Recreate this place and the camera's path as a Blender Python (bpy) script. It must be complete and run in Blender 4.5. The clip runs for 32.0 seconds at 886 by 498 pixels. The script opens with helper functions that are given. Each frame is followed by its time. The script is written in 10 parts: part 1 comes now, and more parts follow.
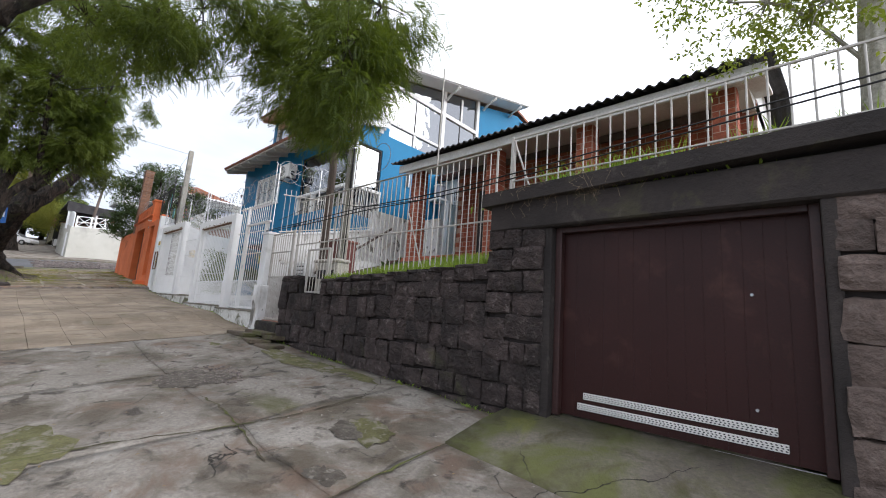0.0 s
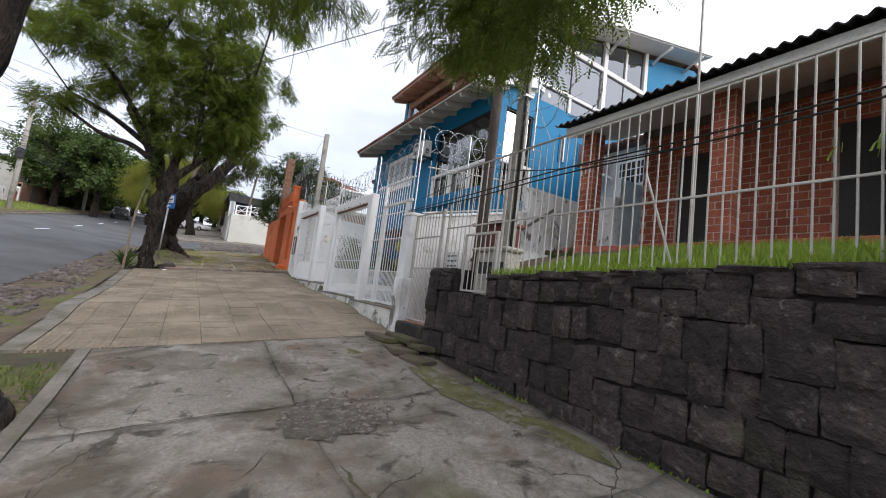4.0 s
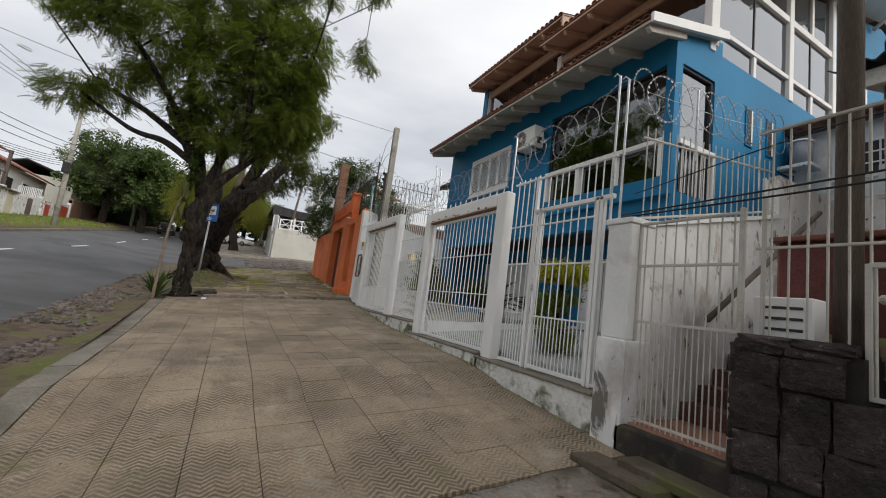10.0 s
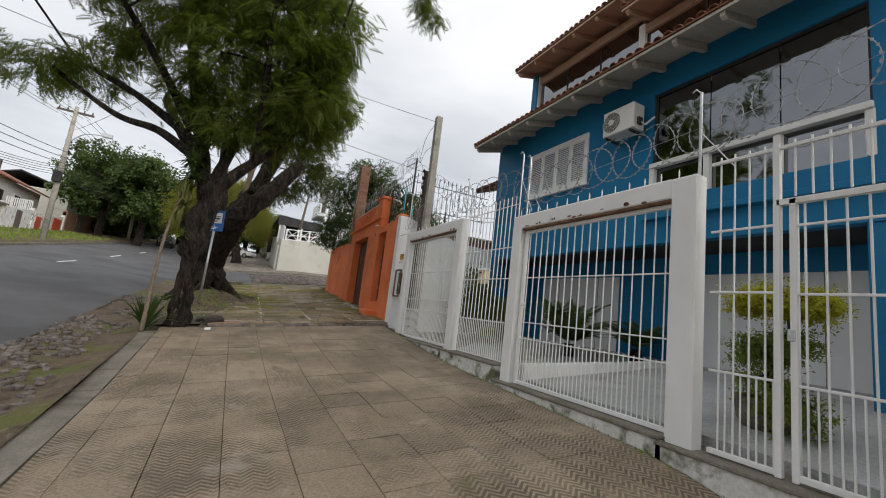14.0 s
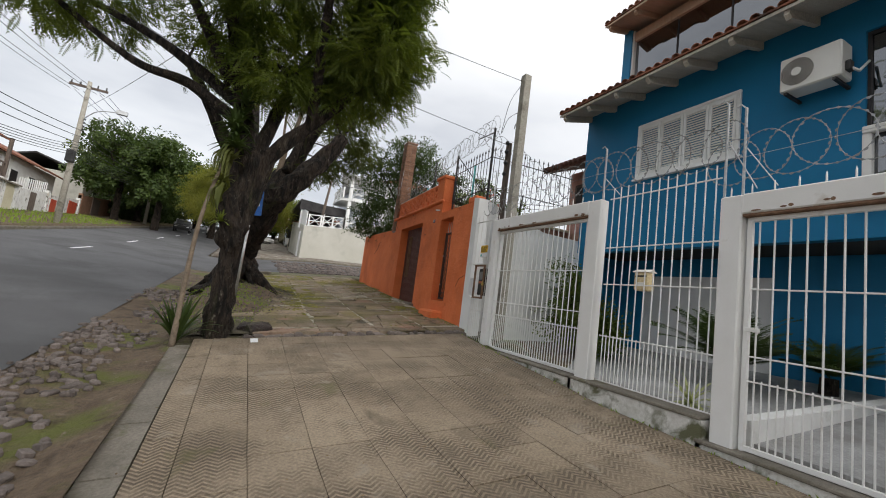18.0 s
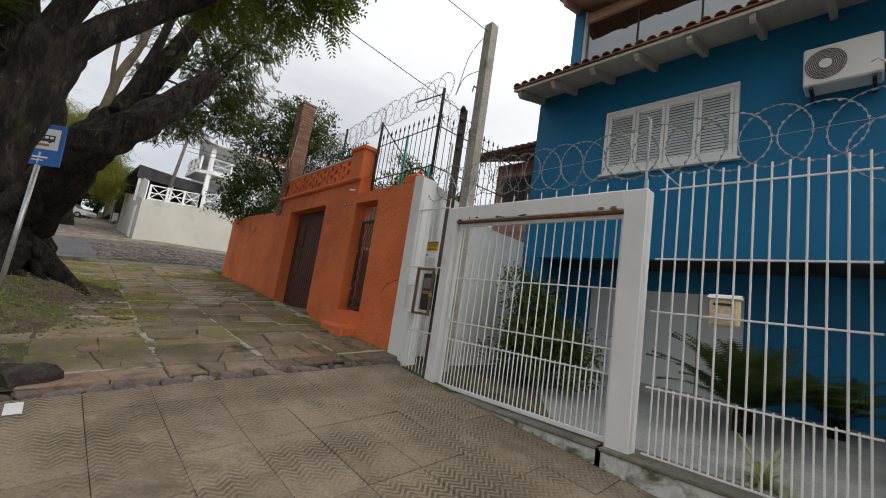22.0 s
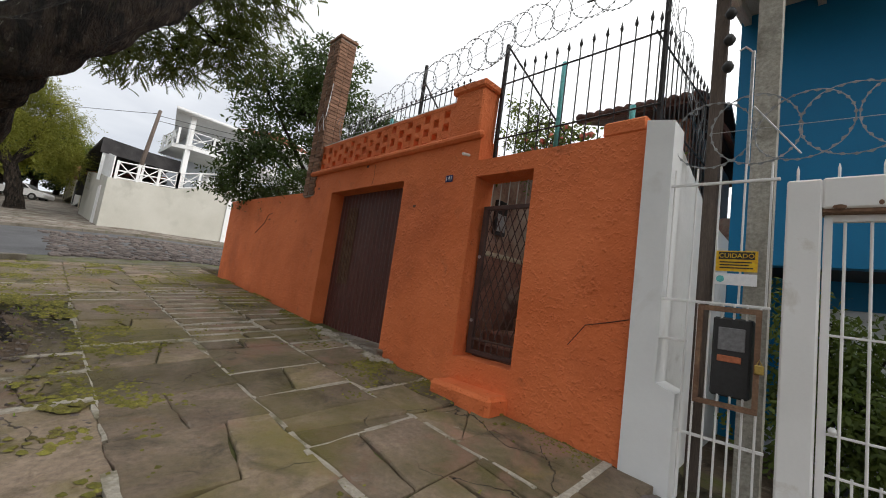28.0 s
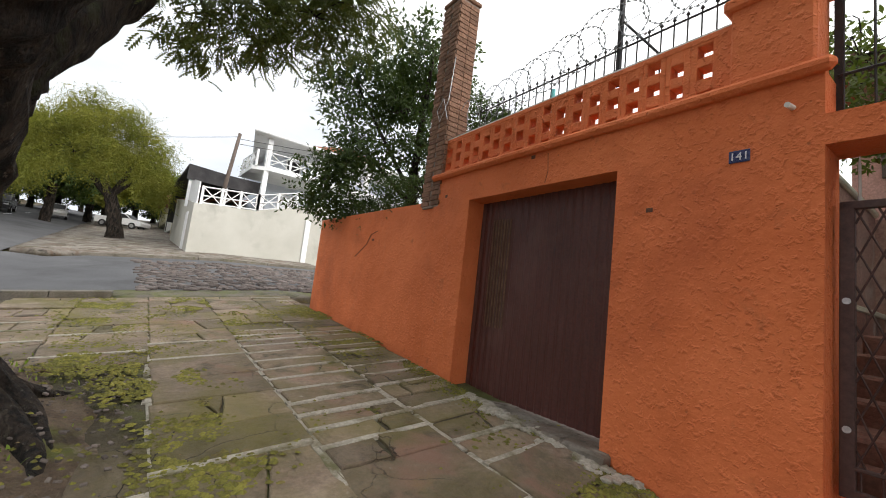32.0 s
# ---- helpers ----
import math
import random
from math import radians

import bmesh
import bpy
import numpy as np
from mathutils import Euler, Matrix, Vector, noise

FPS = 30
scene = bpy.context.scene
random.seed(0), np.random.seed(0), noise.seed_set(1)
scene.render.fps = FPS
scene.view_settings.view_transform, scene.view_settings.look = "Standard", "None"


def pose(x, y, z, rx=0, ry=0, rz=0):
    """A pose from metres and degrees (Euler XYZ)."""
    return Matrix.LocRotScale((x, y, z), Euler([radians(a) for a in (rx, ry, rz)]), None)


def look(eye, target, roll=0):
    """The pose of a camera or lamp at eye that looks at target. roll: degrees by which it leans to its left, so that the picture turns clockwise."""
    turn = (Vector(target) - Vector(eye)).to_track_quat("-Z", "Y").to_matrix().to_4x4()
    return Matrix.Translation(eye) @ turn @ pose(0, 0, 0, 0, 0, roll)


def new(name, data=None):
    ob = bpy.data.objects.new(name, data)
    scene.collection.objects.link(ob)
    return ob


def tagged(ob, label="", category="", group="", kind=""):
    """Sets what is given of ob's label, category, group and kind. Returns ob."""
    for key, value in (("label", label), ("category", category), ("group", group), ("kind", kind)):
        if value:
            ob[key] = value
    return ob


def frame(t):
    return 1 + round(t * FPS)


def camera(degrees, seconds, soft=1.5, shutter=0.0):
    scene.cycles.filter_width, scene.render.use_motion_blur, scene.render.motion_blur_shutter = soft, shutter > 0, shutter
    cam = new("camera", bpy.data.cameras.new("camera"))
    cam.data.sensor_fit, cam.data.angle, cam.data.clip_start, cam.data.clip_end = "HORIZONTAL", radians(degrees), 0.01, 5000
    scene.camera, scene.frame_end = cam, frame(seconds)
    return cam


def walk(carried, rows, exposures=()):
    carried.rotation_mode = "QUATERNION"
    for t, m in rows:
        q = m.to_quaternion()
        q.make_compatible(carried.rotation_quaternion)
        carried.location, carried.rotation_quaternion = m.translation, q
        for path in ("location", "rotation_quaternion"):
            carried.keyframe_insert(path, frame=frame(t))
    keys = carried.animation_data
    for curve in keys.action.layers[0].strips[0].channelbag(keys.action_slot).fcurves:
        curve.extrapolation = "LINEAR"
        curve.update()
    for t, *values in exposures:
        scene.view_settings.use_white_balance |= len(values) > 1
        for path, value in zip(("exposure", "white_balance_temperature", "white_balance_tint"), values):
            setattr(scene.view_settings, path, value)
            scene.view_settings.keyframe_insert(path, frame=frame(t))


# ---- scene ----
cam = camera(93.9, 32.0, 1.0)
METRES, EYE, TILT, LEAN, TURN = 22.0, 1.55, 0.0, 0.0, 43.2
ROWS = [
    (0.0, 0.0, 0.0, 0.0, -0.66, 9.23, -4.07),
    (0.5, -0.0116, 0.0134, -0.0003, -6.7, 9.07, -7.92),
    (1.0, -0.0202, 0.0234, 0.001, -5.37, 9.28, -8.24),
    (1.5, -0.0257, 0.0404, 0.0036, -1.19, 7.36, -6.37),
    (2.0, -0.0286, 0.0482, 0.0061, 1.07, 9.94, -3.06),
    (2.5, -0.0386, 0.0615, 0.0061, -0.19, 11.16, -6.67),
    (3.0, -0.0458, 0.0702, 0.0073, 1.03, 11.98, -6.96),
    (3.5, -0.0525, 0.0884, 0.0077, 7.33, 7.7, -5.64),
    (4.0, -0.0603, 0.0981, 0.0081, 14.65, 6.3, -7.13),
    (4.5, -0.0739, 0.1096, 0.0106, 9.38, 8.12, -8.94),
    (6.5, -0.1185, 0.151, 0.0156, 10.82, 12.04, -6.67),
    (7.0, -0.1288, 0.157, 0.0148, 15.89, 11.95, -7.74),
    (7.5, -0.1427, 0.1738, 0.0138, 18.37, 2.35, -11.26),
    (8.0, -0.1472, 0.1797, 0.0184, 16.27, 6.71, -7.46),
    (8.5, -0.1605, 0.1892, 0.0174, 13.87, 6.85, -8.67),
    (9.0, -0.1709, 0.1952, 0.0208, 13.65, 10.96, -8.09),
    (9.5, -0.1859, 0.2101, 0.0189, 18.71, 5.59, -9.26),
    (10.0, -0.1944, 0.219, 0.0238, 19.17, 7.45, -7.31),
    (10.5, -0.2076, 0.2255, 0.0233, 17.91, 9.75, -6.26),
    (11.0, -0.22, 0.2314, 0.0257, 14.26, 14.17, -7.49),
    (11.5, -0.2349, 0.2452, 0.0248, 16.84, 10.34, -9.73),
    (12.0, -0.2413, 0.2544, 0.0282, 17.14, 8.58, -6.19),
    (12.5, -0.2536, 0.2641, 0.0257, 15.02, 8.19, -9.94),
    (13.0, -0.2672, 0.2726, 0.0295, 14.75, 9.31, -9.81),
    (13.5, -0.2828, 0.2862, 0.0281, 18.88, 6.73, -9.43),
    (14.0, -0.2925, 0.2964, 0.0336, 19.29, 8.73, -6.68),
    (14.5, -0.307, 0.3035, 0.0323, 18.84, 10.31, -8.46),
    (16.5, -0.3516, 0.3258, 0.0406, 24.92, 11.54, -3.88),
    (17.0, -0.3679, 0.3339, 0.0409, 15.33, 12.84, -6.62),
    (17.5, -0.3806, 0.342, 0.0398, 13.7, 12.2, -7.64),
    (18.0, -0.3963, 0.3562, 0.0416, 20.6, 6.72, -7.39),
    (18.5, -0.4003, 0.36, 0.0467, 14.8, 20.52, -4.66),
    (19.0, -0.4133, 0.371, 0.0468, -6.57, 23.03, -6.17),
    (19.5, -0.4262, 0.3823, 0.0446, -5.0, 16.57, -10.07),
    (20.0, -0.438, 0.3986, 0.0465, 4.87, 8.65, -9.24),
    (20.5, -0.4439, 0.4063, 0.0479, 6.59, 9.06, -7.28),
    (21.0, -0.4569, 0.4201, 0.0491, 3.02, 10.39, -9.67),
    (21.5, -0.4651, 0.4297, 0.0501, 1.32, 12.73, -9.34),
    (22.0, -0.4758, 0.4497, 0.0504, 2.44, 8.34, -8.42),
    (22.5, -0.4812, 0.4581, 0.0538, 3.62, 13.11, -4.3),
    (23.0, -0.4963, 0.4718, 0.0543, 2.8, 14.04, -8.91),
    (23.5, -0.5056, 0.4777, 0.0568, 7.75, 16.59, -7.35),
    (24.0, -0.5209, 0.4941, 0.0542, 14.51, 5.0, -9.1),
    (24.5, -0.5282, 0.5018, 0.0595, 15.2, 8.5, -5.39),
    (25.0, -0.5425, 0.512, 0.0597, 7.59, 9.83, -7.64),
    (25.5, -0.5533, 0.5224, 0.0607, 1.3, 11.78, -8.17),
    (27.5, -0.5869, 0.5749, 0.0636, -2.41, 8.47, -10.43),
    (28.0, -0.5938, 0.5936, 0.067, -0.31, 6.54, -8.0),
    (28.5, -0.5998, 0.6041, 0.0677, -0.02, 9.42, -5.52),
    (29.0, -0.614, 0.6203, 0.0702, 1.1, 12.44, -5.08),
    (29.5, -0.6251, 0.6309, 0.0701, 8.38, 14.93, -5.4),
    (30.0, -0.6405, 0.652, 0.0707, 12.58, 4.03, -7.62),
    (30.5, -0.6436, 0.658, 0.0773, 7.28, 10.79, -4.73),
    (31.0, -0.6531, 0.6679, 0.0808, 2.57, 13.59, -6.78),
    (31.5, -0.6583, 0.671, 0.082, 5.25, 16.25, -5.33),
    (32.0, -0.6686, 0.6878, 0.0792, 8.31, 6.72, -6.51),
]
walk(cam, [(t, pose(0, 0, EYE, TILT, LEAN, TURN) @ pose(METRES * x, METRES * y, METRES * z, 90 + pitch, roll, yaw)) for t, x, y, z, yaw, pitch, roll in ROWS],
     [(0.0, 0.34, 6000, 13), (2.0, 0.38, 6000, 13), (4.0, 0.18, 6050, 13), (7.0, -0.26, 6400, 11), (8.0, 0.06, 6450, 10), (9.0, -0.28, 6500, 10), (11.0, -0.34, 6500, 10), (14.0, -0.26, 6500, 10), (17.0, -0.2, 6500, 10), (18.0, -0.16, 6500, 10), (19.0, -0.45, 6500, 10), (20.0, -0.36, 6500, 10), (21.0, -0.32, 6500, 10), (24.0, -0.2, 6500, 10), (25.0, -0.22, 6500, 10), (28.0, -0.08, 6500, 10), (29.0, -0.02, 6500, 10), (29.5, -0.04, 6500, 10), (30.0, 0.52, 6500, 10), (31.0, 0.3, 6500, 10), (32.0, 0.3, 6500, 10)])

# ---- light ----
world = bpy.data.worlds.new("overcast_sky")
scene.world = world
world.use_nodes = True
wn, wl = world.node_tree.nodes, world.node_tree.links
wn.clear()
w_out = wn.new("ShaderNodeOutputWorld")
w_bg = wn.new("ShaderNodeBackground")
w_sky = wn.new("ShaderNodeTexSky")
w_sky.sky_type = 'NISHITA'
w_sky.sun_disc = False
w_sky.sun_elevation, w_sky.sun_rotation = radians(28), radians(69)
w_co = wn.new("ShaderNodeTexCoord")
w_map = wn.new("ShaderNodeMapping")
w_map.inputs["Scale"].default_value = (1.0, 1.0, 3.4)
w_no = wn.new("ShaderNodeTexNoise")
w_no.inputs["Scale"].default_value, w_no.inputs["Detail"].default_value = 1.7, 6.0
w_ramp = wn.new("ShaderNodeValToRGB")
w_ramp.color_ramp.elements[0].position, w_ramp.color_ramp.elements[0].color = 0.35, (5.7, 6.0, 6.6, 1)
w_ramp.color_ramp.elements[1].position, w_ramp.color_ramp.elements[1].color = 0.63, (9.3, 9.5, 9.8, 1)
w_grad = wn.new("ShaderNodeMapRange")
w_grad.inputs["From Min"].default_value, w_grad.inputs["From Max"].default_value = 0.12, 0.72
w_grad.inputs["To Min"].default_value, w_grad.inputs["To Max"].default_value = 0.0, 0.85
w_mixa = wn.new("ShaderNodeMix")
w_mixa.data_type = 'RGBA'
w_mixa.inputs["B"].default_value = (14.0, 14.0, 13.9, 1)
w_mix = wn.new("ShaderNodeMix")
w_mix.data_type = 'RGBA'
w_mix.inputs["Factor"].default_value = 0.9
wl.new(w_co.outputs["Generated"], w_map.inputs["Vector"])
wl.new(w_map.outputs["Vector"], w_no.inputs["Vector"])
wl.new(w_no.outputs["Fac"], w_ramp.inputs["Fac"])
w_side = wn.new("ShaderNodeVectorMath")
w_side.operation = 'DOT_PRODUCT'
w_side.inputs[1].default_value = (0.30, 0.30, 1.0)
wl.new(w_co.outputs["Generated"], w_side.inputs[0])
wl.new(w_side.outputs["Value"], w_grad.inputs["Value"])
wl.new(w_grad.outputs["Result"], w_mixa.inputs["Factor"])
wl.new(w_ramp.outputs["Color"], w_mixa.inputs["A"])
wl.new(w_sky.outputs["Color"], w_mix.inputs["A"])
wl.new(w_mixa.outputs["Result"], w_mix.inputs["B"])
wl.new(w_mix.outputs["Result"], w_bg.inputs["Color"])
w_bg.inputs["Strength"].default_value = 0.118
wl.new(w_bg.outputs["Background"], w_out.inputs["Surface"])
sun_data = bpy.data.lights.new("sun", 'SUN')
sun_data.energy, sun_data.angle, sun_data.color = 2.0, radians(40), (1.0, 0.95, 0.88)
sun = new("sun", sun_data)
sun.matrix_basis = look((0, 0, 30), (-16, -6.0, 21.0))
scene.view_settings.exposure = 0.0

# ---- mesh tools ----
RNG = random.Random(7)


class Geo:
    """Vertices and faces gathered for one mesh."""

    def __init__(self):
        self.v, self.f = [], []

    def add(self, verts, faces):
        n = len(self.v)
        self.v.extend(verts)
        self.f.extend(tuple(i + n for i in f) for f in faces)

    def box(self, x0, x1, y0, y1, z0, z1, c=0.0, m=None):
        x0, x1, y0, y1, z0, z1 = min(x0, x1), max(x0, x1), min(y0, y1), max(y0, y1), min(z0, z1), max(z0, z1)
        c = min(c, 0.45 * min(x1 - x0, y1 - y0, z1 - z0))
        if c <= 0:
            vs = [(x, y, z) for x in (x0, x1) for y in (y0, y1) for z in (z0, z1)]
            fs = [(0, 1, 3, 2), (4, 6, 7, 5), (0, 4, 5, 1), (2, 3, 7, 6), (0, 2, 6, 4), (1, 5, 7, 3)]
        else:
            vs, idx = [], {}
            for i, x in enumerate((x0, x1)):
                for j, y in enumerate((y0, y1)):
                    for k, z in enumerate((z0, z1)):
                        sx, sy, sz = (1 - 2 * i) * c, (1 - 2 * j) * c, (1 - 2 * k) * c
                        for a, d in enumerate(((0, sy, sz), (sx, 0, sz), (sx, sy, 0))):
                            idx[i, j, k, a] = len(vs)
                            vs.append((x + d[0], y + d[1], z + d[2]))
            q = lambda *t: tuple(idx[e] for e in t)
            fs = [q((0, 0, 0, 0), (0, 0, 1, 0), (0, 1, 1, 0), (0, 1, 0, 0)), q((1, 0, 0, 0), (1, 1, 0, 0), (1, 1, 1, 0), (1, 0, 1, 0)),
                  q((0, 0, 0, 1), (1, 0, 0, 1), (1, 0, 1, 1), (0, 0, 1, 1)), q((0, 1, 0, 1), (0, 1, 1, 1), (1, 1, 1, 1), (1, 1, 0, 1)),
                  q((0, 0, 0, 2), (0, 1, 0, 2), (1, 1, 0, 2), (1, 0, 0, 2)), q((0, 0, 1, 2), (1, 0, 1, 2), (1, 1, 1, 2), (0, 1, 1, 2))]
            for j in (0, 1):
                for k in (0, 1):
                    fs.append(q((0, j, k, 1), (1, j, k, 1), (1, j, k, 2), (0, j, k, 2)))
            for i in (0, 1):
                for k in (0, 1):
                    fs.append(q((i, 0, k, 0), (i, 1, k, 0), (i, 1, k, 2), (i, 0, k, 2)))
                for j in (0, 1):
                    fs.append(q((i, j, 0, 0), (i, j, 1, 0), (i, j, 1, 1), (i, j, 0, 1)))
            for i in (0, 1):
                for j in (0, 1):
                    for k in (0, 1):
                        fs.append(q((i, j, k, 0), (i, j, k, 1), (i, j, k, 2)))
        if m is not None:
            vs = [tuple(m @ Vector(v)) for v in vs]
        self.add(vs, fs)
        return self

    def tube(self, pts, rads, n=8, caps=True, rough=0.0, flute=0.0):
        """A tube through points; rads one number or one a point."""
        pts = [Vector(p) for p in pts]
        rads = [rads] * len(pts) if isinstance(rads, (int, float)) else rads
        up = Vector((0.31, 0.23, 0.92)).normalized()
        rings = []
        for i, p in enumerate(pts):
            d = (pts[min(i + 1, len(pts) - 1)] - pts[max(i - 1, 0)]).normalized()
            a = d.cross(up)
            if a.length < 0.05:
                a = d.cross(Vector((1, 0, 0)))
            a.normalize()
            b = d.cross(a)
            ring = []
            for k in range(n):
                t = 2 * math.pi * k / n
                r = rads[i]
                if rough:
                    r *= 1 + rough * noise.noise(p * 1.3 + Vector((math.cos(t) * 1.7, math.sin(t) * 1.7, i * 0.11))) + 0.4 * rough * noise.noise(p * 3.5 + Vector((math.cos(t) * 5.5, math.sin(t) * 5.5, 0))) - (0.35 * rough * abs(noise.noise(Vector((p.x, p.y, p.z * 1.6)) + Vector((math.cos(t) * 9, math.sin(t) * 9, 0)))) if n > 20 else 0.0)
                if flute:
                    r *= 1 + flute * math.sin(5 * t + 0.6 * math.sin(2 * t))
                ring.append(tuple(p + a * (math.cos(t) * r) + b * (math.sin(t) * r)))
            rings.append(ring)
        vs = [v for r in rings for v in r]
        fs = [(i * n + k, i * n + (k + 1) % n, (i + 1) * n + (k + 1) % n, (i + 1) * n + k) for i in range(len(pts) - 1) for k in range(n)]
        if caps:
            fs.append(tuple(range(n - 1, -1, -1)))
            fs.append(tuple((len(pts) - 1) * n + k for k in range(n)))
        self.add(vs, fs)
        return self

    def prism(self, poly, axis, a, b):
        """A flat outline pushed along an axis from a to b; the outline gives the other two coordinates in order."""
        def at(p, t):
            return (t, p[0], p[1]) if axis == "x" else (p[0], t, p[1]) if axis == "y" else (p[0], p[1], t)
        n = len(poly)
        self.add([at(p, a) for p in poly] + [at(p, b) for p in poly],
                 [tuple(range(n)), tuple(range(2 * n - 1, n - 1, -1))] + [(i, i + n, (i + 1) % n + n, (i + 1) % n) for i in range(n)])
        return self

    def sheet(self, xs, ys, z):
        nx, ny = len(xs), len(ys)
        self.add([(x, y, z(x, y)) for x in xs for y in ys],
                 [(i * ny + j, (i + 1) * ny + j, (i + 1) * ny + j + 1, i * ny + j + 1) for i in range(nx - 1) for j in range(ny - 1)])
        return self

    def slab(self, xs, ys, z, thick):
        """A sheet with depth: top follows z, sides go down."""
        nx, ny = len(xs), len(ys)
        top = [(x, y, z(x, y)) for x in xs for y in ys]
        low = [(x, y, zz - thick) for x, y, zz in top]
        g = lambda i, j, o=0: o + i * ny + j
        o = nx * ny
        fs = []
        for i in range(nx - 1):
            for j in range(ny - 1):
                fs.append((g(i, j), g(i + 1, j), g(i + 1, j + 1), g(i, j + 1)))
                fs.append((g(i, j, o), g(i, j + 1, o), g(i + 1, j + 1, o), g(i + 1, j, o)))
        for i in range(nx - 1):
            fs.append((g(i, 0), g(i, 0, o), g(i + 1, 0, o), g(i + 1, 0)))
            fs.append((g(i, ny - 1), g(i + 1, ny - 1), g(i + 1, ny - 1, o), g(i, ny - 1, o)))
        for j in range(ny - 1):
            fs.append((g(0, j), g(0, j + 1), g(0, j + 1, o), g(0, j, o)))
            fs.append((g(nx - 1, j), g(nx - 1, j, o), g(nx - 1, j + 1, o), g(nx - 1, j + 1)))
        self.add(top + low, fs)
        return self

    def mesh(self, name, material, smooth=False):
        me = bpy.data.meshes.new(name)
        me.from_pydata(self.v, [], self.f)
        if material is not None:
            me.materials.append(material)
        b = bmesh.new()
        b.from_mesh(me)
        bmesh.ops.recalc_face_normals(b, faces=b.faces)
        b.to_mesh(me)
        b.free()
        if smooth:
            me.polygons.foreach_set("use_smooth", [True] * len(me.polygons))
        me.update()
        return me

    def raw(self, name, material, smooth=False):
        me = bpy.data.meshes.new(name)
        me.from_pydata(self.v, [], self.f)
        me.materials.append(material)
        if smooth:
            me.polygons.foreach_set("use_smooth", [True] * len(me.polygons))
        me.update()
        return me


def smooth_path(pts, n=6):
    """Points on a smooth curve through pts."""
    p = [Vector(q) for q in pts]
    out_ = []
    for i in range(len(p) - 1):
        a, b, c, d = p[max(i - 1, 0)], p[i], p[i + 1], p[min(i + 2, len(p) - 1)]
        for k in range(n):
            t = k / n
            out_.append(0.5 * ((2 * b) + (c - a) * t + (2 * a - 5 * b + 4 * c - d) * t * t + (3 * b - a - 3 * c + d) * t ** 3))
    out_.append(p[-1])
    return out_


def whole(ob):
    """An object's pose in the world."""
    return whole(ob.parent) @ ob.matrix_parent_inverse @ ob.matrix_basis if ob.parent else ob.matrix_basis.copy()


def part(name, me, parent, label="", m=None, kind=""):
    """One mesh object under a thing or a part; the mesh is in world places unless m moves it."""
    ob = new(name, me)
    ob.parent = parent
    ob.matrix_parent_inverse = whole(parent).inverted()
    ob.matrix_basis = m if m is not None else Matrix.Identity(4)
    if label or kind:
        tagged(ob, label, "", "", kind)
    return ob


def thing(name, place, label, category, group="", kind=""):
    ob = new(name)
    ob.empty_display_size = 0.1
    ob.matrix_basis = Matrix.Translation(place)
    return tagged(ob, label, category, group, kind)


def solid(name, me, label, category, group="", kind="", m=None):
    ob = new(name, me)
    if m is not None:
        ob.matrix_basis = m
    return tagged(ob, label, category, group, kind)


def stretch(x, y, z, sx, sy, sz, rz=0.0):
    return Matrix.LocRotScale((x, y, z), Euler((0, 0, rz)), (sx, sy, sz))


# ---- materials ----
def material(name):
    m = bpy.data.materials.new(name)
    m.use_nodes = True
    nt = m.node_tree
    nt.nodes.clear()
    out = nt.nodes.new("ShaderNodeOutputMaterial")
    bs = nt.nodes.new("ShaderNodeBsdfPrincipled")
    nt.links.new(bs.outputs[0], out.inputs[0])
    return m, nt, bs, out


def tex_noise(nt, vec, scale, detail=4.0, rough=0.55, dist=0.0):
    n = nt.nodes.new("ShaderNodeTexNoise")
    n.inputs["Scale"].default_value, n.inputs["Detail"].default_value = scale, detail
    n.inputs["Roughness"].default_value, n.inputs["Distortion"].default_value = rough, dist
    if vec is not None:
        nt.links.new(vec, n.inputs["Vector"])
    return n.outputs["Fac"]


def ranged(nt, value, a, b, lo=0.0, hi=1.0):
    n = nt.nodes.new("ShaderNodeMapRange")
    n.inputs["From Min"].default_value, n.inputs["From Max"].default_value = a, b
    n.inputs["To Min"].default_value, n.inputs["To Max"].default_value = lo, hi
    nt.links.new(value, n.inputs["Value"])
    return n.outputs["Result"]


def mixed(nt, fac, a, b, mode='MIX'):
    n = nt.nodes.new("ShaderNodeMix")
    n.data_type, n.blend_type = 'RGBA', mode
    for key, val in (("Factor", fac), ("A", a), ("B", b)):
        if isinstance(val, (int, float)):
            n.inputs[key].default_value = val
        elif isinstance(val, tuple):
            n.inputs[key].default_value = (*val[:3], 1)
        else:
            nt.links.new(val, n.inputs[key])
    return n.outputs["Result"]


def calc(nt, op, a, b=None):
    n = nt.nodes.new("ShaderNodeMath")
    n.operation = op
    for i, val in enumerate((a, b)):
        if val is None:
            continue
        if isinstance(val, (int, float)):
            n.inputs[i].default_value = val
        else:
            nt.links.new(val, n.inputs[i])
    return n.outputs[0]


def where(nt):
    return nt.nodes.new("ShaderNodeNewGeometry").outputs["Position"]


def bumped(nt, bs, height, strength, distance=0.02):
    n = nt.nodes.new("ShaderNodeBump")
    n.inputs["Strength"].default_value, n.inputs["Distance"].default_value = strength, distance
    nt.links.new(height, n.inputs["Height"])
    nt.links.new(n.outputs["Normal"], bs.inputs["Normal"])


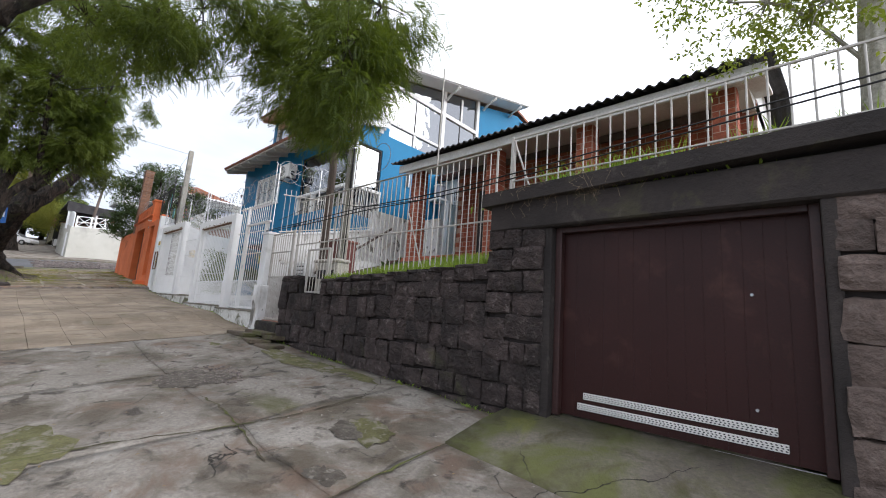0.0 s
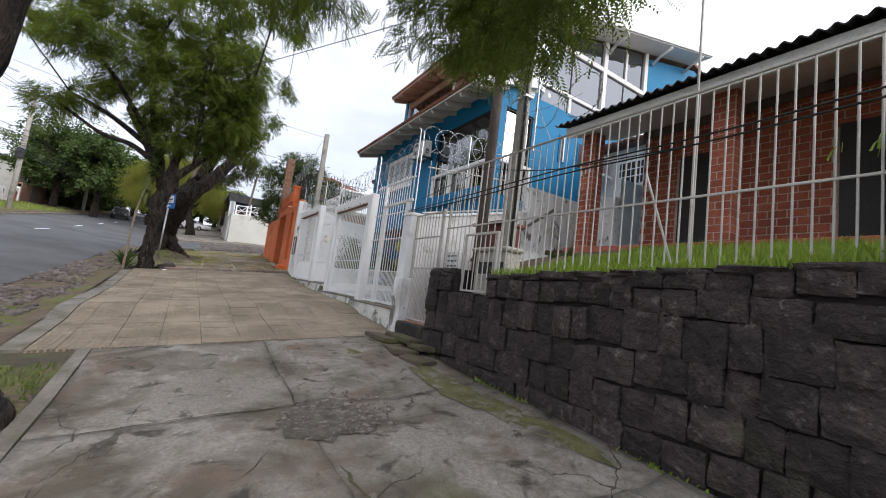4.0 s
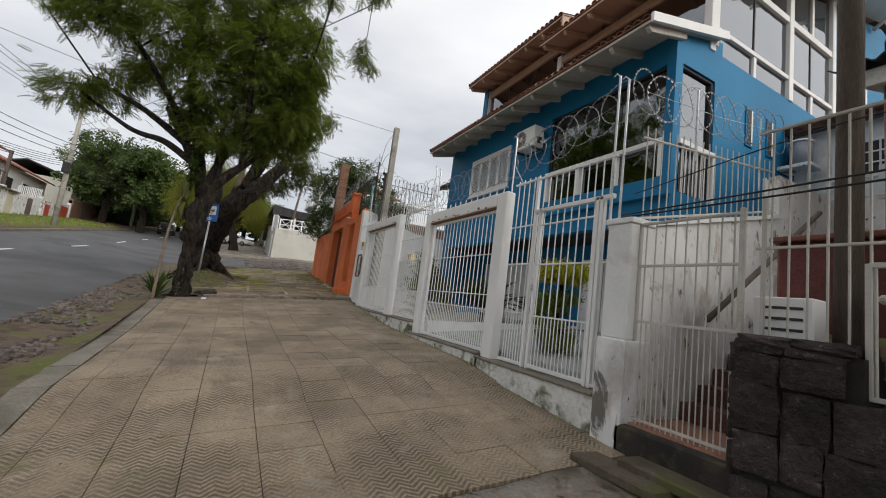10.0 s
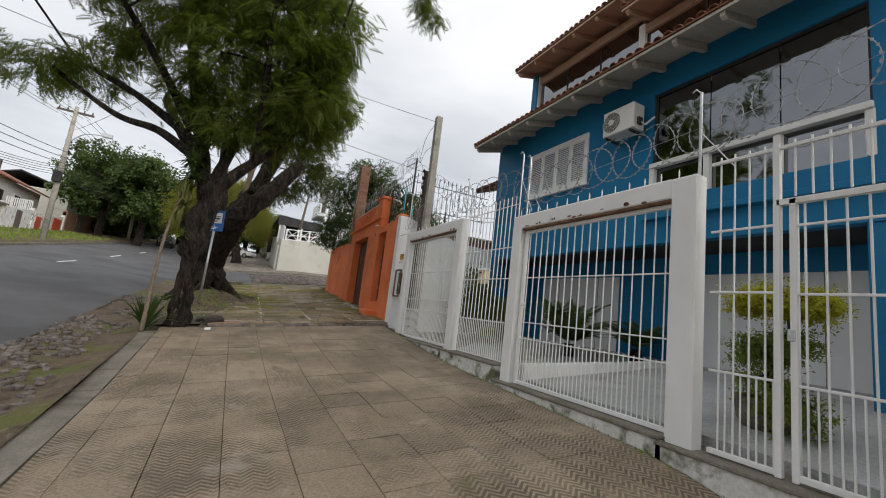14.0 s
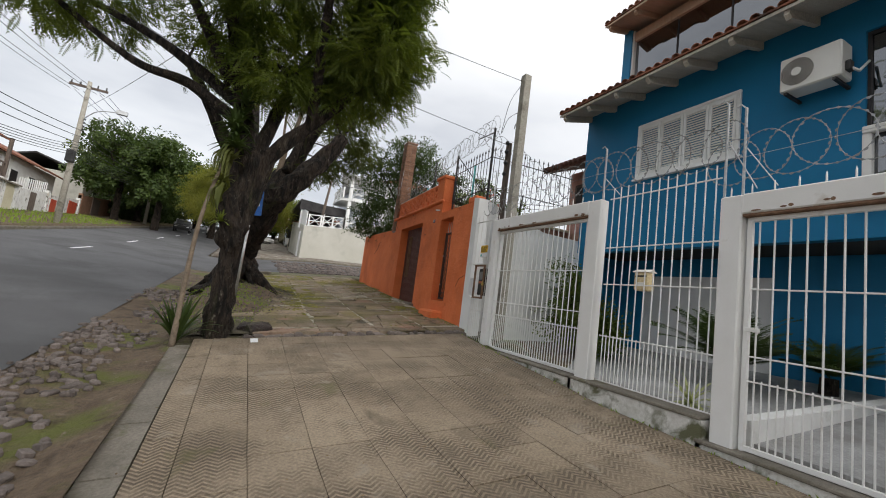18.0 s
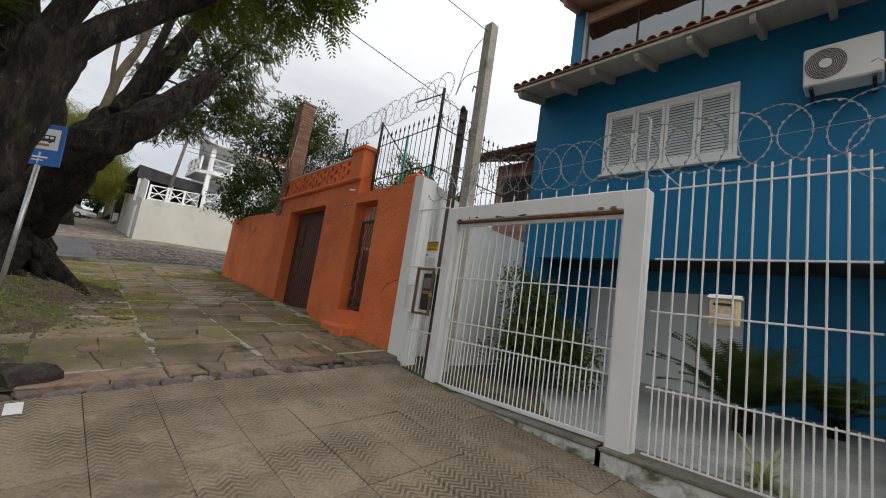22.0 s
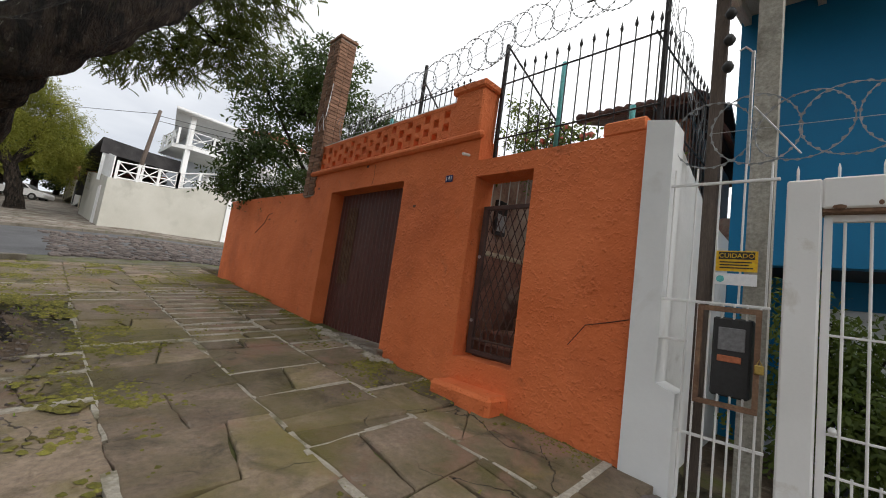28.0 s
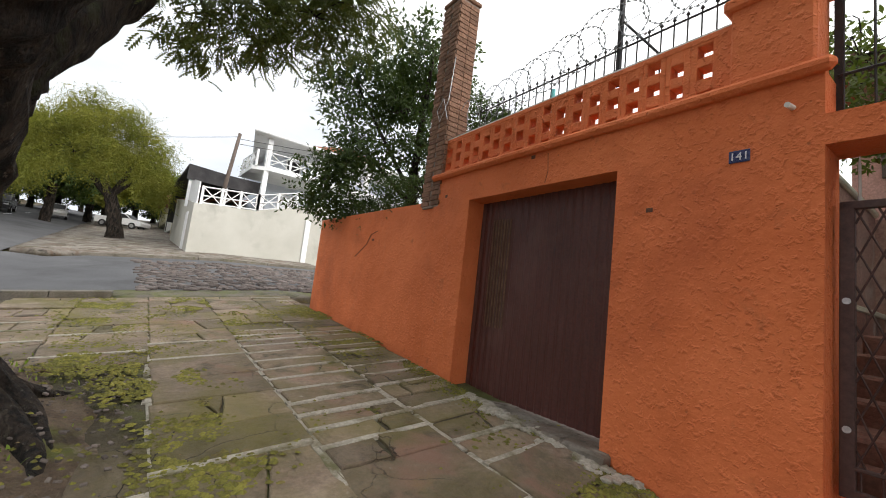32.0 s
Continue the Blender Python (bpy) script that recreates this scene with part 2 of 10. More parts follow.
def surface(name, c1, c2, scale=2.0, rough=0.75, bump=0.25, fine=35.0, metal=0.0, stain=None, stain_scale=1.2, stain_at=(0.52, 0.7), vary=0.0, island=0.0, spec=0.4, squash=None, depth=0.02, extra=(), cracks=None, grit=0.8):
    """A weathered surface: two colours mixed broadly, fine grain, a stain, and a shift from piece to piece."""
    m, nt, bs, out = material(name)
    pos = where(nt)
    if squash:
        mp = nt.nodes.new("ShaderNodeMapping")
        mp.inputs["Scale"].default_value = squash
        nt.links.new(pos, mp.inputs["Vector"])
        pos = mp.outputs["Vector"]
    broad = ranged(nt, tex_noise(nt, pos, scale, 5.0), 0.32, 0.68)
    grain = tex_noise(nt, pos, fine, 5.0, 0.65)
    col = mixed(nt, broad, c1, c2)
    col = mixed(nt, grit, col, mixed(nt, ranged(nt, grain, 0.3, 0.7), (0.32, 0.32, 0.32), (0.68, 0.68, 0.68)), 'OVERLAY')
    if stain is not None:
        st = ranged(nt, tex_noise(nt, pos, stain_scale, 7.0, 0.62, 0.4), *stain_at)
        col = mixed(nt, st, col, stain)
    for k, (tone, sc, lo, hi) in enumerate(extra):
        mp = nt.nodes.new("ShaderNodeMapping")
        mp.inputs["Location"].default_value = (7.3 * k + 3.1, 2.7 * k, 1.9)
        nt.links.new(pos, mp.inputs["Vector"])
        col = mixed(nt, ranged(nt, tex_noise(nt, mp.outputs["Vector"], sc, 7.0, 0.62, 0.5), lo, hi), col, tone)
    split = None
    if cracks:
        bend = nt.nodes.new("ShaderNodeVectorMath")
        bend.operation = 'ADD'
        nz = nt.nodes.new("ShaderNodeTexNoise")
        nz.inputs["Scale"].default_value, nz.inputs["Detail"].default_value = 2.2, 5.0
        nt.links.new(pos, nz.inputs["Vector"])
        nt.links.new(pos, bend.inputs[0])
        soft_ = nt.nodes.new("ShaderNodeVectorMath")
        soft_.operation = 'SCALE'
        soft_.inputs["Scale"].default_value = 0.35
        nt.links.new(nz.outputs["Color"], soft_.inputs[0])
        nt.links.new(soft_.outputs[0], bend.inputs[1])
        vor = nt.nodes.new("ShaderNodeTexVoronoi")
        vor.feature = 'DISTANCE_TO_EDGE'
        vor.inputs["Scale"].default_value = cracks
        nt.links.new(bend.outputs[0], vor.inputs["Vector"])
        line = ranged(nt, vor.outputs["Distance"], 0.0015 * cracks, 0.005 * cracks, 1.0, 0.0)
        split = calc(nt, 'MULTIPLY', line, ranged(nt, tex_noise(nt, pos, 0.9, 3.0), 0.48, 0.58))
        col = mixed(nt, split, col, (0.03, 0.026, 0.02))
    if vary or island:
        node = nt.nodes.new("ShaderNodeObjectInfo") if vary else nt.nodes.new("ShaderNodeNewGeometry")
        rnd = node.outputs["Random"] if vary else node.outputs["Random Per Island"]
        k = vary or island
        shade = ranged(nt, rnd, 0.0, 1.0, 1.0 - k, 1.0 + k * 0.6)
        hsv = nt.nodes.new("ShaderNodeHueSaturation")
        nt.links.new(shade, hsv.inputs["Value"])
        nt.links.new(col, hsv.inputs["Color"])
        col = hsv.outputs["Color"]
    nt.links.new(col, bs.inputs["Base Color"])
    nt.links.new(ranged(nt, grain, 0.25, 0.75, max(0.02, rough - 0.12), min(1.0, rough + 0.1)), bs.inputs["Roughness"])
    bs.inputs["Metallic"].default_value = metal
    bs.inputs["Specular IOR Level"].default_value = spec
    if bump:
        both = calc(nt, 'ADD', grain, calc(nt, 'MULTIPLY', tex_noise(nt, pos, scale * 3.0, 3.0), 0.8))
        if split is not None:
            both = calc(nt, 'SUBTRACT', both, calc(nt, 'MULTIPLY', split, 1.5))
        bumped(nt, bs, both, bump, depth)
    return m


def roughcast(name, c1, c2, stain, dirt):
    """Hand-thrown painted plaster: soft swells, scattered raised crumbs and small pits."""
    m, nt, bs, out = material(name)
    pos = where(nt)
    broad = ranged(nt, tex_noise(nt, pos, 1.1, 5.0), 0.32, 0.68)
    col = mixed(nt, broad, c1, c2)
    col = mixed(nt, ranged(nt, tex_noise(nt, pos, 0.8, 6.0, 0.6, 0.4), 0.52, 0.74), col, stain)
    col = mixed(nt, ranged(nt, tex_noise(nt, pos, 3.3, 7.0, 0.62, 0.5), 0.62, 0.76, 0.0, 0.7), col, dirt)
    grain = tex_noise(nt, pos, 70.0, 4.0, 0.6)
    col = mixed(nt, 0.35, col, mixed(nt, ranged(nt, grain, 0.3, 0.7), (0.36, 0.36, 0.36), (0.64, 0.64, 0.64)), 'OVERLAY')
    crumbs = ranged(nt, tex_noise(nt, pos, 24.0, 2.5, 0.5, 0.25), 0.52, 0.74)
    spread_ = ranged(nt, tex_noise(nt, pos, 1.7, 3.0), 0.36, 0.62, 0.25, 1.0)
    crumbs = calc(nt, 'MULTIPLY', crumbs, spread_)
    vor = nt.nodes.new("ShaderNodeTexVoronoi")
    vor.inputs["Scale"].default_value = 9.0
    nt.links.new(pos, vor.inputs["Vector"])
    pits = ranged(nt, vor.outputs["Distance"], 0.05, 0.12, 1.0, 0.0)
    pits = calc(nt, 'MULTIPLY', pits, ranged(nt, tex_noise(nt, pos, 2.3, 2.0), 0.52, 0.6))
    col = mixed(nt, calc(nt, 'MULTIPLY', pits, 0.6), col, dirt)
    nt.links.new(col, bs.inputs["Base Color"])
    bs.inputs["Roughness"].default_value = 0.72
    bs.inputs["Specular IOR Level"].default_value = 0.35
    swell = calc(nt, 'MULTIPLY', tex_noise(nt, pos, 5.0, 3.0), 1.4)
    h = calc(nt, 'ADD', calc(nt, 'ADD', swell, calc(nt, 'MULTIPLY', crumbs, 0.75)), calc(nt, 'MULTIPLY', grain, 0.16))
    bumped(nt, bs, calc(nt, 'SUBTRACT', h, calc(nt, 'MULTIPLY', pits, 0.4)), 0.75, 0.03)
    return m


def leafy(name, c1, c2, thin=0.35):
    """Leaves: uneven green, light comes through a little."""
    m, nt, bs, out = material(name)
    geo = nt.nodes.new("ShaderNodeNewGeometry")
    broad = ranged(nt, tex_noise(nt, geo.outputs["Position"], 0.9, 3.0), 0.35, 0.65)
    k = calc(nt, 'ADD', calc(nt, 'MULTIPLY', broad, 0.55), calc(nt, 'MULTIPLY', geo.outputs["Random Per Island"], 0.5))
    col = mixed(nt, k, c1, c2)
    nt.links.new(col, bs.inputs["Base Color"])
    bs.inputs["Roughness"].default_value = 0.55
    bs.inputs["Specular IOR Level"].default_value = 0.3
    tr = nt.nodes.new("ShaderNodeBsdfTranslucent")
    nt.links.new(mixed(nt, 0.5, col, (c2[0] * 1.5, c2[1] * 1.6, c2[2] * 0.6)), tr.inputs["Color"])
    mx = nt.nodes.new("ShaderNodeMixShader")
    mx.inputs[0].default_value = thin
    nt.links.new(bs.outputs[0], mx.inputs[1])
    nt.links.new(tr.outputs[0], mx.inputs[2])
    nt.links.new(mx.outputs[0], out.inputs[0])
    return m


def pane_glass(name, tint, gloss_floor=0.0):
    """Window glass: a mirror-like skin over a tinted see-through body."""
    m, nt, bs, out = material(name)
    fr = nt.nodes.new("ShaderNodeFresnel")
    fr.inputs["IOR"].default_value = 1.55
    tp = nt.nodes.new("ShaderNodeBsdfTransparent")
    tp.inputs["Color"].default_value = (*tint, 1)
    gl = nt.nodes.new("ShaderNodeBsdfGlossy")
    gl.inputs["Roughness"].default_value = 0.03
    gl.inputs["Color"].default_value = (0.9, 0.92, 0.95, 1)
    wav = tex_noise(nt, where(nt), 1.6, 1.0)
    bp = nt.nodes.new("ShaderNodeBump")
    bp.inputs["Strength"].default_value, bp.inputs["Distance"].default_value = 0.25, 0.05
    nt.links.new(wav, bp.inputs["Height"])
    nt.links.new(bp.outputs["Normal"], gl.inputs["Normal"])
    mx = nt.nodes.new("ShaderNodeMixShader")
    nt.links.new(calc(nt, 'ADD', fr.outputs[0], gloss_floor), mx.inputs[0])
    nt.links.new(tp.outputs[0], mx.inputs[1])
    nt.links.new(gl.outputs[0], mx.inputs[2])
    nt.links.new(mx.outputs[0], out.inputs[0])
    return m


basalt = surface("basalt_block", (0.036, 0.0255, 0.0235), (0.074, 0.055, 0.051), 5.0, 0.8, 1.0, 18.0, stain=(0.19, 0.165, 0.15), stain_scale=10.0, stain_at=(0.58, 0.74), vary=0.4, depth=0.06, extra=[((0.03, 0.024, 0.022), 3.0, 0.5, 0.66), ((0.085, 0.085, 0.04), 1.6, 0.62, 0.77), ((0.16, 0.14, 0.13), 22.0, 0.62, 0.72)])
basalt_pale = surface("pale_basalt_block", (0.085, 0.062, 0.052), (0.14, 0.105, 0.09), 5.0, 0.8, 0.9, 18.0, stain=(0.2, 0.165, 0.145), stain_scale=7.0, stain_at=(0.6, 0.78), vary=0.3, depth=0.035)
mortar_dark = surface("dark_mortar", (0.016, 0.013, 0.012), (0.03, 0.025, 0.023), 5.0, 0.95, 0.6)
lintel_concrete = surface("grimy_concrete", (0.020, 0.0165, 0.0155), (0.042, 0.034, 0.031), 1.6, 0.85, 0.7, 25.0, stain=(0.14, 0.12, 0.105), stain_scale=2.6, stain_at=(0.6, 0.75), extra=[((0.09, 0.085, 0.04), 1.4, 0.58, 0.72)])
door_brown = surface("brown_door_paint", (0.022, 0.0055, 0.0048), (0.032, 0.0085, 0.007), 1.2, 0.5, 0.12, 60.0, spec=0.28, stain=(0.06, 0.024, 0.018), stain_scale=2.5, stain_at=(0.58, 0.75))
concrete_walk = surface("worn_concrete", (0.195, 0.172, 0.143), (0.30, 0.272, 0.238), 1.1, 0.82, 0.9, 30.0, stain=(0.105, 0.086, 0.062), stain_scale=1.3, stain_at=(0.46, 0.62), vary=0.07, depth=0.028, extra=[((0.36, 0.33, 0.29), 1.9, 0.58, 0.72), ((0.105, 0.10, 0.045), 0.75, 0.60, 0.72), ((0.16, 0.112, 0.082), 1.6, 0.52, 0.66), ((0.055, 0.046, 0.036), 3.4, 0.57, 0.68), ((0.40, 0.37, 0.33), 9.0, 0.66, 0.74)], cracks=0.62)
concrete_moss = surface("mossy_concrete", (0.12, 0.104, 0.08), (0.19, 0.168, 0.135), 1.4, 0.85, 0.8, 30.0, stain=(0.115, 0.12, 0.04), stain_scale=1.2, stain_at=(0.42, 0.58), extra=[((0.075, 0.07, 0.03), 2.2, 0.5, 0.66), ((0.16, 0.165, 0.04), 1.7, 0.58, 0.7)], cracks=0.7)
flag_stone = surface("flag_stone", (0.190, 0.143, 0.102), (0.32, 0.25, 0.185), 1.7, 0.82, 0.9, 20.0, stain=(0.125, 0.108, 0.042), stain_scale=0.9, stain_at=(0.44, 0.66), vary=0.34, depth=0.03, extra=[((0.28, 0.17, 0.122), 0.9, 0.56, 0.66), ((0.27, 0.19, 0.075), 1.4, 0.62, 0.74), ((0.07, 0.06, 0.036), 1.9, 0.55, 0.70), ((0.34, 0.30, 0.25), 4.5, 0.66, 0.75), ((0.175, 0.15, 0.045), 0.55, 0.5, 0.68)], cracks=0.9)
mortar_pale = surface("pale_mortar", (0.34, 0.31, 0.255), (0.47, 0.435, 0.37), 3.0, 0.9, 0.8, 30.0, stain=(0.14, 0.13, 0.06), stain_scale=2.2, stain_at=(0.5, 0.64), depth=0.03)
joint_dirt = surface("joint_earth", (0.05, 0.042, 0.028), (0.095, 0.08, 0.05), 4.0, 0.95, 0.9, 30.0, stain=(0.10, 0.105, 0.03), stain_scale=1.4, stain_at=(0.48, 0.62), depth=0.03)
worn_dark = surface("flaked_concrete", (0.075, 0.062, 0.048), (0.15, 0.13, 0.105), 9.0, 0.9, 1.0, 40.0, depth=0.04, extra=[((0.26, 0.235, 0.2), 14.0, 0.58, 0.68)])
moss_flat = surface("moss_film", (0.075, 0.072, 0.026), (0.15, 0.14, 0.06), 5.0, 0.95, 0.7, 50.0, extra=[((0.2, 0.18, 0.14), 7.0, 0.52, 0.62)])
kerb_mat = surface("kerb_concrete", (0.155, 0.138, 0.112), (0.235, 0.21, 0.175), 2.2, 0.85, 0.5, stain=(0.10, 0.088, 0.06), stain_scale=1.4, extra=[((0.11, 0.108, 0.05), 2.0, 0.56, 0.7)])
asphalt = surface("asphalt", (0.085, 0.085, 0.09), (0.115, 0.115, 0.12), 0.6, 0.85, 0.35, 60.0, stain=(0.07, 0.07, 0.073), stain_scale=0.35, stain_at=(0.48, 0.62))
cobble = surface("cobble_stone", (0.12, 0.098, 0.088), (0.19, 0.16, 0.145), 2.0, 0.85, 0.5, 30.0, island=0.4)
cobble_one = surface("cobble_single", (0.12, 0.098, 0.088), (0.19, 0.16, 0.145), 2.0, 0.85, 0.5, 30.0, vary=0.4)
soil = surface("bare_soil", (0.11, 0.078, 0.052), (0.19, 0.14, 0.096), 2.5, 0.95, 1.0, 24.0, stain=(0.13, 0.14, 0.035), stain_scale=0.8, stain_at=(0.5, 0.62), depth=0.05, extra=[((0.26, 0.21, 0.16), 7.0, 0.6, 0.72), ((0.06, 0.045, 0.03), 3.0, 0.56, 0.7)])
white_paint = surface("white_gate_paint", (0.74, 0.735, 0.72), (0.80, 0.795, 0.785), 2.0, 0.5, 0.05, 50.0, stain=(0.58, 0.54, 0.48), stain_scale=4.0, stain_at=(0.62, 0.78), extra=[((0.30, 0.2, 0.13), 13.0, 0.72, 0.78)], grit=0.12)
white_wall = surface("white_limewash", (0.70, 0.70, 0.69), (0.79, 0.79, 0.78), 2.0, 0.85, 0.3, 22.0, stain=(0.42, 0.40, 0.36), stain_scale=1.6, stain_at=(0.58, 0.76), grit=0.25)
white_stained = surface("stained_whitewash", (0.66, 0.655, 0.64), (0.79, 0.785, 0.775), 2.0, 0.9, 0.5, 22.0, stain=(0.36, 0.34, 0.31), stain_scale=1.4, stain_at=(0.56, 0.72), squash=(1, 1, 0.6), extra=[((0.48, 0.43, 0.37), 5.0, 0.56, 0.68), ((0.16, 0.15, 0.13), 3.2, 0.585, 0.65), ((0.09, 0.085, 0.075), 8.0, 0.63, 0.68)], grit=0.3)
cabinet_beige = surface("beige_concrete", (0.42, 0.39, 0.34), (0.52, 0.49, 0.43), 2.5, 0.85, 0.4, 30.0, stain=(0.26, 0.24, 0.2), stain_scale=2.2)
white_clean = surface("white_house_paint", (0.74, 0.75, 0.75), (0.80, 0.81, 0.81), 1.5, 0.7, 0.08, 30.0, stain=(0.62, 0.61, 0.58), stain_scale=2.0, stain_at=(0.58, 0.78), grit=0.12)
white_door = surface("white_door_panel", (0.70, 0.70, 0.70), (0.76, 0.76, 0.76), 1.0, 0.5, 0.03, grit=0.08)
blue_front = surface("blue_plaster", (0.006, 0.145, 0.30), (0.010, 0.178, 0.355), 0.6, 0.6, 0.1, 45.0, spec=0.3, stain=(0.013, 0.14, 0.28), stain_scale=0.8, stain_at=(0.55, 0.8), grit=0.15)
blue_side = blue_front
orange_plaster = roughcast("orange_plaster", (0.68, 0.165, 0.050), (0.82, 0.222, 0.078), (0.56, 0.130, 0.042), (0.36, 0.092, 0.036))
brick_mat = surface("red_brick", (0.27, 0.075, 0.042), (0.38, 0.115, 0.065), 3.0, 0.9, 0.4, 40.0, vary=0.22)
brick_rest = surface("red_brick_joined", (0.27, 0.075, 0.042), (0.38, 0.115, 0.065), 3.0, 0.9, 0.4, 40.0, island=0.22)
brick_old = surface("old_brick", (0.23, 0.125, 0.08), (0.32, 0.18, 0.12), 3.0, 0.9, 0.7, 30.0, vary=0.25)
mortar_white = surface("pinkish_mortar", (0.40, 0.27, 0.21), (0.52, 0.38, 0.31), 4.0, 0.9, 0.4)
mortar_grey = surface("grey_mortar", (0.25, 0.2, 0.17), (0.33, 0.27, 0.23), 4.0, 0.9, 0.4)
clay_tile = surface("clay_roof_tile", (0.22, 0.085, 0.05), (0.34, 0.14, 0.085), 2.0, 0.85, 0.5, 30.0, stain=(0.09, 0.06, 0.05), stain_scale=2.5, vary=0.25)
clay_rest = surface("clay_roof_tiles_joined", (0.22, 0.085, 0.05), (0.34, 0.14, 0.085), 2.0, 0.85, 0.5, 30.0, stain=(0.09, 0.06, 0.05), stain_scale=2.5, island=0.25)
dark_roof = surface("blackened_fibre_cement", (0.028, 0.027, 0.029), (0.055, 0.052, 0.054), 2.0, 0.9, 0.5, 30.0)
soffit_white = surface("white_timber", (0.72, 0.71, 0.69), (0.78, 0.77, 0.75), 2.0, 0.6, 0.08, 30.0, grit=0.12)
# creamy copy of the white timber with the eave's shade put into its colour
soffit_cream_shaded = surface("shaded_cream_boards", (0.47, 0.42, 0.36), (0.56, 0.51, 0.45), 2.0, 0.7, 0.15, 30.0, squash=(6, 1, 1))
soffit_pink = surface("bare_soffit_boards", (0.50, 0.34, 0.25), (0.58, 0.41, 0.31), 2.2, 0.7, 0.2, 30.0, squash=(8, 1, 1))
iron_dark = surface("dark_iron", (0.03, 0.028, 0.03), (0.05, 0.045, 0.045), 6.0, 0.6, 0.2, metal=0.3)
rust = surface("rusty_steel", (0.16, 0.09, 0.06), (0.26, 0.16, 0.10), 8.0, 0.85, 0.4, 50.0, metal=0.2)
razor_steel = surface("razor_wire_steel", (0.24, 0.245, 0.25), (0.36, 0.365, 0.37), 6.0, 0.5, 0.1, metal=0.6)
galv = surface("galvanised_wire", (0.45, 0.46, 0.47), (0.58, 0.59, 0.6), 6.0, 0.4, 0.1, metal=0.75)
concrete_pole = surface("concrete_pole", (0.33, 0.31, 0.265), (0.43, 0.41, 0.36), 2.5, 0.85, 0.4, stain=(0.15, 0.14, 0.11), stain_scale=2.5)
wood_pole = surface("weathered_wood_pole", (0.10, 0.078, 0.066), (0.16, 0.125, 0.105), 3.0, 0.9, 0.6, 30.0, squash=(4, 4, 0.5))
bark = surface("rough_bark", (0.022, 0.015, 0.011), (0.066, 0.047, 0.034), 6.0, 0.95, 1.0, 24.0, stain=(0.105, 0.085, 0.066), stain_scale=8.0, stain_at=(0.56, 0.68), squash=(1.7, 1.7, 0.55), depth=0.14, extra=[((0.008, 0.006, 0.005), 5.0, 0.47, 0.58), ((0.055, 0.058, 0.022), 1.6, 0.58, 0.72), ((0.21, 0.19, 0.155), 13.0, 0.63, 0.70)])
leaf_tree = leafy("tree_leaf", (0.026, 0.048, 0.010), (0.150, 0.185, 0.032), 0.4)
sapling_bark = surface("pale_sapling_bark", (0.15, 0.115, 0.085), (0.24, 0.19, 0.14), 6.0, 0.9, 0.6, 30.0)
leaf_strap = leafy("strap_leaf", (0.06, 0.09, 0.02), (0.16, 0.17, 0.05), 0.3)
leaf_variegated = leafy("variegated_leaf", (0.16, 0.22, 0.07), (0.5, 0.5, 0.3), 0.3)
leaf_bright = leafy("bright_leaf", (0.10, 0.16, 0.03), (0.24, 0.27, 0.05))
leaf_garden = leafy("garden_shrub_leaf", (0.05, 0.085, 0.02), (0.15, 0.19, 0.045))
leaf_dark = leafy("dark_leaf", (0.022, 0.042, 0.012), (0.07, 0.105, 0.03), 0.3)
leaf_old = leafy("old_tree_leaf", (0.032, 0.048, 0.015), (0.125, 0.150, 0.045), 0.35)
leaf_street = leafy("street_tree_leaf", (0.022, 0.045, 0.012), (0.085, 0.125, 0.03), 0.3)
leaf_willow = leafy("willow_leaf", (0.10, 0.125, 0.018), (0.24, 0.235, 0.04), 0.4)
leaf_yellow = leafy("golden_shrub_leaf", (0.24, 0.25, 0.02), (0.46, 0.42, 0.04))
leaf_grass = leafy("grass_blade", (0.11, 0.19, 0.022), (0.27, 0.36, 0.055))
dry_twig = surface("dry_twig", (0.15, 0.11, 0.07), (0.24, 0.18, 0.12), 5.0, 0.95, 0.3)
dark_glass = pane_glass("tinted_window_glass", (0.035, 0.035, 0.04), 0.20)
clear_glass = pane_glass("side_window_glass", (0.14, 0.14, 0.15), 0.25)
plastic_white = surface("white_plastic", (0.68, 0.67, 0.64), (0.73, 0.72, 0.69), 3.0, 0.5, 0.03, grit=0.08)
plastic_black = surface("black_plastic", (0.02, 0.02, 0.021), (0.032, 0.032, 0.033), 3.0, 0.5, 0.05)
# near-black that puts the darkness of unlit interiors into the colour
void_dark = surface("unlit_interior_dark", (0.03, 0.03, 0.032), (0.05, 0.048, 0.046), 1.0, 0.9, 0.0)
floor_grey = surface("grey_yard_floor", (0.33, 0.33, 0.33), (0.42, 0.42, 0.42), 1.2, 0.6, 0.2, stain=(0.22, 0.21, 0.2), stain_scale=0.9)
step_red = surface("red_ceramic_step", (0.095, 0.04, 0.032), (0.14, 0.06, 0.046), 2.0, 0.45, 0.1)
grey_wall = surface("beige_render", (0.44, 0.43, 0.38), (0.52, 0.51, 0.46), 0.7, 0.85, 0.15, 20.0, stain=(0.36, 0.35, 0.31), stain_scale=0.5, stain_at=(0.55, 0.72), grit=0.2)
pale_blue = surface("pale_blue_render", (0.55, 0.60, 0.68), (0.64, 0.69, 0.76), 0.8, 0.8, 0.1)
cream_wall = surface("cream_render", (0.55, 0.50, 0.36), (0.66, 0.61, 0.46), 0.8, 0.85, 0.2, stain=(0.35, 0.3, 0.22), stain_scale=0.7)
sign_blue = surface("sign_blue", (0.012, 0.11, 0.42), (0.016, 0.13, 0.46), 1.0, 0.4, 0.0)
sign_yellow = surface("sign_yellow", (0.72, 0.44, 0.015), (0.78, 0.48, 0.02), 1.0, 0.45, 0.0)
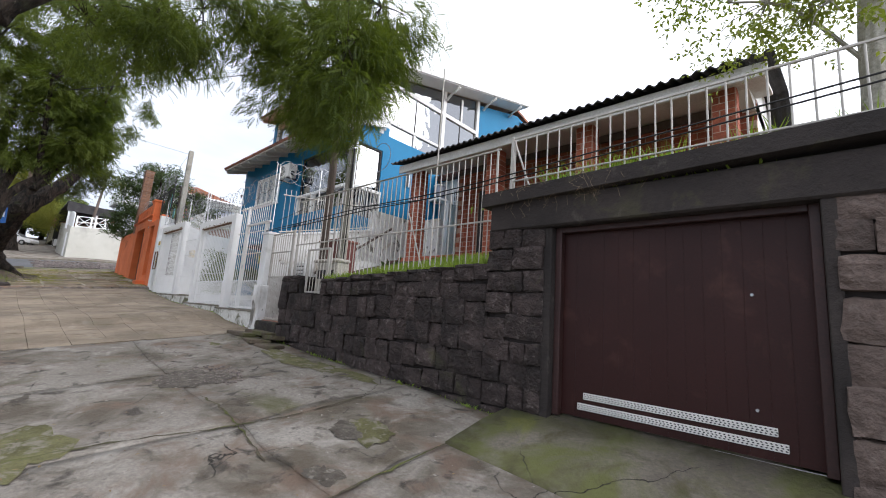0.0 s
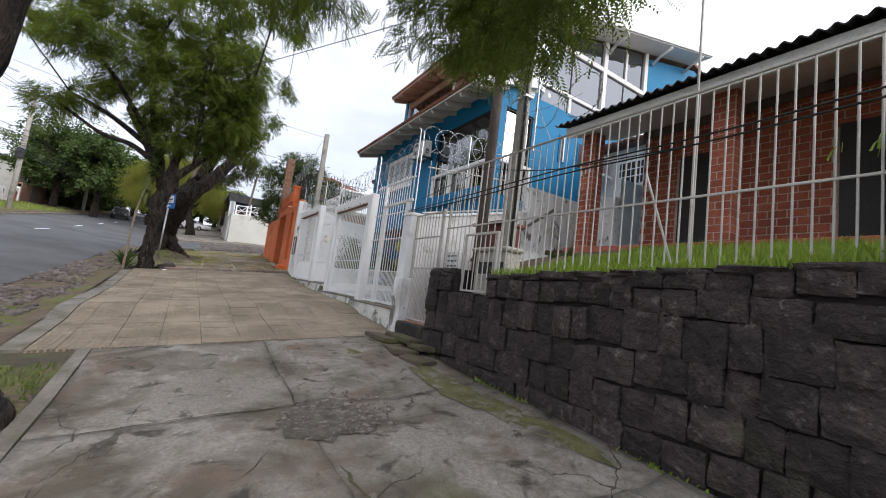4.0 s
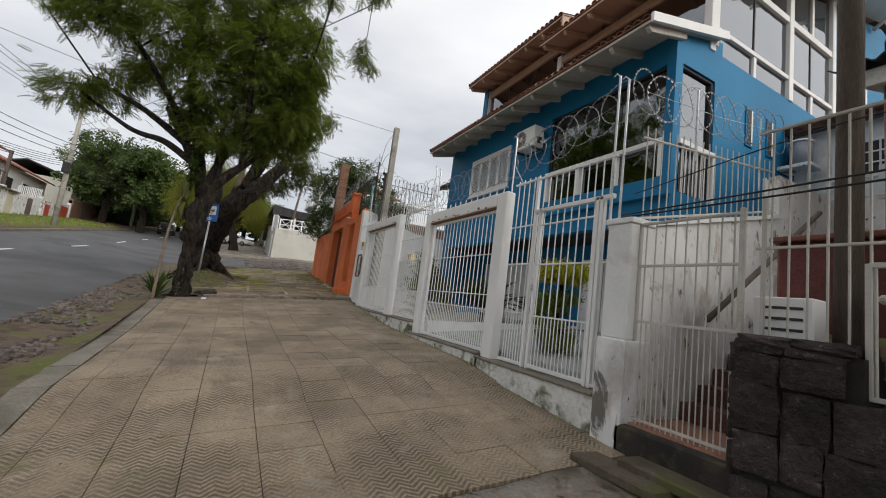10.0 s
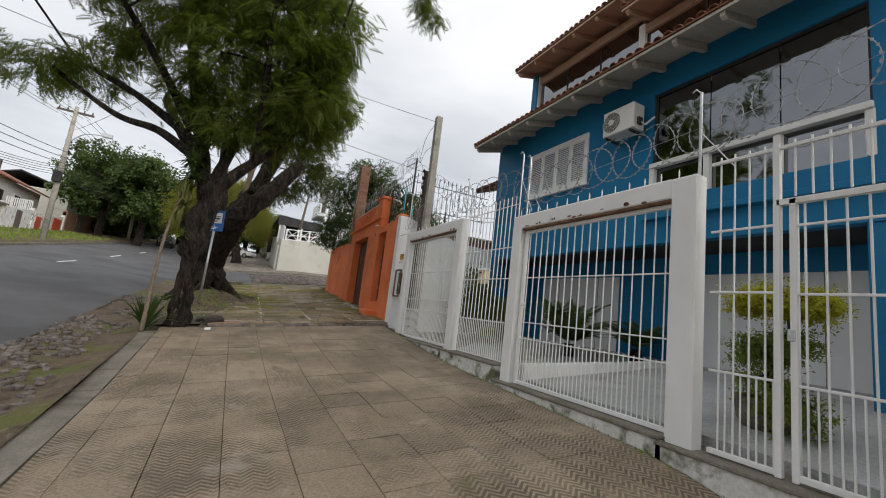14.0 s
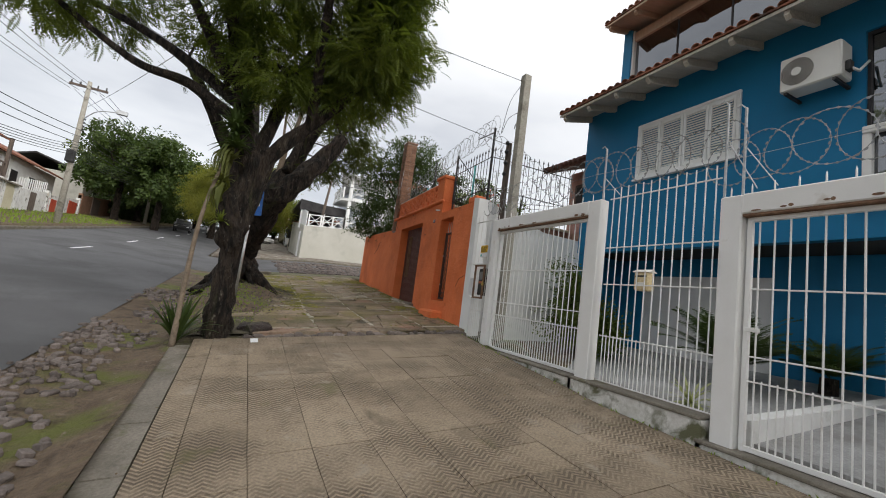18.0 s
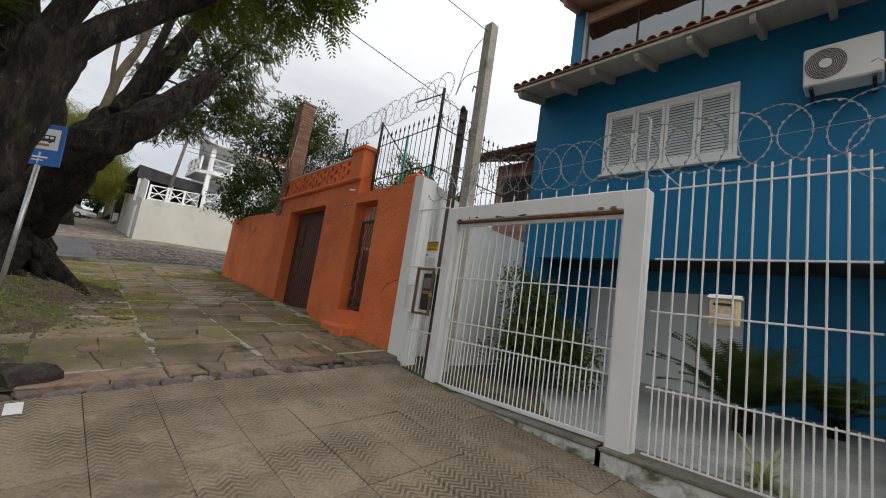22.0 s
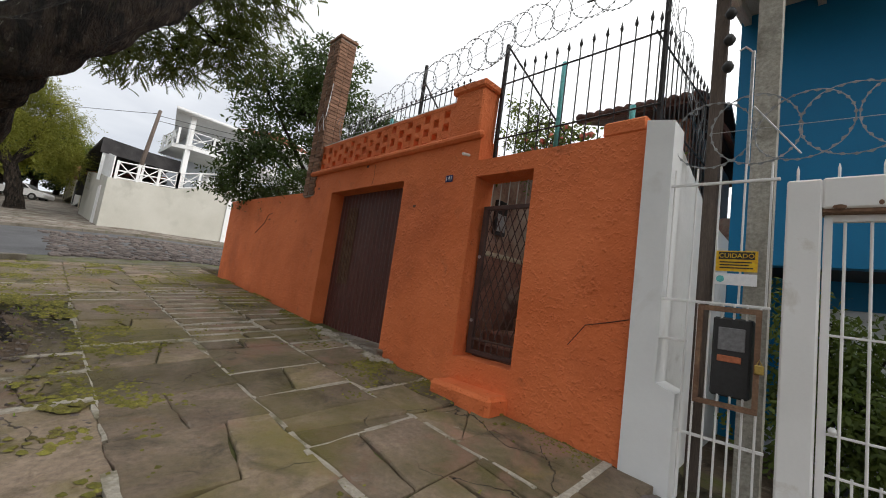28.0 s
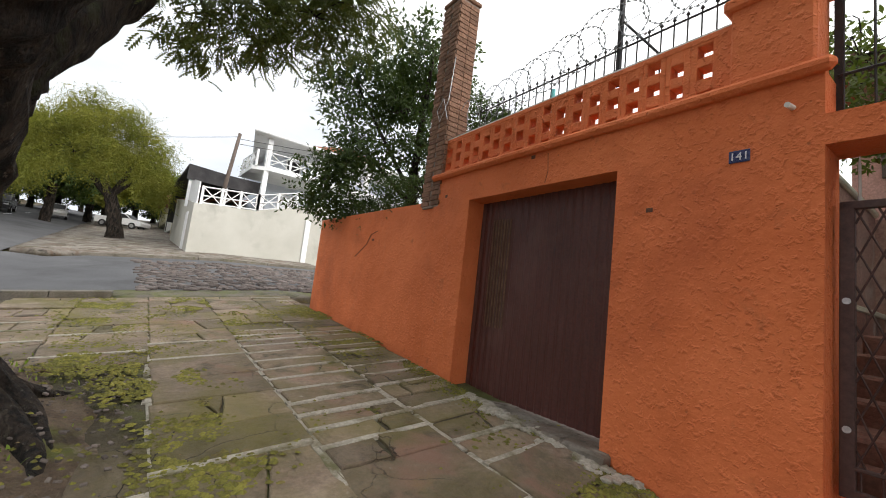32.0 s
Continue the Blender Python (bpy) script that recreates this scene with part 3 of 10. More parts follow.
sign_white = surface("sign_white", (0.75, 0.76, 0.78), (0.8, 0.8, 0.82), 1.0, 0.45, 0.0)
teal_paint = surface("teal_pipe_paint", (0.10, 0.42, 0.42), (0.14, 0.5, 0.5), 3.0, 0.5, 0.1)
terracotta = surface("terracotta_pot", (0.33, 0.13, 0.07), (0.42, 0.18, 0.1), 3.0, 0.85, 0.3)
flower_red = surface("red_petal", (0.55, 0.11, 0.07), (0.65, 0.2, 0.13), 6.0, 0.6, 0.0)
rust_red = surface("red_gate_paint", (0.42, 0.06, 0.03), (0.5, 0.09, 0.045), 3.0, 0.6, 0.2)
wire_black = surface("black_cable", (0.012, 0.012, 0.012), (0.02, 0.02, 0.02), 3.0, 0.6, 0.0)


def zigzag_tile():
    """Cement paving tile with raised zigzag ribs, dirty and worn."""
    m, nt, bs, out = material("zigzag_paving_tile")
    pos = where(nt)
    sep = nt.nodes.new("ShaderNodeSeparateXYZ")
    nt.links.new(pos, sep.inputs[0])
    tri = calc(nt, 'PINGPONG', calc(nt, 'MULTIPLY', sep.outputs["Y"], 1.0), 0.083)
    u = calc(nt, 'ADD', sep.outputs["X"], calc(nt, 'MULTIPLY', tri, 0.9))
    rib = calc(nt, 'SINE', calc(nt, 'MULTIPLY', u, 2 * math.pi / 0.055))
    rib = ranged(nt, rib, -0.2, 0.5)
    worn = ranged(nt, tex_noise(nt, pos, 1.1, 5.0, 0.65), 0.42, 0.58, 0.08, 1.0)
    rib = calc(nt, 'MULTIPLY', rib, worn)
    grain = tex_noise(nt, pos, 45.0, 4.0, 0.6)
    broad = ranged(nt, tex_noise(nt, pos, 0.7, 5.0), 0.3, 0.7)
    col = mixed(nt, broad, (0.222, 0.172, 0.118), (0.325, 0.258, 0.185))
    col = mixed(nt, calc(nt, 'MULTIPLY', calc(nt, 'SUBTRACT', worn, rib), 0.8), col, (0.085, 0.062, 0.04))
    col = mixed(nt, 0.7, col, mixed(nt, ranged(nt, grain, 0.3, 0.7), (0.32, 0.32, 0.32), (0.68, 0.68, 0.68)), 'OVERLAY')
    dirt = ranged(nt, tex_noise(nt, pos, 1.9, 7.0, 0.65, 0.5), 0.58, 0.74)
    col = mixed(nt, dirt, col, (0.13, 0.102, 0.07))
    bare = ranged(nt, tex_noise(nt, pos, 2.6, 6.0, 0.6, 0.4), 0.6, 0.74)
    col = mixed(nt, calc(nt, 'MULTIPLY', bare, 0.7), col, (0.36, 0.315, 0.255))
    moss = ranged(nt, tex_noise(nt, pos, 1.1, 6.0, 0.6, 0.6), 0.62, 0.74)
    col = mixed(nt, moss, col, (0.13, 0.115, 0.05))
    info = nt.nodes.new("ShaderNodeObjectInfo")
    hsv = nt.nodes.new("ShaderNodeHueSaturation")
    nt.links.new(ranged(nt, info.outputs["Random"], 0, 1, 0.88, 1.08), hsv.inputs["Value"])
    nt.links.new(col, hsv.inputs["Color"])
    nt.links.new(hsv.outputs["Color"], bs.inputs["Base Color"])
    bs.inputs["Roughness"].default_value = 0.82
    bumped(nt, bs, calc(nt, 'ADD', calc(nt, 'MULTIPLY', rib, 1.2), calc(nt, 'MULTIPLY', grain, 0.35)), 0.6, 0.008)
    return m


tile_dull = zigzag_tile()

# ---- lie of the land ----
LX = [-600, -130, -36, 0, 40, 600]
LZ = [16.0, 12.2, 2.815, 0.0, -3.0, -6.0]
DX = [-31, -25, -22.3, -21, -19.36, -19.30, -18, -15.5, -13, -11.75, -11.0, -9, -7.3, -4, 0]
DZ = [-0.05, 0.0, 0.0, 0.04, 0.06, 0.0, -0.04, -0.08, 0.0, 0.06, -0.03, -0.03, -0.07, 0.02, 0.02]
CY = [-600, -60, -16, -10.35, -10.3, -2.35, -1.06, -1.0, 4.6, 12, 60, 600]
CZ = [2.0, 1.2, 0.35, 0.13, 0.0, -0.30, -0.33, -0.211, 0.328, 0.6, 1.2, 2.0]


def lie(x):
    return float(np.interp(x, LX, LZ))


def walk_z(x, y):
    """Height of the pavement between the kerb and the front walls."""
    return lie(x) - 0.115 + 0.0962 * y + float(np.interp(x, DX, DZ))


def land_z(x, y):
    return lie(x) + float(np.interp(y, CY, CZ))

# ---- ground, road and pavement ----
def steps(a, b, d):
    n = max(1, round(abs(b - a) / d))
    return [a + (b - a) * i / n for i in range(n + 1)]


far_x = [-600, -400, -250, -180, -130] + steps(-110, 40, 5) + [60, 100, 200, 400, 600]
far_y = [-600, -300, -150, -90, -60, -40, -28, -20, -16, -10.6, -10.2, -6, -2.6, -1.2, -0.9, 1, 3, 4.6, 8, 12, 20, 35, 60, 120, 300, 600]
ground = solid("ground", Geo().sheet(far_x, far_y, lambda x, y: land_z(x, y) - (0.16 if -10.3 < y < 60 else 0.02)).mesh("ground", soil, True),
               "bare brown soil and thin grass of the street", "ground", kind="structure")
road = solid("road", Geo().sheet(steps(-260, 60, 4), [-10.2, -8.2, -6.2, -4.2, -2.35], lambda x, y: land_z(x, y) + 0.06 * (1 - ((y + 6.2) / 4) ** 2)).mesh("road", asphalt, True),
             "dark grey asphalt road sloping uphill", "road", kind="structure")
side_street = solid("road", Geo().sheet(steps(-42.5, -33.0, 1.0), steps(-2.35, 60, 1.2), lambda x, y: land_z(x, y) + 0.03 * math.sin((x + 33) / -9.5 * math.pi)).mesh("side_street", asphalt, True),
                    "dark grey asphalt side street at the corner", "road", kind="structure")
for k in range(16):
    xm = -16 - 8.6 * k
    mark = Geo().slab([xm - 2.4, xm], [-6.56, -6.44], lambda x, y: land_z(x, y) + 0.066, 0.004)
    solid("lane_marking", mark.mesh("lane_marking", sign_white), "worn white dashed lane line on the asphalt", "road marking", "lane dashes", kind="structure")

# bed under the pavements, seen in joints
bed = Geo().sheet(steps(8, -19.2, 0.3) + [-19.30, -19.301, -19.36, -19.361] + steps(-19.6, -32.6, 0.4), [-0.98, 0.5, 2.0, 3.4, 4.7], lambda x, y: walk_z(x, y) - (0.028 if x > -19.3 else 0.05))
solid("pavement", bed.mesh("pavement_bed", joint_dirt), "dirt and moss showing in the joints of the pavement", "pavement", kind="structure")

# concrete stretch, cracked into large plates
walk_concrete = thing("pavement", (-2, 1.5, walk_z(-2, 1.5)), "worn grey concrete pavement with cracks and moss stains", "pavement", kind="structure")
XB = [7.4, 4.6, 2.0, -0.45, -2.62, -4.25, -6.55, -9.02]
YB = [-0.12, 1.78, 3.98]
for i in range(len(XB) - 1):
    for j in range(2):
        x1, x0 = XB[i], XB[i + 1]
        g = 0.006
        xs, ys = steps(x0 + g, x1 - g, 0.13), steps(YB[j] + g, YB[j + 1] - g, 0.13)
        gg = Geo().slab(xs, ys, lambda x, y: walk_z(x, y) + 0.010 * noise.noise(Vector((x * 0.8, y * 0.8, 3))) + 0.004 * ((i + j) % 2), 0.07)
        gg.v = [(x + 0.16 * noise.noise(Vector((x * 0.9, y * 0.9, 11))) + 0.05 * noise.noise(Vector((x * 4, y * 4, 12))), y + (0.14 * noise.noise(Vector((x * 0.9, y * 0.9, 15))) + 0.05 * noise.noise(Vector((x * 4, y * 4, 16)))) * min(1, 4 * (y + 0.12), 4 * (3.98 - y)), z) for x, y, z in gg.v]
        part("concrete_plate", gg.mesh("concrete_plate", concrete_walk, True), walk_concrete)
# roughened patch where the top has broken away
patch = Geo()
for k in range(330):
    a, r = RNG.uniform(0, 6.28), math.sqrt(RNG.random())
    x, y = -6.2 + 0.5 * r * math.cos(a) * (1 + 0.3 * math.sin(3 * a)), 2.1 + 0.5 * r * math.sin(a)
    s = RNG.uniform(0.006, 0.026)
    patch.box(-s, s, -s * 0.7, s * 0.7, -0.012, 0.008, 0.003, pose(x, y, walk_z(x, y) + 0.006, RNG.uniform(-8, 8), RNG.uniform(-8, 8), RNG.uniform(0, 180)))
solid("rubble", patch.mesh("rubble", cobble), "broken dark gravel patch worn into the concrete", "rubble", kind="stuff")
# earth and moss packed in the open joints of the concrete
def ribbon(pts, width, seed):
    g = Geo()
    path = smooth_path([(x, y, 0) for x, y in pts], 10)
    vs = []
    for k, q in enumerate(path):
        d = (path[min(k + 1, len(path) - 1)] - path[max(k - 1, 0)]).normalized()
        wob = 0.03 * noise.noise(Vector((k * 0.5, seed, 0)))
        for s in (-1, 1):
            w_ = width * max(0.06, 0.25 + 0.8 * noise.noise(Vector((k * 0.33, seed * 3.1, s)))) * (0.25 if k in (0, len(path) - 1) else 1)
            x, y = q.x - d.y * (s * w_ + wob), q.y + d.x * (s * w_ + wob)
            vs.append((x, y, walk_z(x, y) + 0.013))
    g.add(vs, [(2 * k, 2 * k + 1, 2 * k + 3, 2 * k + 2) for k in range(len(path) - 1)])
    return g


def blot(cx, cy, rx, ry, seed, lift=0.012):
    """A flaked-off place: an uneven flat outline a little above the slab."""
    n = 34
    rim = []
    for k in range(n):
        a = 2 * math.pi * k / n
        r = 1 + 0.55 * noise.noise(Vector((math.cos(a) * 1.3, math.sin(a) * 1.3, seed))) + 0.35 * noise.noise(Vector((math.cos(a) * 4, math.sin(a) * 4, seed)))
        rim.append((cx + rx * r * math.cos(a), cy + ry * r * math.sin(a)))
    g = Geo()
    g.add([(cx, cy, walk_z(cx, cy) + lift + 0.003)] + [(x, y, walk_z(x, y) + lift) for x, y in rim], [(0, k + 1, (k + 1) % n + 1) for k in range(n)])
    return g


for k, (pts, w_) in enumerate((([(-4.5, -0.1), (-4.45, 0.5), (-4.36, 1.0), (-4.2, 1.5), (-4.14, 1.8)], 0.045), ([(-4.14, 1.8), (-4.07, 2.25), (-4.1, 2.8), (-4.15, 3.3)], 0.03), ([(-5.3, 1.8), (-4.8, 1.83), (-4.4, 1.8), (-3.9, 1.74), (-3.3, 1.66)], 0.03), ([(-2.55, 1.7), (-2.58, 2.26), (-2.62, 3.0), (-2.6, 3.9)], 0.03), ([(-6.5, 0.2), (-6.55, 1.0), (-6.5, 1.8)], 0.02))):
    part("joint", ribbon(pts, w_, k).mesh("open_joint", joint_dirt), walk_concrete, "dark earth in an open joint")
for k, (cx, cy, rx, ry) in enumerate(((-6.1, 1.9, 0.5, 0.38), (-2.85, 1.9, 0.16, 0.12), (-6.25, 0.4, 0.2, 0.1), (-3.4, 2.5, 0.22, 0.16))):
    part("worn_patch", blot(cx, cy, rx, ry, 3.7 * k).mesh("worn_patch", worn_dark), walk_concrete, "dark flaked patch in the concrete")
for k, (cx, cy, rx, ry) in enumerate(((-4.7, 0.35, 0.55, 0.3), (-6.4, 3.5, 0.9, 0.22), (-8.2, 2.9, 0.16, 0.1), (-3.3, 2.6, 0.3, 0.2), (-5.2, 3.65, 0.6, 0.14))):
    part("moss_patch", blot(cx, cy, rx, ry, 2.9 * k + 40, 0.011).mesh("moss_patch", moss_flat), walk_concrete, "thin film of olive moss")
# apron in front of the brown garage door
apron = Geo()
ax = steps(-2.66, 1.2, 0.5)
apron.slab(ax, [3.05, 3.3, 3.6, 4.28], lambda x, y: max(walk_z(x, y) + 0.012, walk_z(x, 3.05) + 0.012 + (0.635 - walk_z(x, 3.05)) * min(1, max(0, (y - 3.05) / 0.95))), 0.3)
solid("garage_apron", apron.mesh("garage_apron", concrete_moss, True), "mossy concrete ramp in front of the brown garage door", "ramp", kind="structure")

# kerb stones along the gutter
kerb = thing("kerb", (-12, -0.9, walk_z(-12, -0.9)), "pale worn concrete kerb along the gutter", "kerb", kind="structure")
for k, x1 in enumerate(steps(8, -19.0, 0.9)[:-1]):
    x0 = x1 - 0.89
    yb = -0.74 if x1 < -8.6 else -0.12
    yk = -1.02 if x1 < -8.6 else -0.26
    gg = Geo().slab([x0, x1], [yk, yb - 0.01], lambda x, y: walk_z(x, y) + 0.004 + 0.006 * math.sin(k * 1.7), 0.24)
    part("kerb_stone", gg.mesh("kerb_stone", kerb_mat), kerb)
# grass bed beside the concrete stretch
solid("verge", Geo().sheet(steps(8, -8.6, 0.6), [-1.1, -0.8, -0.5, -0.26], lambda x, y: walk_z(x, y) - 0.02 + 0.05 * noise.noise(Vector((x, y * 2, 0)))).mesh("verge", soil, True),
      "earth bed with thin grass beside the pavement", "verge", kind="structure")

# zigzag tiles
tiles = thing("pavement", (-14, 1.5, walk_z(-14, 1.5)), "brownish cement tile pavement with zigzag ribs", "pavement", kind="structure")
ty = [0.03 + 0.5 * k for k in range(-2, 8)]
tx = [-9.05 - 0.492 * k for k in range(0, 22)]
for x1 in tx:
    x0 = max(x1 - 0.492, -19.31)
    if x1 - x0 < 0.1:
        continue
    for y0 in ty:
        y1 = y0 + 0.5
        a, b = max(y0, -0.74), min(y1, 4.0)
        if b - a < 0.08:
            continue
        h = RNG.uniform(-0.003, 0.003)
        tl = (RNG.uniform(-0.006, 0.006), RNG.uniform(-0.006, 0.006))
        gg = Geo().slab([x0 + 0.003, x1 - 0.003], [a + 0.003, b - 0.003], lambda x, y: walk_z(x, y) + h + tl[0] * (x - x0) + tl[1] * (y - a), 0.04)
        part("tile", gg.raw("tile", tile_dull), tiles)

# flag stones by the orange wall
flags = thing("pavement", (-25, 1.5, walk_z(-25, 1.5)), "mossy irregular stone flags with pale mortar joints", "pavement", kind="structure")
rows_y = [(-0.95, 0.08), (0.08, 1.19), (1.19, 2.27), (2.27, 3.3), (3.3, 4.75)]


def skew(x):
    """The flag rows drift from the straight as they go uphill."""
    return 0.035 * (-19.4 - x)


def cut(poly, p, d):
    """Both sides of a convex outline cut along a line."""
    a, b = [], []
    n = len(poly)
    side = [(q[0] - p[0]) * d[1] - (q[1] - p[1]) * d[0] for q in poly]
    for i in range(n):
        q, r, s0, s1 = poly[i], poly[(i + 1) % n], side[i], side[(i + 1) % n]
        (a if s0 >= 0 else b).append(q)
        if s0 * s1 < 0:
            f = s0 / (s0 - s1)
            m = (q[0] + (r[0] - q[0]) * f, q[1] + (r[1] - q[1]) * f)
            a.append(m)
            b.append(m)
    return [o for o in (a, b) if len(o) > 2]


def flag_mesh(poly, gap, lift, name="flag"):
    """A split stone: uneven outline, rounded rim, tilted top."""
    cx, cy = sum(p[0] for p in poly) / len(poly), sum(p[1] for p in poly) / len(poly)
    ring = []
    n = len(poly)
    for i in range(n):
        a, b = poly[i], poly[(i + 1) % n]
        ln = math.hypot(b[0] - a[0], b[1] - a[1])
        k = max(1, round(ln / 0.16))
        for e in range(k):
            f = e / k
            w = 0.013 if e else 0.0
            ring.append((a[0] + (b[0] - a[0]) * f + RNG.uniform(-w, w), a[1] + (b[1] - a[1]) * f + RNG.uniform(-w, w)))
    tx_, ty_ = RNG.uniform(-0.022, 0.022), RNG.uniform(-0.022, 0.022)
    top = lambda x, y: walk_z(x, y) + 0.012 + lift + tx_ * (x - cx) + ty_ * (y - cy)

    def inset(g_):
        out_ = []
        for x, y in ring:
            d = math.hypot(x - cx, y - cy) + 1e-6
            f = max(0.3, 1 - g_ / d)
            out_.append((cx + (x - cx) * f, cy + (y - cy) * f))
        return out_
    r0, r1 = inset(gap), inset(gap + 0.012)
    m = len(ring)
    vs = [(x, y, top(x, y) - 0.07) for x, y in r0] + [(x, y, top(x, y) - 0.010) for x, y in r0] + [(x, y, top(x, y)) for x, y in r1]
    fs = [(i, (i + 1) % m, m + (i + 1) % m, m + i) for i in range(m)] + [(m + i, m + (i + 1) % m, 2 * m + (i + 1) % m, 2 * m + i) for i in range(m)] + [tuple(range(2 * m, 3 * m))]
    g_ = Geo()
    g_.add(vs, fs)
    return g_.mesh(name, flag_stone)


mortar = Geo()
for r, (y0, y1) in enumerate(rows_y):
    x = -19.40
    first = True
    while x > -32.4:
        narrow = r >= 3 and -28.4 < x < -23.2
        w = RNG.uniform(0.26, 0.36) if first else RNG.uniform(0.30, 0.42) if narrow else RNG.uniform(0.5, 0.92)
        x2 = x - w
        ya, yb = y0 + skew(x), y1 + skew(x)
        if r == 4:
            yb = min(yb, 4.14 + 0.047 * (-19.65 - x))
        if math.hypot(x + 25.4, (ya + yb) / 2 + 0.2) > 1.35 and math.hypot(x + 19.7, (ya + yb) / 2 + 0.45) > 0.7:
            sl = RNG.uniform(-0.05, 0.05)
            pieces = [[(x2 + sl, ya), (x + sl * 0.5, ya), (x - sl, yb), (x2 - sl * 0.5, yb)]]
            chance = 0.85 if first else 0.2 if narrow else 0.42
            for _ in range(2):
                nxt = []
                for p in pieces:
                    size_ = max(q[0] for q in p) - min(q[0] for q in p) + max(q[1] for q in p) - min(q[1] for q in p)
                    if size_ > 0.7 and RNG.random() < chance:
                        c_ = (sum(q[0] for q in p) / len(p) + RNG.uniform(-0.1, 0.1), sum(q[1] for q in p) / len(p) + RNG.uniform(-0.2, 0.2))
                        a_ = RNG.gauss(0, 0.16) if RNG.random() < 0.85 else RNG.gauss(1.57, 0.3)
                        nxt += cut(p, c_, (math.cos(a_), math.sin(a_)))
                    else:
                        nxt.append(p)
                pieces = nxt
                chance *= 0.55
            base = RNG.uniform(-0.004, 0.014)
            for p in pieces:
                part("flag", flag_mesh(p, 0.026 if narrow else RNG.uniform(0.004, 0.014), base + RNG.uniform(-0.006, 0.006)), flags)
            if (narrow and (r == 3 or RNG.random() < 0.7)) or RNG.random() < 0.4:
                mortar.slab([x2 - 0.034, x2 + 0.034], steps(ya, yb, 0.2), lambda px, py: walk_z(px, py) + 0.024 + 0.006 * noise.noise(Vector((px * 7, py * 7, 1))), 0.05)
        x = x2
        first = False
# cement run along the joints between the rows
for r, yj in enumerate((1.19, 2.27, 3.3)):
    for xa in steps(-19.9, -30.0, 0.42)[:-1]:
        if RNG.random() < (0.08, 0.05, 0.12)[r]:
            continue
        hw = RNG.uniform(0.03, 0.07)
        ln = RNG.uniform(0.3, 0.43)
        gm = Geo().slab(steps(xa, xa - ln, 0.1), [-hw, 0, hw], lambda px, py: 0, 0.05)
        mortar.add([(px, yj + skew(px) + py + 0.02 * noise.noise(Vector((px * 5, py * 9, r))), walk_z(px, yj) + pz + (0.026 if abs(py) < 0.01 else 0.018)) for px, py, pz in gm.v], gm.f)
part("mortar", mortar.mesh("mortar", mortar_pale), flags, "pale cement pointing", kind="stuff")
joints = Geo().sheet(steps(-19.4, -32.4, 0.3), steps(-0.9, 4.2, 0.4), lambda x, y: walk_z(x, y) - 0.008 + 0.014 * noise.noise(Vector((x * 2.5, y * 2.5, 5))))
solid("pavement", joints.mesh("joint_bed", joint_dirt, True), "earth and moss between the stone flags", "pavement", kind="structure")
# broken edge where tiles meet flags


def pebble(seed, mat):
    b = bmesh.new()
    bmesh.ops.create_icosphere(b, subdivisions=2, radius=0.5)
    for v in b.verts:
        q = v.co.copy()
        v.co = Vector([max(-0.4, min(0.4, c)) for c in q]) * (1.12 + 0.35 * noise.noise(q * 2.3 + Vector((seed * 9.1, 0, 0))))
    me = bpy.data.meshes.new("field_stone")
    b.to_mesh(me)
    b.free()
    me.materials.append(mat)
    return me


field_stones = [pebble(k, cobble_one) for k in range(7)]
dark_boulders = [pebble(k, basalt) for k in (2, 4)]
edge = thing("stone_edging", (-19.35, 1.5, walk_z(-19.35, 1.5)), "broken row of rough stones along the step in the pavement", "edging")
ey = -0.05
while ey < 3.95:
    w = RNG.uniform(0.07, 0.2) if RNG.random() < 0.7 else RNG.uniform(0.2, 0.34)
    part("stone", RNG.choice(field_stones), edge, m=Matrix.LocRotScale((-19.355 + RNG.uniform(-0.03, 0.03), ey + w / 2, walk_z(-19.4, ey) - 0.045 + RNG.uniform(-0.03, 0.015)), Euler((RNG.uniform(-0.2, 0.2), RNG.uniform(-0.2, 0.2), RNG.uniform(-0.3, 0.3))), (RNG.uniform(0.08, 0.13), w * 1.12, RNG.uniform(0.09, 0.13))))
    ey += w
part("boulder", dark_boulders[0], edge, "dark rounded boulder", m=Matrix.LocRotScale((-19.62, 0.18, walk_z(-19.62, 0.18) + 0.02), Euler((0.1, 0.15, 0.4)), (0.36, 0.42, 0.24)))
part("boulder", dark_boulders[1], edge, m=Matrix.LocRotScale((-19.9, -0.02, walk_z(-19.9, 0) + 0.02), Euler((0.1, -0.1, 1.4)), (0.3, 0.36, 0.12)))
# dislodged slabs at the foot of the narrow gate
slab_dark = surface("dark_mossy_slab", (0.075, 0.058, 0.042), (0.13, 0.102, 0.075), 3.0, 0.9, 0.9, 22.0, stain=(0.09, 0.09, 0.035), stain_scale=1.8, stain_at=(0.5, 0.64))
slabs = thing("stone_slab", (-8.2, 3.7, walk_z(-8.2, 3.7)), "broken dark stone slabs stacked below the narrow gate", "stones")
for x, y, dz, a, sx, sy in ((-8.8, 3.62, 0.03, 4, 0.75, 0.36), (-8.15, 3.6, 0.02, -6, 0.6, 0.4), (-8.5, 3.84, 0.085, 3, 0.8, 0.3), (-7.6, 3.62, 0.015, 14, 0.5, 0.3), (-7.95, 3.85, 0.09, -4, 0.5, 0.26)):
    part("slab", Geo().box(-sx / 2, sx / 2, -sy / 2, sy / 2, -0.05, 0.03, 0.014, pose(x, y, walk_z(x, y) + dz, RNG.uniform(-4, 4), RNG.uniform(-3, 3), a)).mesh("slab", slab_dark), slabs)
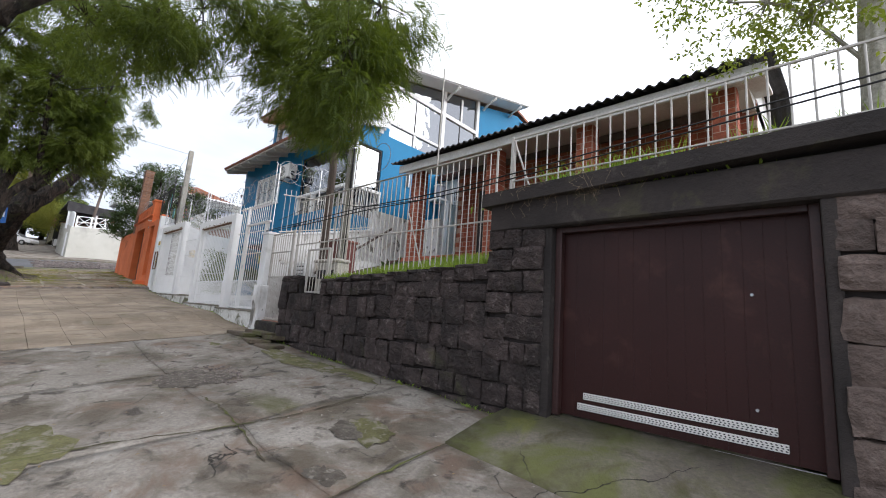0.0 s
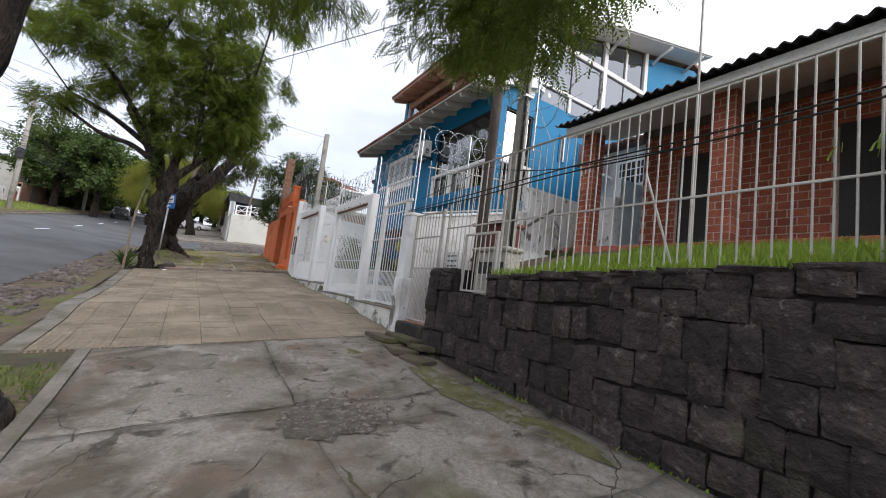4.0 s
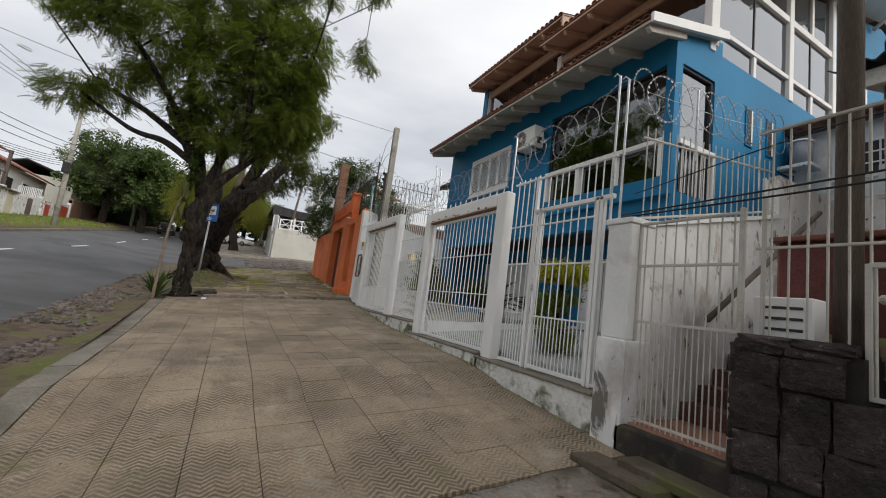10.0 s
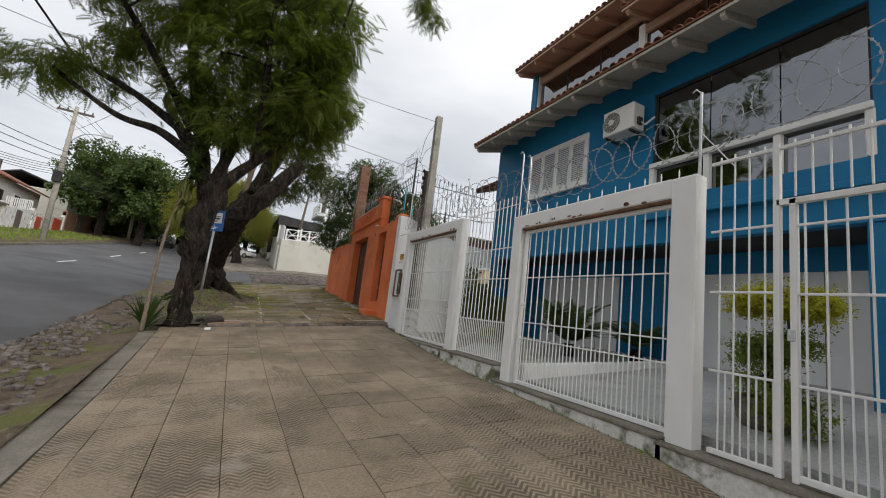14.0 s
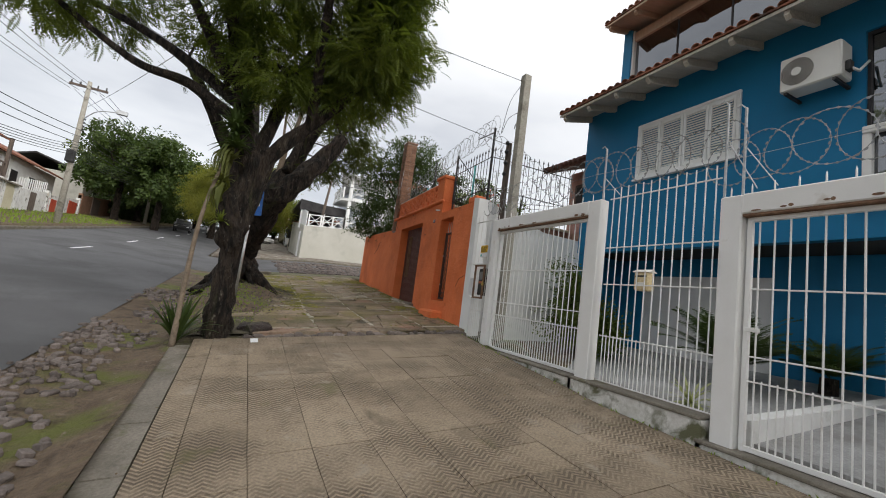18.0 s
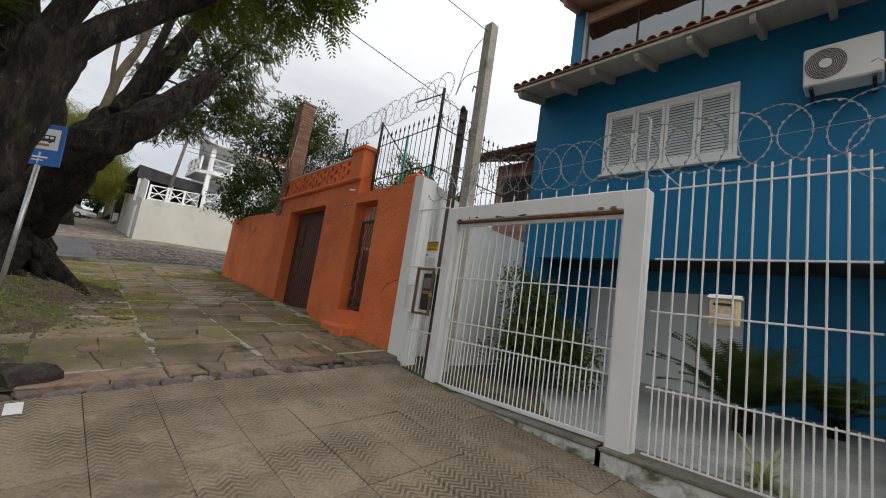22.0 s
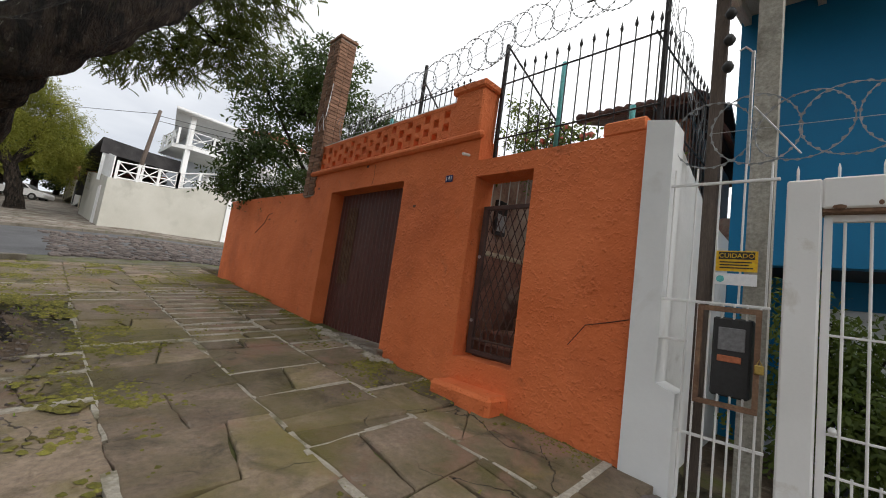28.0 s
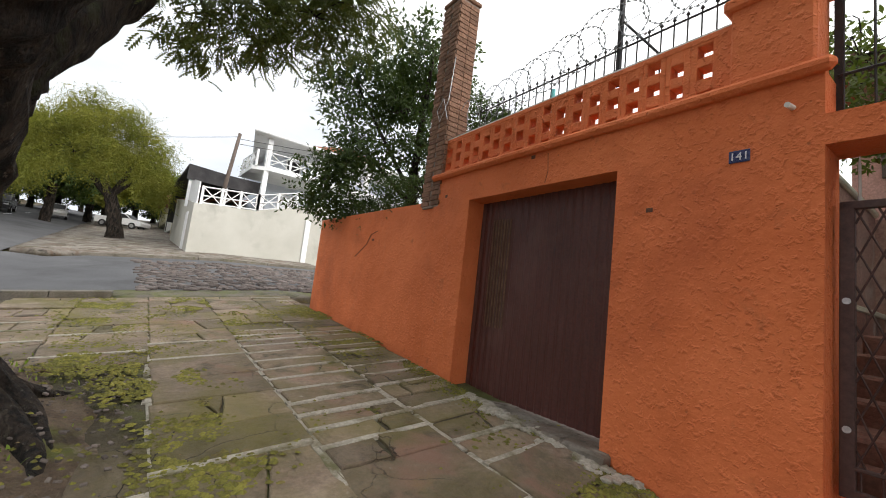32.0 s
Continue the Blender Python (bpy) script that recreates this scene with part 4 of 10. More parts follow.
# scrap of paper lying on the tiles
solid("paper", Geo().slab(steps(-19.24, -19.0, 0.06), [0.06, 0.12, 0.17], lambda x, y: walk_z(x, y) + 0.012 + 0.004 * math.sin(x * 40), 0.003).mesh("paper", sign_white), "crumpled strip of white paper on the tiles", "paper")
# gutter of broken cobbles
gut = thing("gutter", (-15, -1.7, land_z(-15, -1.7)), "broken cobblestone gutter strip beside the asphalt", "gutter", kind="structure")
part("gutter_bed", Geo().sheet(steps(8, -33, 0.8), [-2.42, -1.9, -1.4, -1.0], lambda x, y: land_z(x, y) - 0.01 + 0.03 * noise.noise(Vector((x * 0.9, y * 0.9, 9)))).mesh("gutter_bed", soil, True), gut)
stones = [Geo().box(-0.5, 0.5, -0.5, 0.5, -0.5, 0.5, c).mesh("cobble", cobble_one) for c in (0.14, 0.2, 0.26)]
loose = Geo()
n_single = 0
for i in range(1500):
    x, y = RNG.uniform(-25.5, -7.5), RNG.uniform(-2.4, -1.06)
    if noise.noise(Vector((x * 0.7, y * 1.2, 2))) < -0.12:
        continue
    sx, sy, sz = RNG.uniform(0.06, 0.13), RNG.uniform(0.05, 0.1), RNG.uniform(0.05, 0.08)
    z = land_z(x, y) + RNG.uniform(-0.015, 0.012)
    e = Euler((RNG.uniform(-0.25, 0.25), RNG.uniform(-0.25, 0.25), RNG.uniform(0, 3.1)))
    if -19 < x < -12.5 and n_single < 300:
        n_single += 1
        part("cobble", RNG.choice(stones), gut, m=Matrix.LocRotScale((x, y, z), e, (sx, sy, sz)))
    else:
        loose.box(-sx / 2, sx / 2, -sy / 2, sy / 2, -sz / 2, sz / 2, 0.014, Matrix.LocRotScale((x, y, z), e, None))
for i in range(1400):
    x, y = RNG.uniform(-41, -33.3), RNG.uniform(1.5, 12)
    s = RNG.uniform(0.09, 0.17)
    loose.box(-s, s, -s * 0.7, s * 0.7, -0.05, 0.05, 0.02, pose(x, y, land_z(x, y) + 0.01, RNG.uniform(-4, 4), RNG.uniform(-4, 4), RNG.uniform(0, 180)))
part("cobbles", loose.raw("cobbles", cobble), gut, kind="stuff")
# the corner's edge and the pavement across the side street
for (x0, y0, x1, y1) in ((-32.6, -1.0, -32.6, 1.0), (-42.9, -0.2, -42.9, 30.0)):
    gg = Geo()
    for a, b in zip(steps(y0, y1, 1.0)[:-1], steps(y0, y1, 1.0)[1:]):
        gg.slab([x0 - 0.12, x0 + 0.12], [a + 0.01, b - 0.01], lambda x, y: land_z(x, y) + 0.1, 0.25)
    solid("kerb", gg.mesh("corner_kerb", kerb_mat), "pale concrete kerb at the street corner", "kerb", kind="structure")
solid("verge", Geo().slab([-33.3, -33.0, -32.7, -32.3], steps(1.0, 5.6, 0.4), lambda x, y: walk_z(x, y) + 0.004 + (land_z(x, y) + 0.02 - walk_z(x, y)) * min(1.0, max(0.0, (-32.3 - x) / 0.9)) + 0.012 * noise.noise(Vector((x * 3, y * 3, 2))), 0.4).mesh("worn_edge", concrete_moss, True),
      "worn mossy edge sloping from the flags to the side street", "verge", kind="structure")
solid("pavement", Geo().slab(steps(-120, -43.0, 4), [-2.2, -1, 2, 5, 9.9], lambda x, y: land_z(x, y) + 0.1, 0.25).mesh("far_pavement", concrete_walk, True),
      "pale concrete pavement across the side street", "pavement", kind="structure")
solid("kerb", Geo().slab(steps(-160, 30, 5), [-10.45, -10.25], lambda x, y: lie(x) + 0.14, 0.3).mesh("far_kerb", kerb_mat), "grey kerb across the road", "kerb", kind="structure")

# ---- dark stone retaining wall with garage ----
WY = 4.0
stone_wall = thing("stone_wall", (-5.5, WY + 0.2, 0.5), "dark basalt block retaining wall with mossy top", "wall", kind="structure")


def wall_top(x):
    return 1.80 if -7.5 < x < -6.78 else float(np.interp(x, [-8.2, -6.7, -3.0], [2.10, 2.04, 2.22]))


core = Geo()
for a, b in [(-8.2, -7.5), (-7.5, -6.78)] + [(-6.78 + 0.42 * k, -6.36 + 0.42 * k) for k in range(9)]:
    core.box(a, b, WY + 0.05, WY + 0.36, walk_z(a, WY) - 0.4, min(wall_top(a + 0.01), wall_top(b - 0.01)) - 0.012)
part("wall_core", core.mesh("wall_core", mortar_dark), stone_wall)


def rough_block(seed, mat=None):
    """A hewn block one unit on a side, its face uneven."""
    b = bmesh.new()
    bmesh.ops.create_cube(b, size=1.0)
    bmesh.ops.subdivide_edges(b, edges=b.edges[:], cuts=3, use_grid_fill=True)
    for v in b.verts:
        n = noise.noise(v.co * 2.1 + Vector((seed * 7.3, 0, 0)))
        q = v.co.copy()
        edge = sum(abs(c) > 0.45 for c in (q.x, q.z))
        v.co.y += 0.10 * n - (0.10 if q.y < 0 and edge else 0) * -1.0
        v.co.x += 0.06 * noise.noise(q * 3 + Vector((0, seed * 5.1, 0)))
        v.co.z += 0.07 * noise.noise(q * 3 + Vector((0, 0, seed * 4.7)))
        if edge == 2:
            v.co.x *= 0.965
            v.co.z *= 0.95
    me = bpy.data.meshes.new("basalt_block")
    b.to_mesh(me)
    b.free()
    me.materials.append(mat or basalt)
    return me


blocks = [rough_block(s) for s in range(8)]
pale_blocks = [rough_block(s, basalt_pale) for s in range(8, 13)]


def lay_blocks(parent, x0, x1, z0, top, y, course=0.275, start=0, low=None, name="stone", kinds=None):
    """Courses of hewn blocks from z0 up, between x0 and x1."""
    z = z0
    row = start
    wave = lambda q: 0.02 * math.sin(q * 1.9 + row) + 0.014 * math.sin(q * 5.3 + row * 2)
    while z < 3.2:
        h = course * RNG.uniform(0.8, 1.2)
        x = x0
        while x < x1 - 0.03:
            w = RNG.uniform(0.2, 0.36)
            if x1 - x - w < 0.16:
                w = x1 - x
            xm = x + w / 2
            t, lo = top(xm), (low(xm) if low else -9)
            za, zb = max(z, lo - 0.06), min(z + h, t)
            if zb - za > 0.06:
                part(name, RNG.choice(kinds or blocks), parent,
                     m=Matrix.LocRotScale((xm, y + 0.06 + RNG.uniform(-0.018, 0.025), (za + zb) / 2 + wave(xm)), Euler((RNG.uniform(-0.05, 0.05), RNG.gauss(0, 0.03), RNG.uniform(-0.05, 0.05))), (w - 0.010 + RNG.uniform(-0.010, 0.010), 0.16, zb - za - 0.010 + RNG.uniform(-0.010, 0.010))))
            x += w
        z += h
        row += 1


lay_blocks(stone_wall, -8.2, -3.0, 0.35, wall_top, WY, low=lambda x: walk_z(x, WY))
# side of the wall at the narrow gate
for z in steps(1.0, 1.95, 0.24):
    part("stone", RNG.choice(blocks), stone_wall, m=stretch(-8.2, WY + 0.2, z, 0.12, 0.36, 0.22))
# capping stones
for x in steps(-6.78, -3.1, 0.46)[:-1]:
    part("coping", RNG.choice(blocks), stone_wall, m=stretch(x + 0.23, WY + 0.19, wall_top(x + 0.2) - 0.015, 0.45, 0.42, 0.075))
for x in steps(-8.2, -7.52, 0.34)[:-1]:
    part("coping", RNG.choice(blocks), stone_wall, m=stretch(x + 0.17, WY + 0.19, 2.1, 0.33, 0.42, 0.08))

garage = thing("garage_front", (-1.0, WY + 0.2, 0.6), "dark stone garage front with grimy concrete lintel", "garage", kind="structure")
part("lintel", Geo().box(-2.98, 1.9, WY - 0.02, WY + 0.42, 2.6, 2.94, 0.02).mesh("lintel", lintel_concrete), garage, "grimy concrete lintel")
cap = Geo().prism([(-3.06, 2.90), (2.2, 3.06), (2.2, 3.22), (-3.06, 3.06)], "y", WY - 0.10, WY + 0.62)
part("cap_slab", cap.mesh("cap_slab", lintel_concrete), garage, "weathered projecting concrete cap")
part("pier_core", Geo().box(-2.97, -2.2, WY + 0.04, WY + 0.4, 0.2, 2.62).box(0.03, 2.2, WY + 0.04, WY + 0.4, -0.1, 2.62).mesh("pier_core", mortar_dark), garage)
lay_blocks(garage, -3.0, -2.25, 0.3, lambda x: 2.62, WY, 0.26, low=lambda x: walk_z(x, WY))
lay_blocks(garage, 0.06, 2.2, 0.1, lambda x: 2.62, WY, 0.3, low=lambda x: walk_z(x, WY), kinds=pale_blocks)
part("jamb", Geo().box(-2.27, -2.17, WY + 0.03, WY + 0.4, 0.5, 2.6, 0.01).mesh("jamb", lintel_concrete), garage)
part("jamb", Geo().box(0.0, 0.09, WY + 0.0, WY + 0.4, 0.3, 2.6, 0.01).mesh("jamb", lintel_concrete), garage)
part("garage_floor", Geo().box(-2.4, 0.3, WY + 0.2, WY + 3.5, 0.3, 0.63).mesh("garage_floor", floor_grey), garage)
part("garage_roof", Geo().box(-3.0, 2.2, WY + 0.42, WY + 2.5, 2.7, 2.85).mesh("garage_roof", lintel_concrete), garage)
part("garage_inside", Geo().box(-3.0, 2.2, WY + 2.4, WY + 2.55, 0.3, 2.8).mesh("garage_inside", void_dark), garage)

brown_door = thing("garage_door", (-1.08, WY + 0.2, 0.64), "dark brown wooden garage door with two pierced vents", "garage door", kind="structure")
part("door_frame", Geo().box(-2.17, -2.10, WY + 0.12, WY + 0.3, 0.635, 2.6, 0.006).box(-0.07, 0.0, WY + 0.12, WY + 0.3, 0.635, 2.6, 0.006).box(-2.1, -0.07, WY + 0.12, WY + 0.3, 2.54, 2.6, 0.006).mesh("door_frame", surface("door_frame_dark", (0.03, 0.014, 0.013), (0.045, 0.02, 0.018), 2.0, 0.5, 0.1)), brown_door)
bx = -2.10
for k in range(14):
    part("plank", Geo().box(bx + 0.0003, bx + 0.1447, WY + 0.20 + 0.0012 * (k % 2), WY + 0.245, 0.65, 2.54, 0.0006).mesh("plank", door_brown), brown_door)
    bx += 0.145
for z, xa, xb in ((0.86, -1.86, -0.33), (0.755, -1.92, -0.27)):
    vent = part("vent", Geo().box(xa, xb, WY + 0.188, WY + 0.2, z - 0.032, z + 0.032, 0.003).mesh("vent", plastic_white), brown_door, "white pierced metal ventilation strip")
    holes = Geo()
    nh = int((xb - xa) / 0.03)
    for i in range(nh):
        for j in (-1, 0, 1):
            cx = xa + 0.015 + i * 0.03 + (0.008 if j == 0 else 0)
            holes.prism([(cx - 0.010, z + j * 0.017), (cx, z + j * 0.017 - 0.006), (cx + 0.010, z + j * 0.017), (cx, z + j * 0.017 + 0.006)], "y", WY + 0.1845, WY + 0.187)
    part("holes", holes.raw("vent_holes", plastic_black), vent, kind="stuff")
for z in (1.9, 1.0):
    part("bolt", Geo().tube([(-0.45, WY + 0.18, z), (-0.45, WY + 0.2, z)], 0.012, 8).mesh("bolt", galv), brown_door)

# ---- iron railings ----
unit_bar = Geo().tube([(0, 0, 0), (0, 0, 1)], 1.0, 6).mesh("round_bar", white_paint, True)
dull_paint = surface("dull_railing_paint", (0.44, 0.42, 0.38), (0.54, 0.51, 0.47), 4.0, 0.55, 0.1, 50.0, grit=0.2, stain=(0.3, 0.2, 0.13), stain_scale=6.0, stain_at=(0.62, 0.75))
unit_dull = Geo().tube([(0, 0, 0), (0, 0, 1)], 1.0, 6).mesh("railing_bar", dull_paint, True)


def bars(parent, xs, y, z0, z1, r, me, name="bar"):
    for x in xs:
        za = z0(x) if callable(z0) else z0
        zb = z1(x) if callable(z1) else z1
        part(name, me, parent, m=stretch(x, y, za, r, r, zb - za))


def rail(parent, x0, x1, y, z, w, mat, name="rail", d=None):
    d = d or w
    part(name, Geo().box(x0, x1, y - d / 2, y + d / 2, z - w / 2, z + w / 2, 0.003).mesh(name, mat), parent)


low_rail = thing("railing", (-5, WY + 0.2, 2.2), "off-white iron railing on top of the stone wall", "railing")
RY = WY + 0.17
bars(low_rail, [x for x in steps(-8.05, -3.05, 0.112) if not -7.55 < x < -6.72], RY, lambda x: 2.1 if x < -7.5 else wall_top(x) + 0.02, 3.72, 0.0085, unit_dull)
bars(low_rail, steps(-7.47, -6.82, 0.108), RY - 0.03, 1.83, 2.64, 0.0085, unit_dull)
bars(low_rail, steps(-7.5, -6.75, 0.15), RY, 2.64, 3.72, 0.0085, unit_dull)
rail(low_rail, -8.15, -3.0, RY, 3.74, 0.022, dull_paint)
rail(low_rail, -8.15, -3.0, RY, 2.80, 0.02, dull_paint)
rail(low_rail, -7.5, -6.76, RY - 0.03, 2.65, 0.034, dull_paint)
rail(low_rail, -7.5, -6.76, RY - 0.03, 1.83, 0.03, dull_paint)
for x in (-7.5, -6.76):
    part("frame_post", Geo().box(x - 0.018, x + 0.018, RY - 0.05, RY - 0.01, 1.82, 2.66, 0.003).mesh("frame_post", dull_paint), low_rail)
for x in (-6.73, -3.05, -8.1):
    part("post", Geo().box(x - 0.013, x + 0.013, RY - 0.013, RY + 0.013, 1.95, 3.76 if x > -8 else 3.2, 0.003).mesh("post", dull_paint), low_rail)
part("brace", Geo().tube([(-4.75, RY + 0.05, 3.1), (-4.55, RY + 0.25, 2.2)], 0.012, 6).mesh("brace", dull_paint), low_rail)
part("mast", Geo().tube([(-4.45, RY + 0.3, 2.3), (-4.45, RY + 0.3, 5.6)], 0.012, 6).mesh("mast", dull_paint), low_rail, "thin antenna mast")

high_rail = thing("railing", (-1.2, WY + 0.2, 3.1), "off-white iron railing above the garage lintel", "railing")
bars(high_rail, steps(-2.78, 1.5, 0.15), RY, lambda x: 3.04 + 0.03 * (x + 3), 3.82, 0.009, unit_dull)
rail(high_rail, -2.82, 2.0, RY, 3.83, 0.022, dull_paint)
rail(high_rail, -2.82, 2.0, RY, 3.27, 0.018, dull_paint)
part("post", Geo().box(-2.84, -2.80, RY - 0.02, RY + 0.02, 3.03, 3.85, 0.004).mesh("post", dull_paint), high_rail)
part("brace", Geo().tube([(-2.8, RY, 3.8), (-2.55, RY + 0.02, 3.1)], 0.014, 6).mesh("brace", dull_paint), high_rail)

# meter cabinet in the notch
cab = thing("meter_cabinet", (-7.1, 4.5, 1.8), "pale concrete meter cabinet with dark windows", "meter cabinet")
part("body", Geo().box(-7.44, -6.74, 4.3, 4.56, 1.78, 2.42, 0.015).mesh("cabinet_body", cabinet_beige), cab)
part("lid", Geo().box(-7.5, -6.68, 4.24, 4.57, 2.42, 2.48, 0.02).mesh("cabinet_lid", cabinet_beige), cab)
for k in range(4):
    part("window", Geo().box(-7.36 + k * 0.145, -7.23 + k * 0.145, 4.285, 4.302, 2.1, 2.27, 0.004).mesh("cabinet_window", plastic_black), cab)
part("panel_line", Geo().box(-7.4, -6.78, 4.291, 4.302, 2.05, 2.062).mesh("cabinet_trim", cabinet_beige), cab)
mail = thing("mailbox", (-8.0, 4.35, 2.1), "white louvred metal mailbox on the stone wall", "mailbox")
part("body", Geo().box(-8.2, -7.82, 4.25, 4.45, 2.12, 2.44, 0.01).mesh("mail_body", white_paint), mail)
for z in (2.2, 2.28, 2.36):
    part("louvre", Geo().box(-8.12, -7.88, 4.235, 4.252, z - 0.01, z + 0.01, 0.003).mesh("mail_louvre", plastic_black), mail)
tank = thing("metal_cabinet", (-8.0, 5.0, 1.9), "rust-red metal cabinet behind the railing", "cabinet")
part("body", Geo().box(-8.32, -7.6, 4.85, 5.3, 1.75, 2.98, 0.02).mesh("tank_body", surface("red_oxide_paint", (0.13, 0.035, 0.03), (0.18, 0.055, 0.045), 2.0, 0.6, 0.2)), tank)
part("top", Geo().box(-8.36, -7.56, 4.8, 5.35, 2.98, 3.03, 0.01).mesh("tank_top", surface("rust_brown", (0.2, 0.08, 0.06), (0.26, 0.1, 0.07), 2.0, 0.7, 0.2)), tank)

# the two poles behind the railing
pole_a = thing("utility_pole", (-7.75, 4.57, 2.0), "dark weathered wooden service pole", "pole")
part("shaft", Geo().tube([(-7.75, 4.57, 1.7), (-7.73, 4.57, 4.6), (-7.72, 4.57, 7.6)], [0.085, 0.08, 0.075], 14).mesh("wood_shaft", wood_pole, True), pole_a)
for z in (6.1, 6.45, 6.8, 7.1):
    part("insulator", Geo().tube([(-7.85, 4.5, z), (-7.85, 4.5, z + 0.09)], [0.045, 0.03], 8).mesh("insulator", plastic_black, True), pole_a)
pole_b = thing("utility_pole", (-7.14, 4.65, 2.0), "pale concrete service pole with a dark conduit", "pole")
part("shaft", Geo().prism([(-7.22, 4.59), (-7.08, 4.59), (-7.08, 4.72), (-7.22, 4.72)], "z", 1.7, 7.9).mesh("concrete_shaft", concrete_pole), pole_b)
part("conduit", Geo().tube([(-7.05, 4.62, 2.0), (-7.05, 4.62, 7.5)], 0.024, 8).mesh("conduit", plastic_black, True), pole_b)
for z in (4.87, 6.32):
    part("strap", Geo().box(-7.235, -7.02, 4.575, 4.735, z - 0.015, z + 0.015).mesh("strap", galv), pole_b)

# narrow stair gate
stair_gate = thing("gate", (-8.7, 4.15, 1.2), "tall off-white narrow iron gate to the stairs", "gate")
bars(stair_gate, steps(-9.1, -8.3, 0.1), 4.15, 1.2, 3.1, 0.008, unit_dull)
bars(stair_gate, steps(-9.05, -8.35, 0.1), 4.15, 1.2, 2.15, 0.007, unit_dull)
for z in (1.24, 2.14, 2.68, 3.1):
    rail(stair_gate, -9.17, -8.24, 4.15, z, 0.025, dull_paint)
for x in (-9.17, -8.24):
    part("stile", Geo().box(x - 0.018, x + 0.018, 4.13, 4.17, 1.2, 3.14, 0.003).mesh("stile", dull_paint), stair_gate)

# stairs behind the gate between white walls
sill = thing("threshold", (-8.7, 4.05, 1.0), "dark mossy concrete threshold under the narrow gate", "threshold", kind="structure")
part("threshold", Geo().box(-9.2, -8.2, 3.98, 4.098, 0.7, 1.185, 0.02).mesh("gate_threshold", lintel_concrete), sill)
stairs = thing("stairs", (-8.7, 5.5, 1.1), "dark red tiled steps climbing behind the gate", "stairs")
part("landing", Geo().box(-9.2, -8.2, 4.1, 4.95, 0.85, 1.2).mesh("stair_landing", surface("terracotta_tile", (0.30, 0.14, 0.09), (0.36, 0.18, 0.12), 3.0, 0.6, 0.2)), stairs)
for k in range(10):
    y0, z0 = 4.95 + k * 0.28, 1.2 + k * 0.18
    part("step", Geo().box(-9.2, -8.2, y0, y0 + 0.3, z0 - 0.3, z0 + 0.18, 0.01).mesh("step", step_red), stairs)
part("handrail", Geo().tube([(-8.98, 5.0, 2.25), (-8.98, 7.4, 3.9)], 0.032, 10).mesh("handrail", wood_pole, True), stairs, "dark weathered handrail")
white_side = thing("boundary_wall", (-9.35, 6, 1.1), "peeling whitewashed wall beside the stairs", "wall", kind="structure")
part("wall_low", Geo().prism([(4.25, 0.9), (8.6, 1.2), (8.6, 4.35), (6.9, 4.35), (6.9, 3.75), (4.25, 3.1)], "x", -9.42, -9.22).mesh("wall_low", white_stained), white_side)
part("coping", Geo().prism([(4.22, 3.1), (6.9, 3.75), (6.9, 3.8), (4.22, 3.15)], "x", -9.46, -9.18).mesh("coping", white_clean), white_side)
part("retaining_wall", Geo().box(-8.5, -8.3, 5.2, 9.0, 0.9, 2.75).box(-9.4, -8.3, 8.6, 8.8, 0.9, 4.4).mesh("retaining_wall", white_stained), white_side)
side_rail = thing("railing", (-9.3, 5.6, 3.2), "thin pale iron railing on the boundary wall", "railing")
for y in steps(4.35, 6.85, 0.125):
    zb = 3.12 + (y - 4.25) * 0.245
    part("bar", unit_dull, side_rail, m=stretch(-9.32, y, zb, 0.008, 0.008, 4.25 + (y - 4.25) * 0.12 - zb))
part("rail", Geo().tube([(-9.32, 4.3, 4.12), (-9.32, 6.9, 4.42)], 0.014, 6).tube([(-9.32, 4.3, 3.22), (-9.32, 6.9, 3.86)], 0.014, 6).mesh("side_rail", dull_paint), side_rail)

# ---- white front fence of the blue house ----
FY = 4.18
plinth = thing("fence_plinth", (-14, FY, 1.3), "whitewashed mossy low wall under the white fence", "plinth", kind="structure")
plinth_mat = surface("mossy_whitewash", (0.58, 0.57, 0.53), (0.70, 0.69, 0.66), 3.0, 0.85, 0.5, 25.0, stain=(0.13, 0.13, 0.075), stain_scale=3.2, stain_at=(0.49, 0.62))
for x0, x1, z in ((-11.75, -9.5, 1.34), (-14.4, -11.7, 1.385), (-16.2, -14.35, 1.60), (-19.66, -16.15, 1.60)):
    part("plinth_block", Geo().prism([(x0, walk_z(x0, 4) - 0.3), (x1, walk_z(x1, 4) - 0.3), (x1, z), (x0, z)], "y", FY - 0.16, FY + 0.2).mesh("plinth_block", plinth_mat), plinth)
    part("plinth_cap", Geo().box(x0, x1, FY - 0.19, FY + 0.22, z, z + 0.035, 0.008).mesh("plinth_cap", kerb_mat), plinth)

corner_post = thing("gate_post", (-9.37, FY, 1.1), "thick white masonry post with a stepped base", "post", kind="structure")
part("shaft", Geo().box(-9.46, -9.17, FY - 0.17, FY + 0.16, 1.95, 3.10, 0.012).mesh("post_shaft", white_wall), corner_post)
part("base", Geo().box(-9.48, -9.14, FY - 0.2, FY + 0.18, 0.85, 1.95, 0.015).mesh("post_base", white_stained), corner_post)
part("cap", Geo().box(-9.48, -9.15, FY - 0.19, FY + 0.18, 3.10, 3.16, 0.008).mesh("post_cap", white_clean), corner_post)


def spikes(parent, xs, y, z, h=0.13):
    me = Geo().tube([(0, 0, 0), (0, 0, h * 0.75), (0, 0, h)], [0.008, 0.008, 0.001], 6).mesh("spike", white_paint, True)
    for x in xs:
        part("spike", me, parent, m=pose(x, y, z))


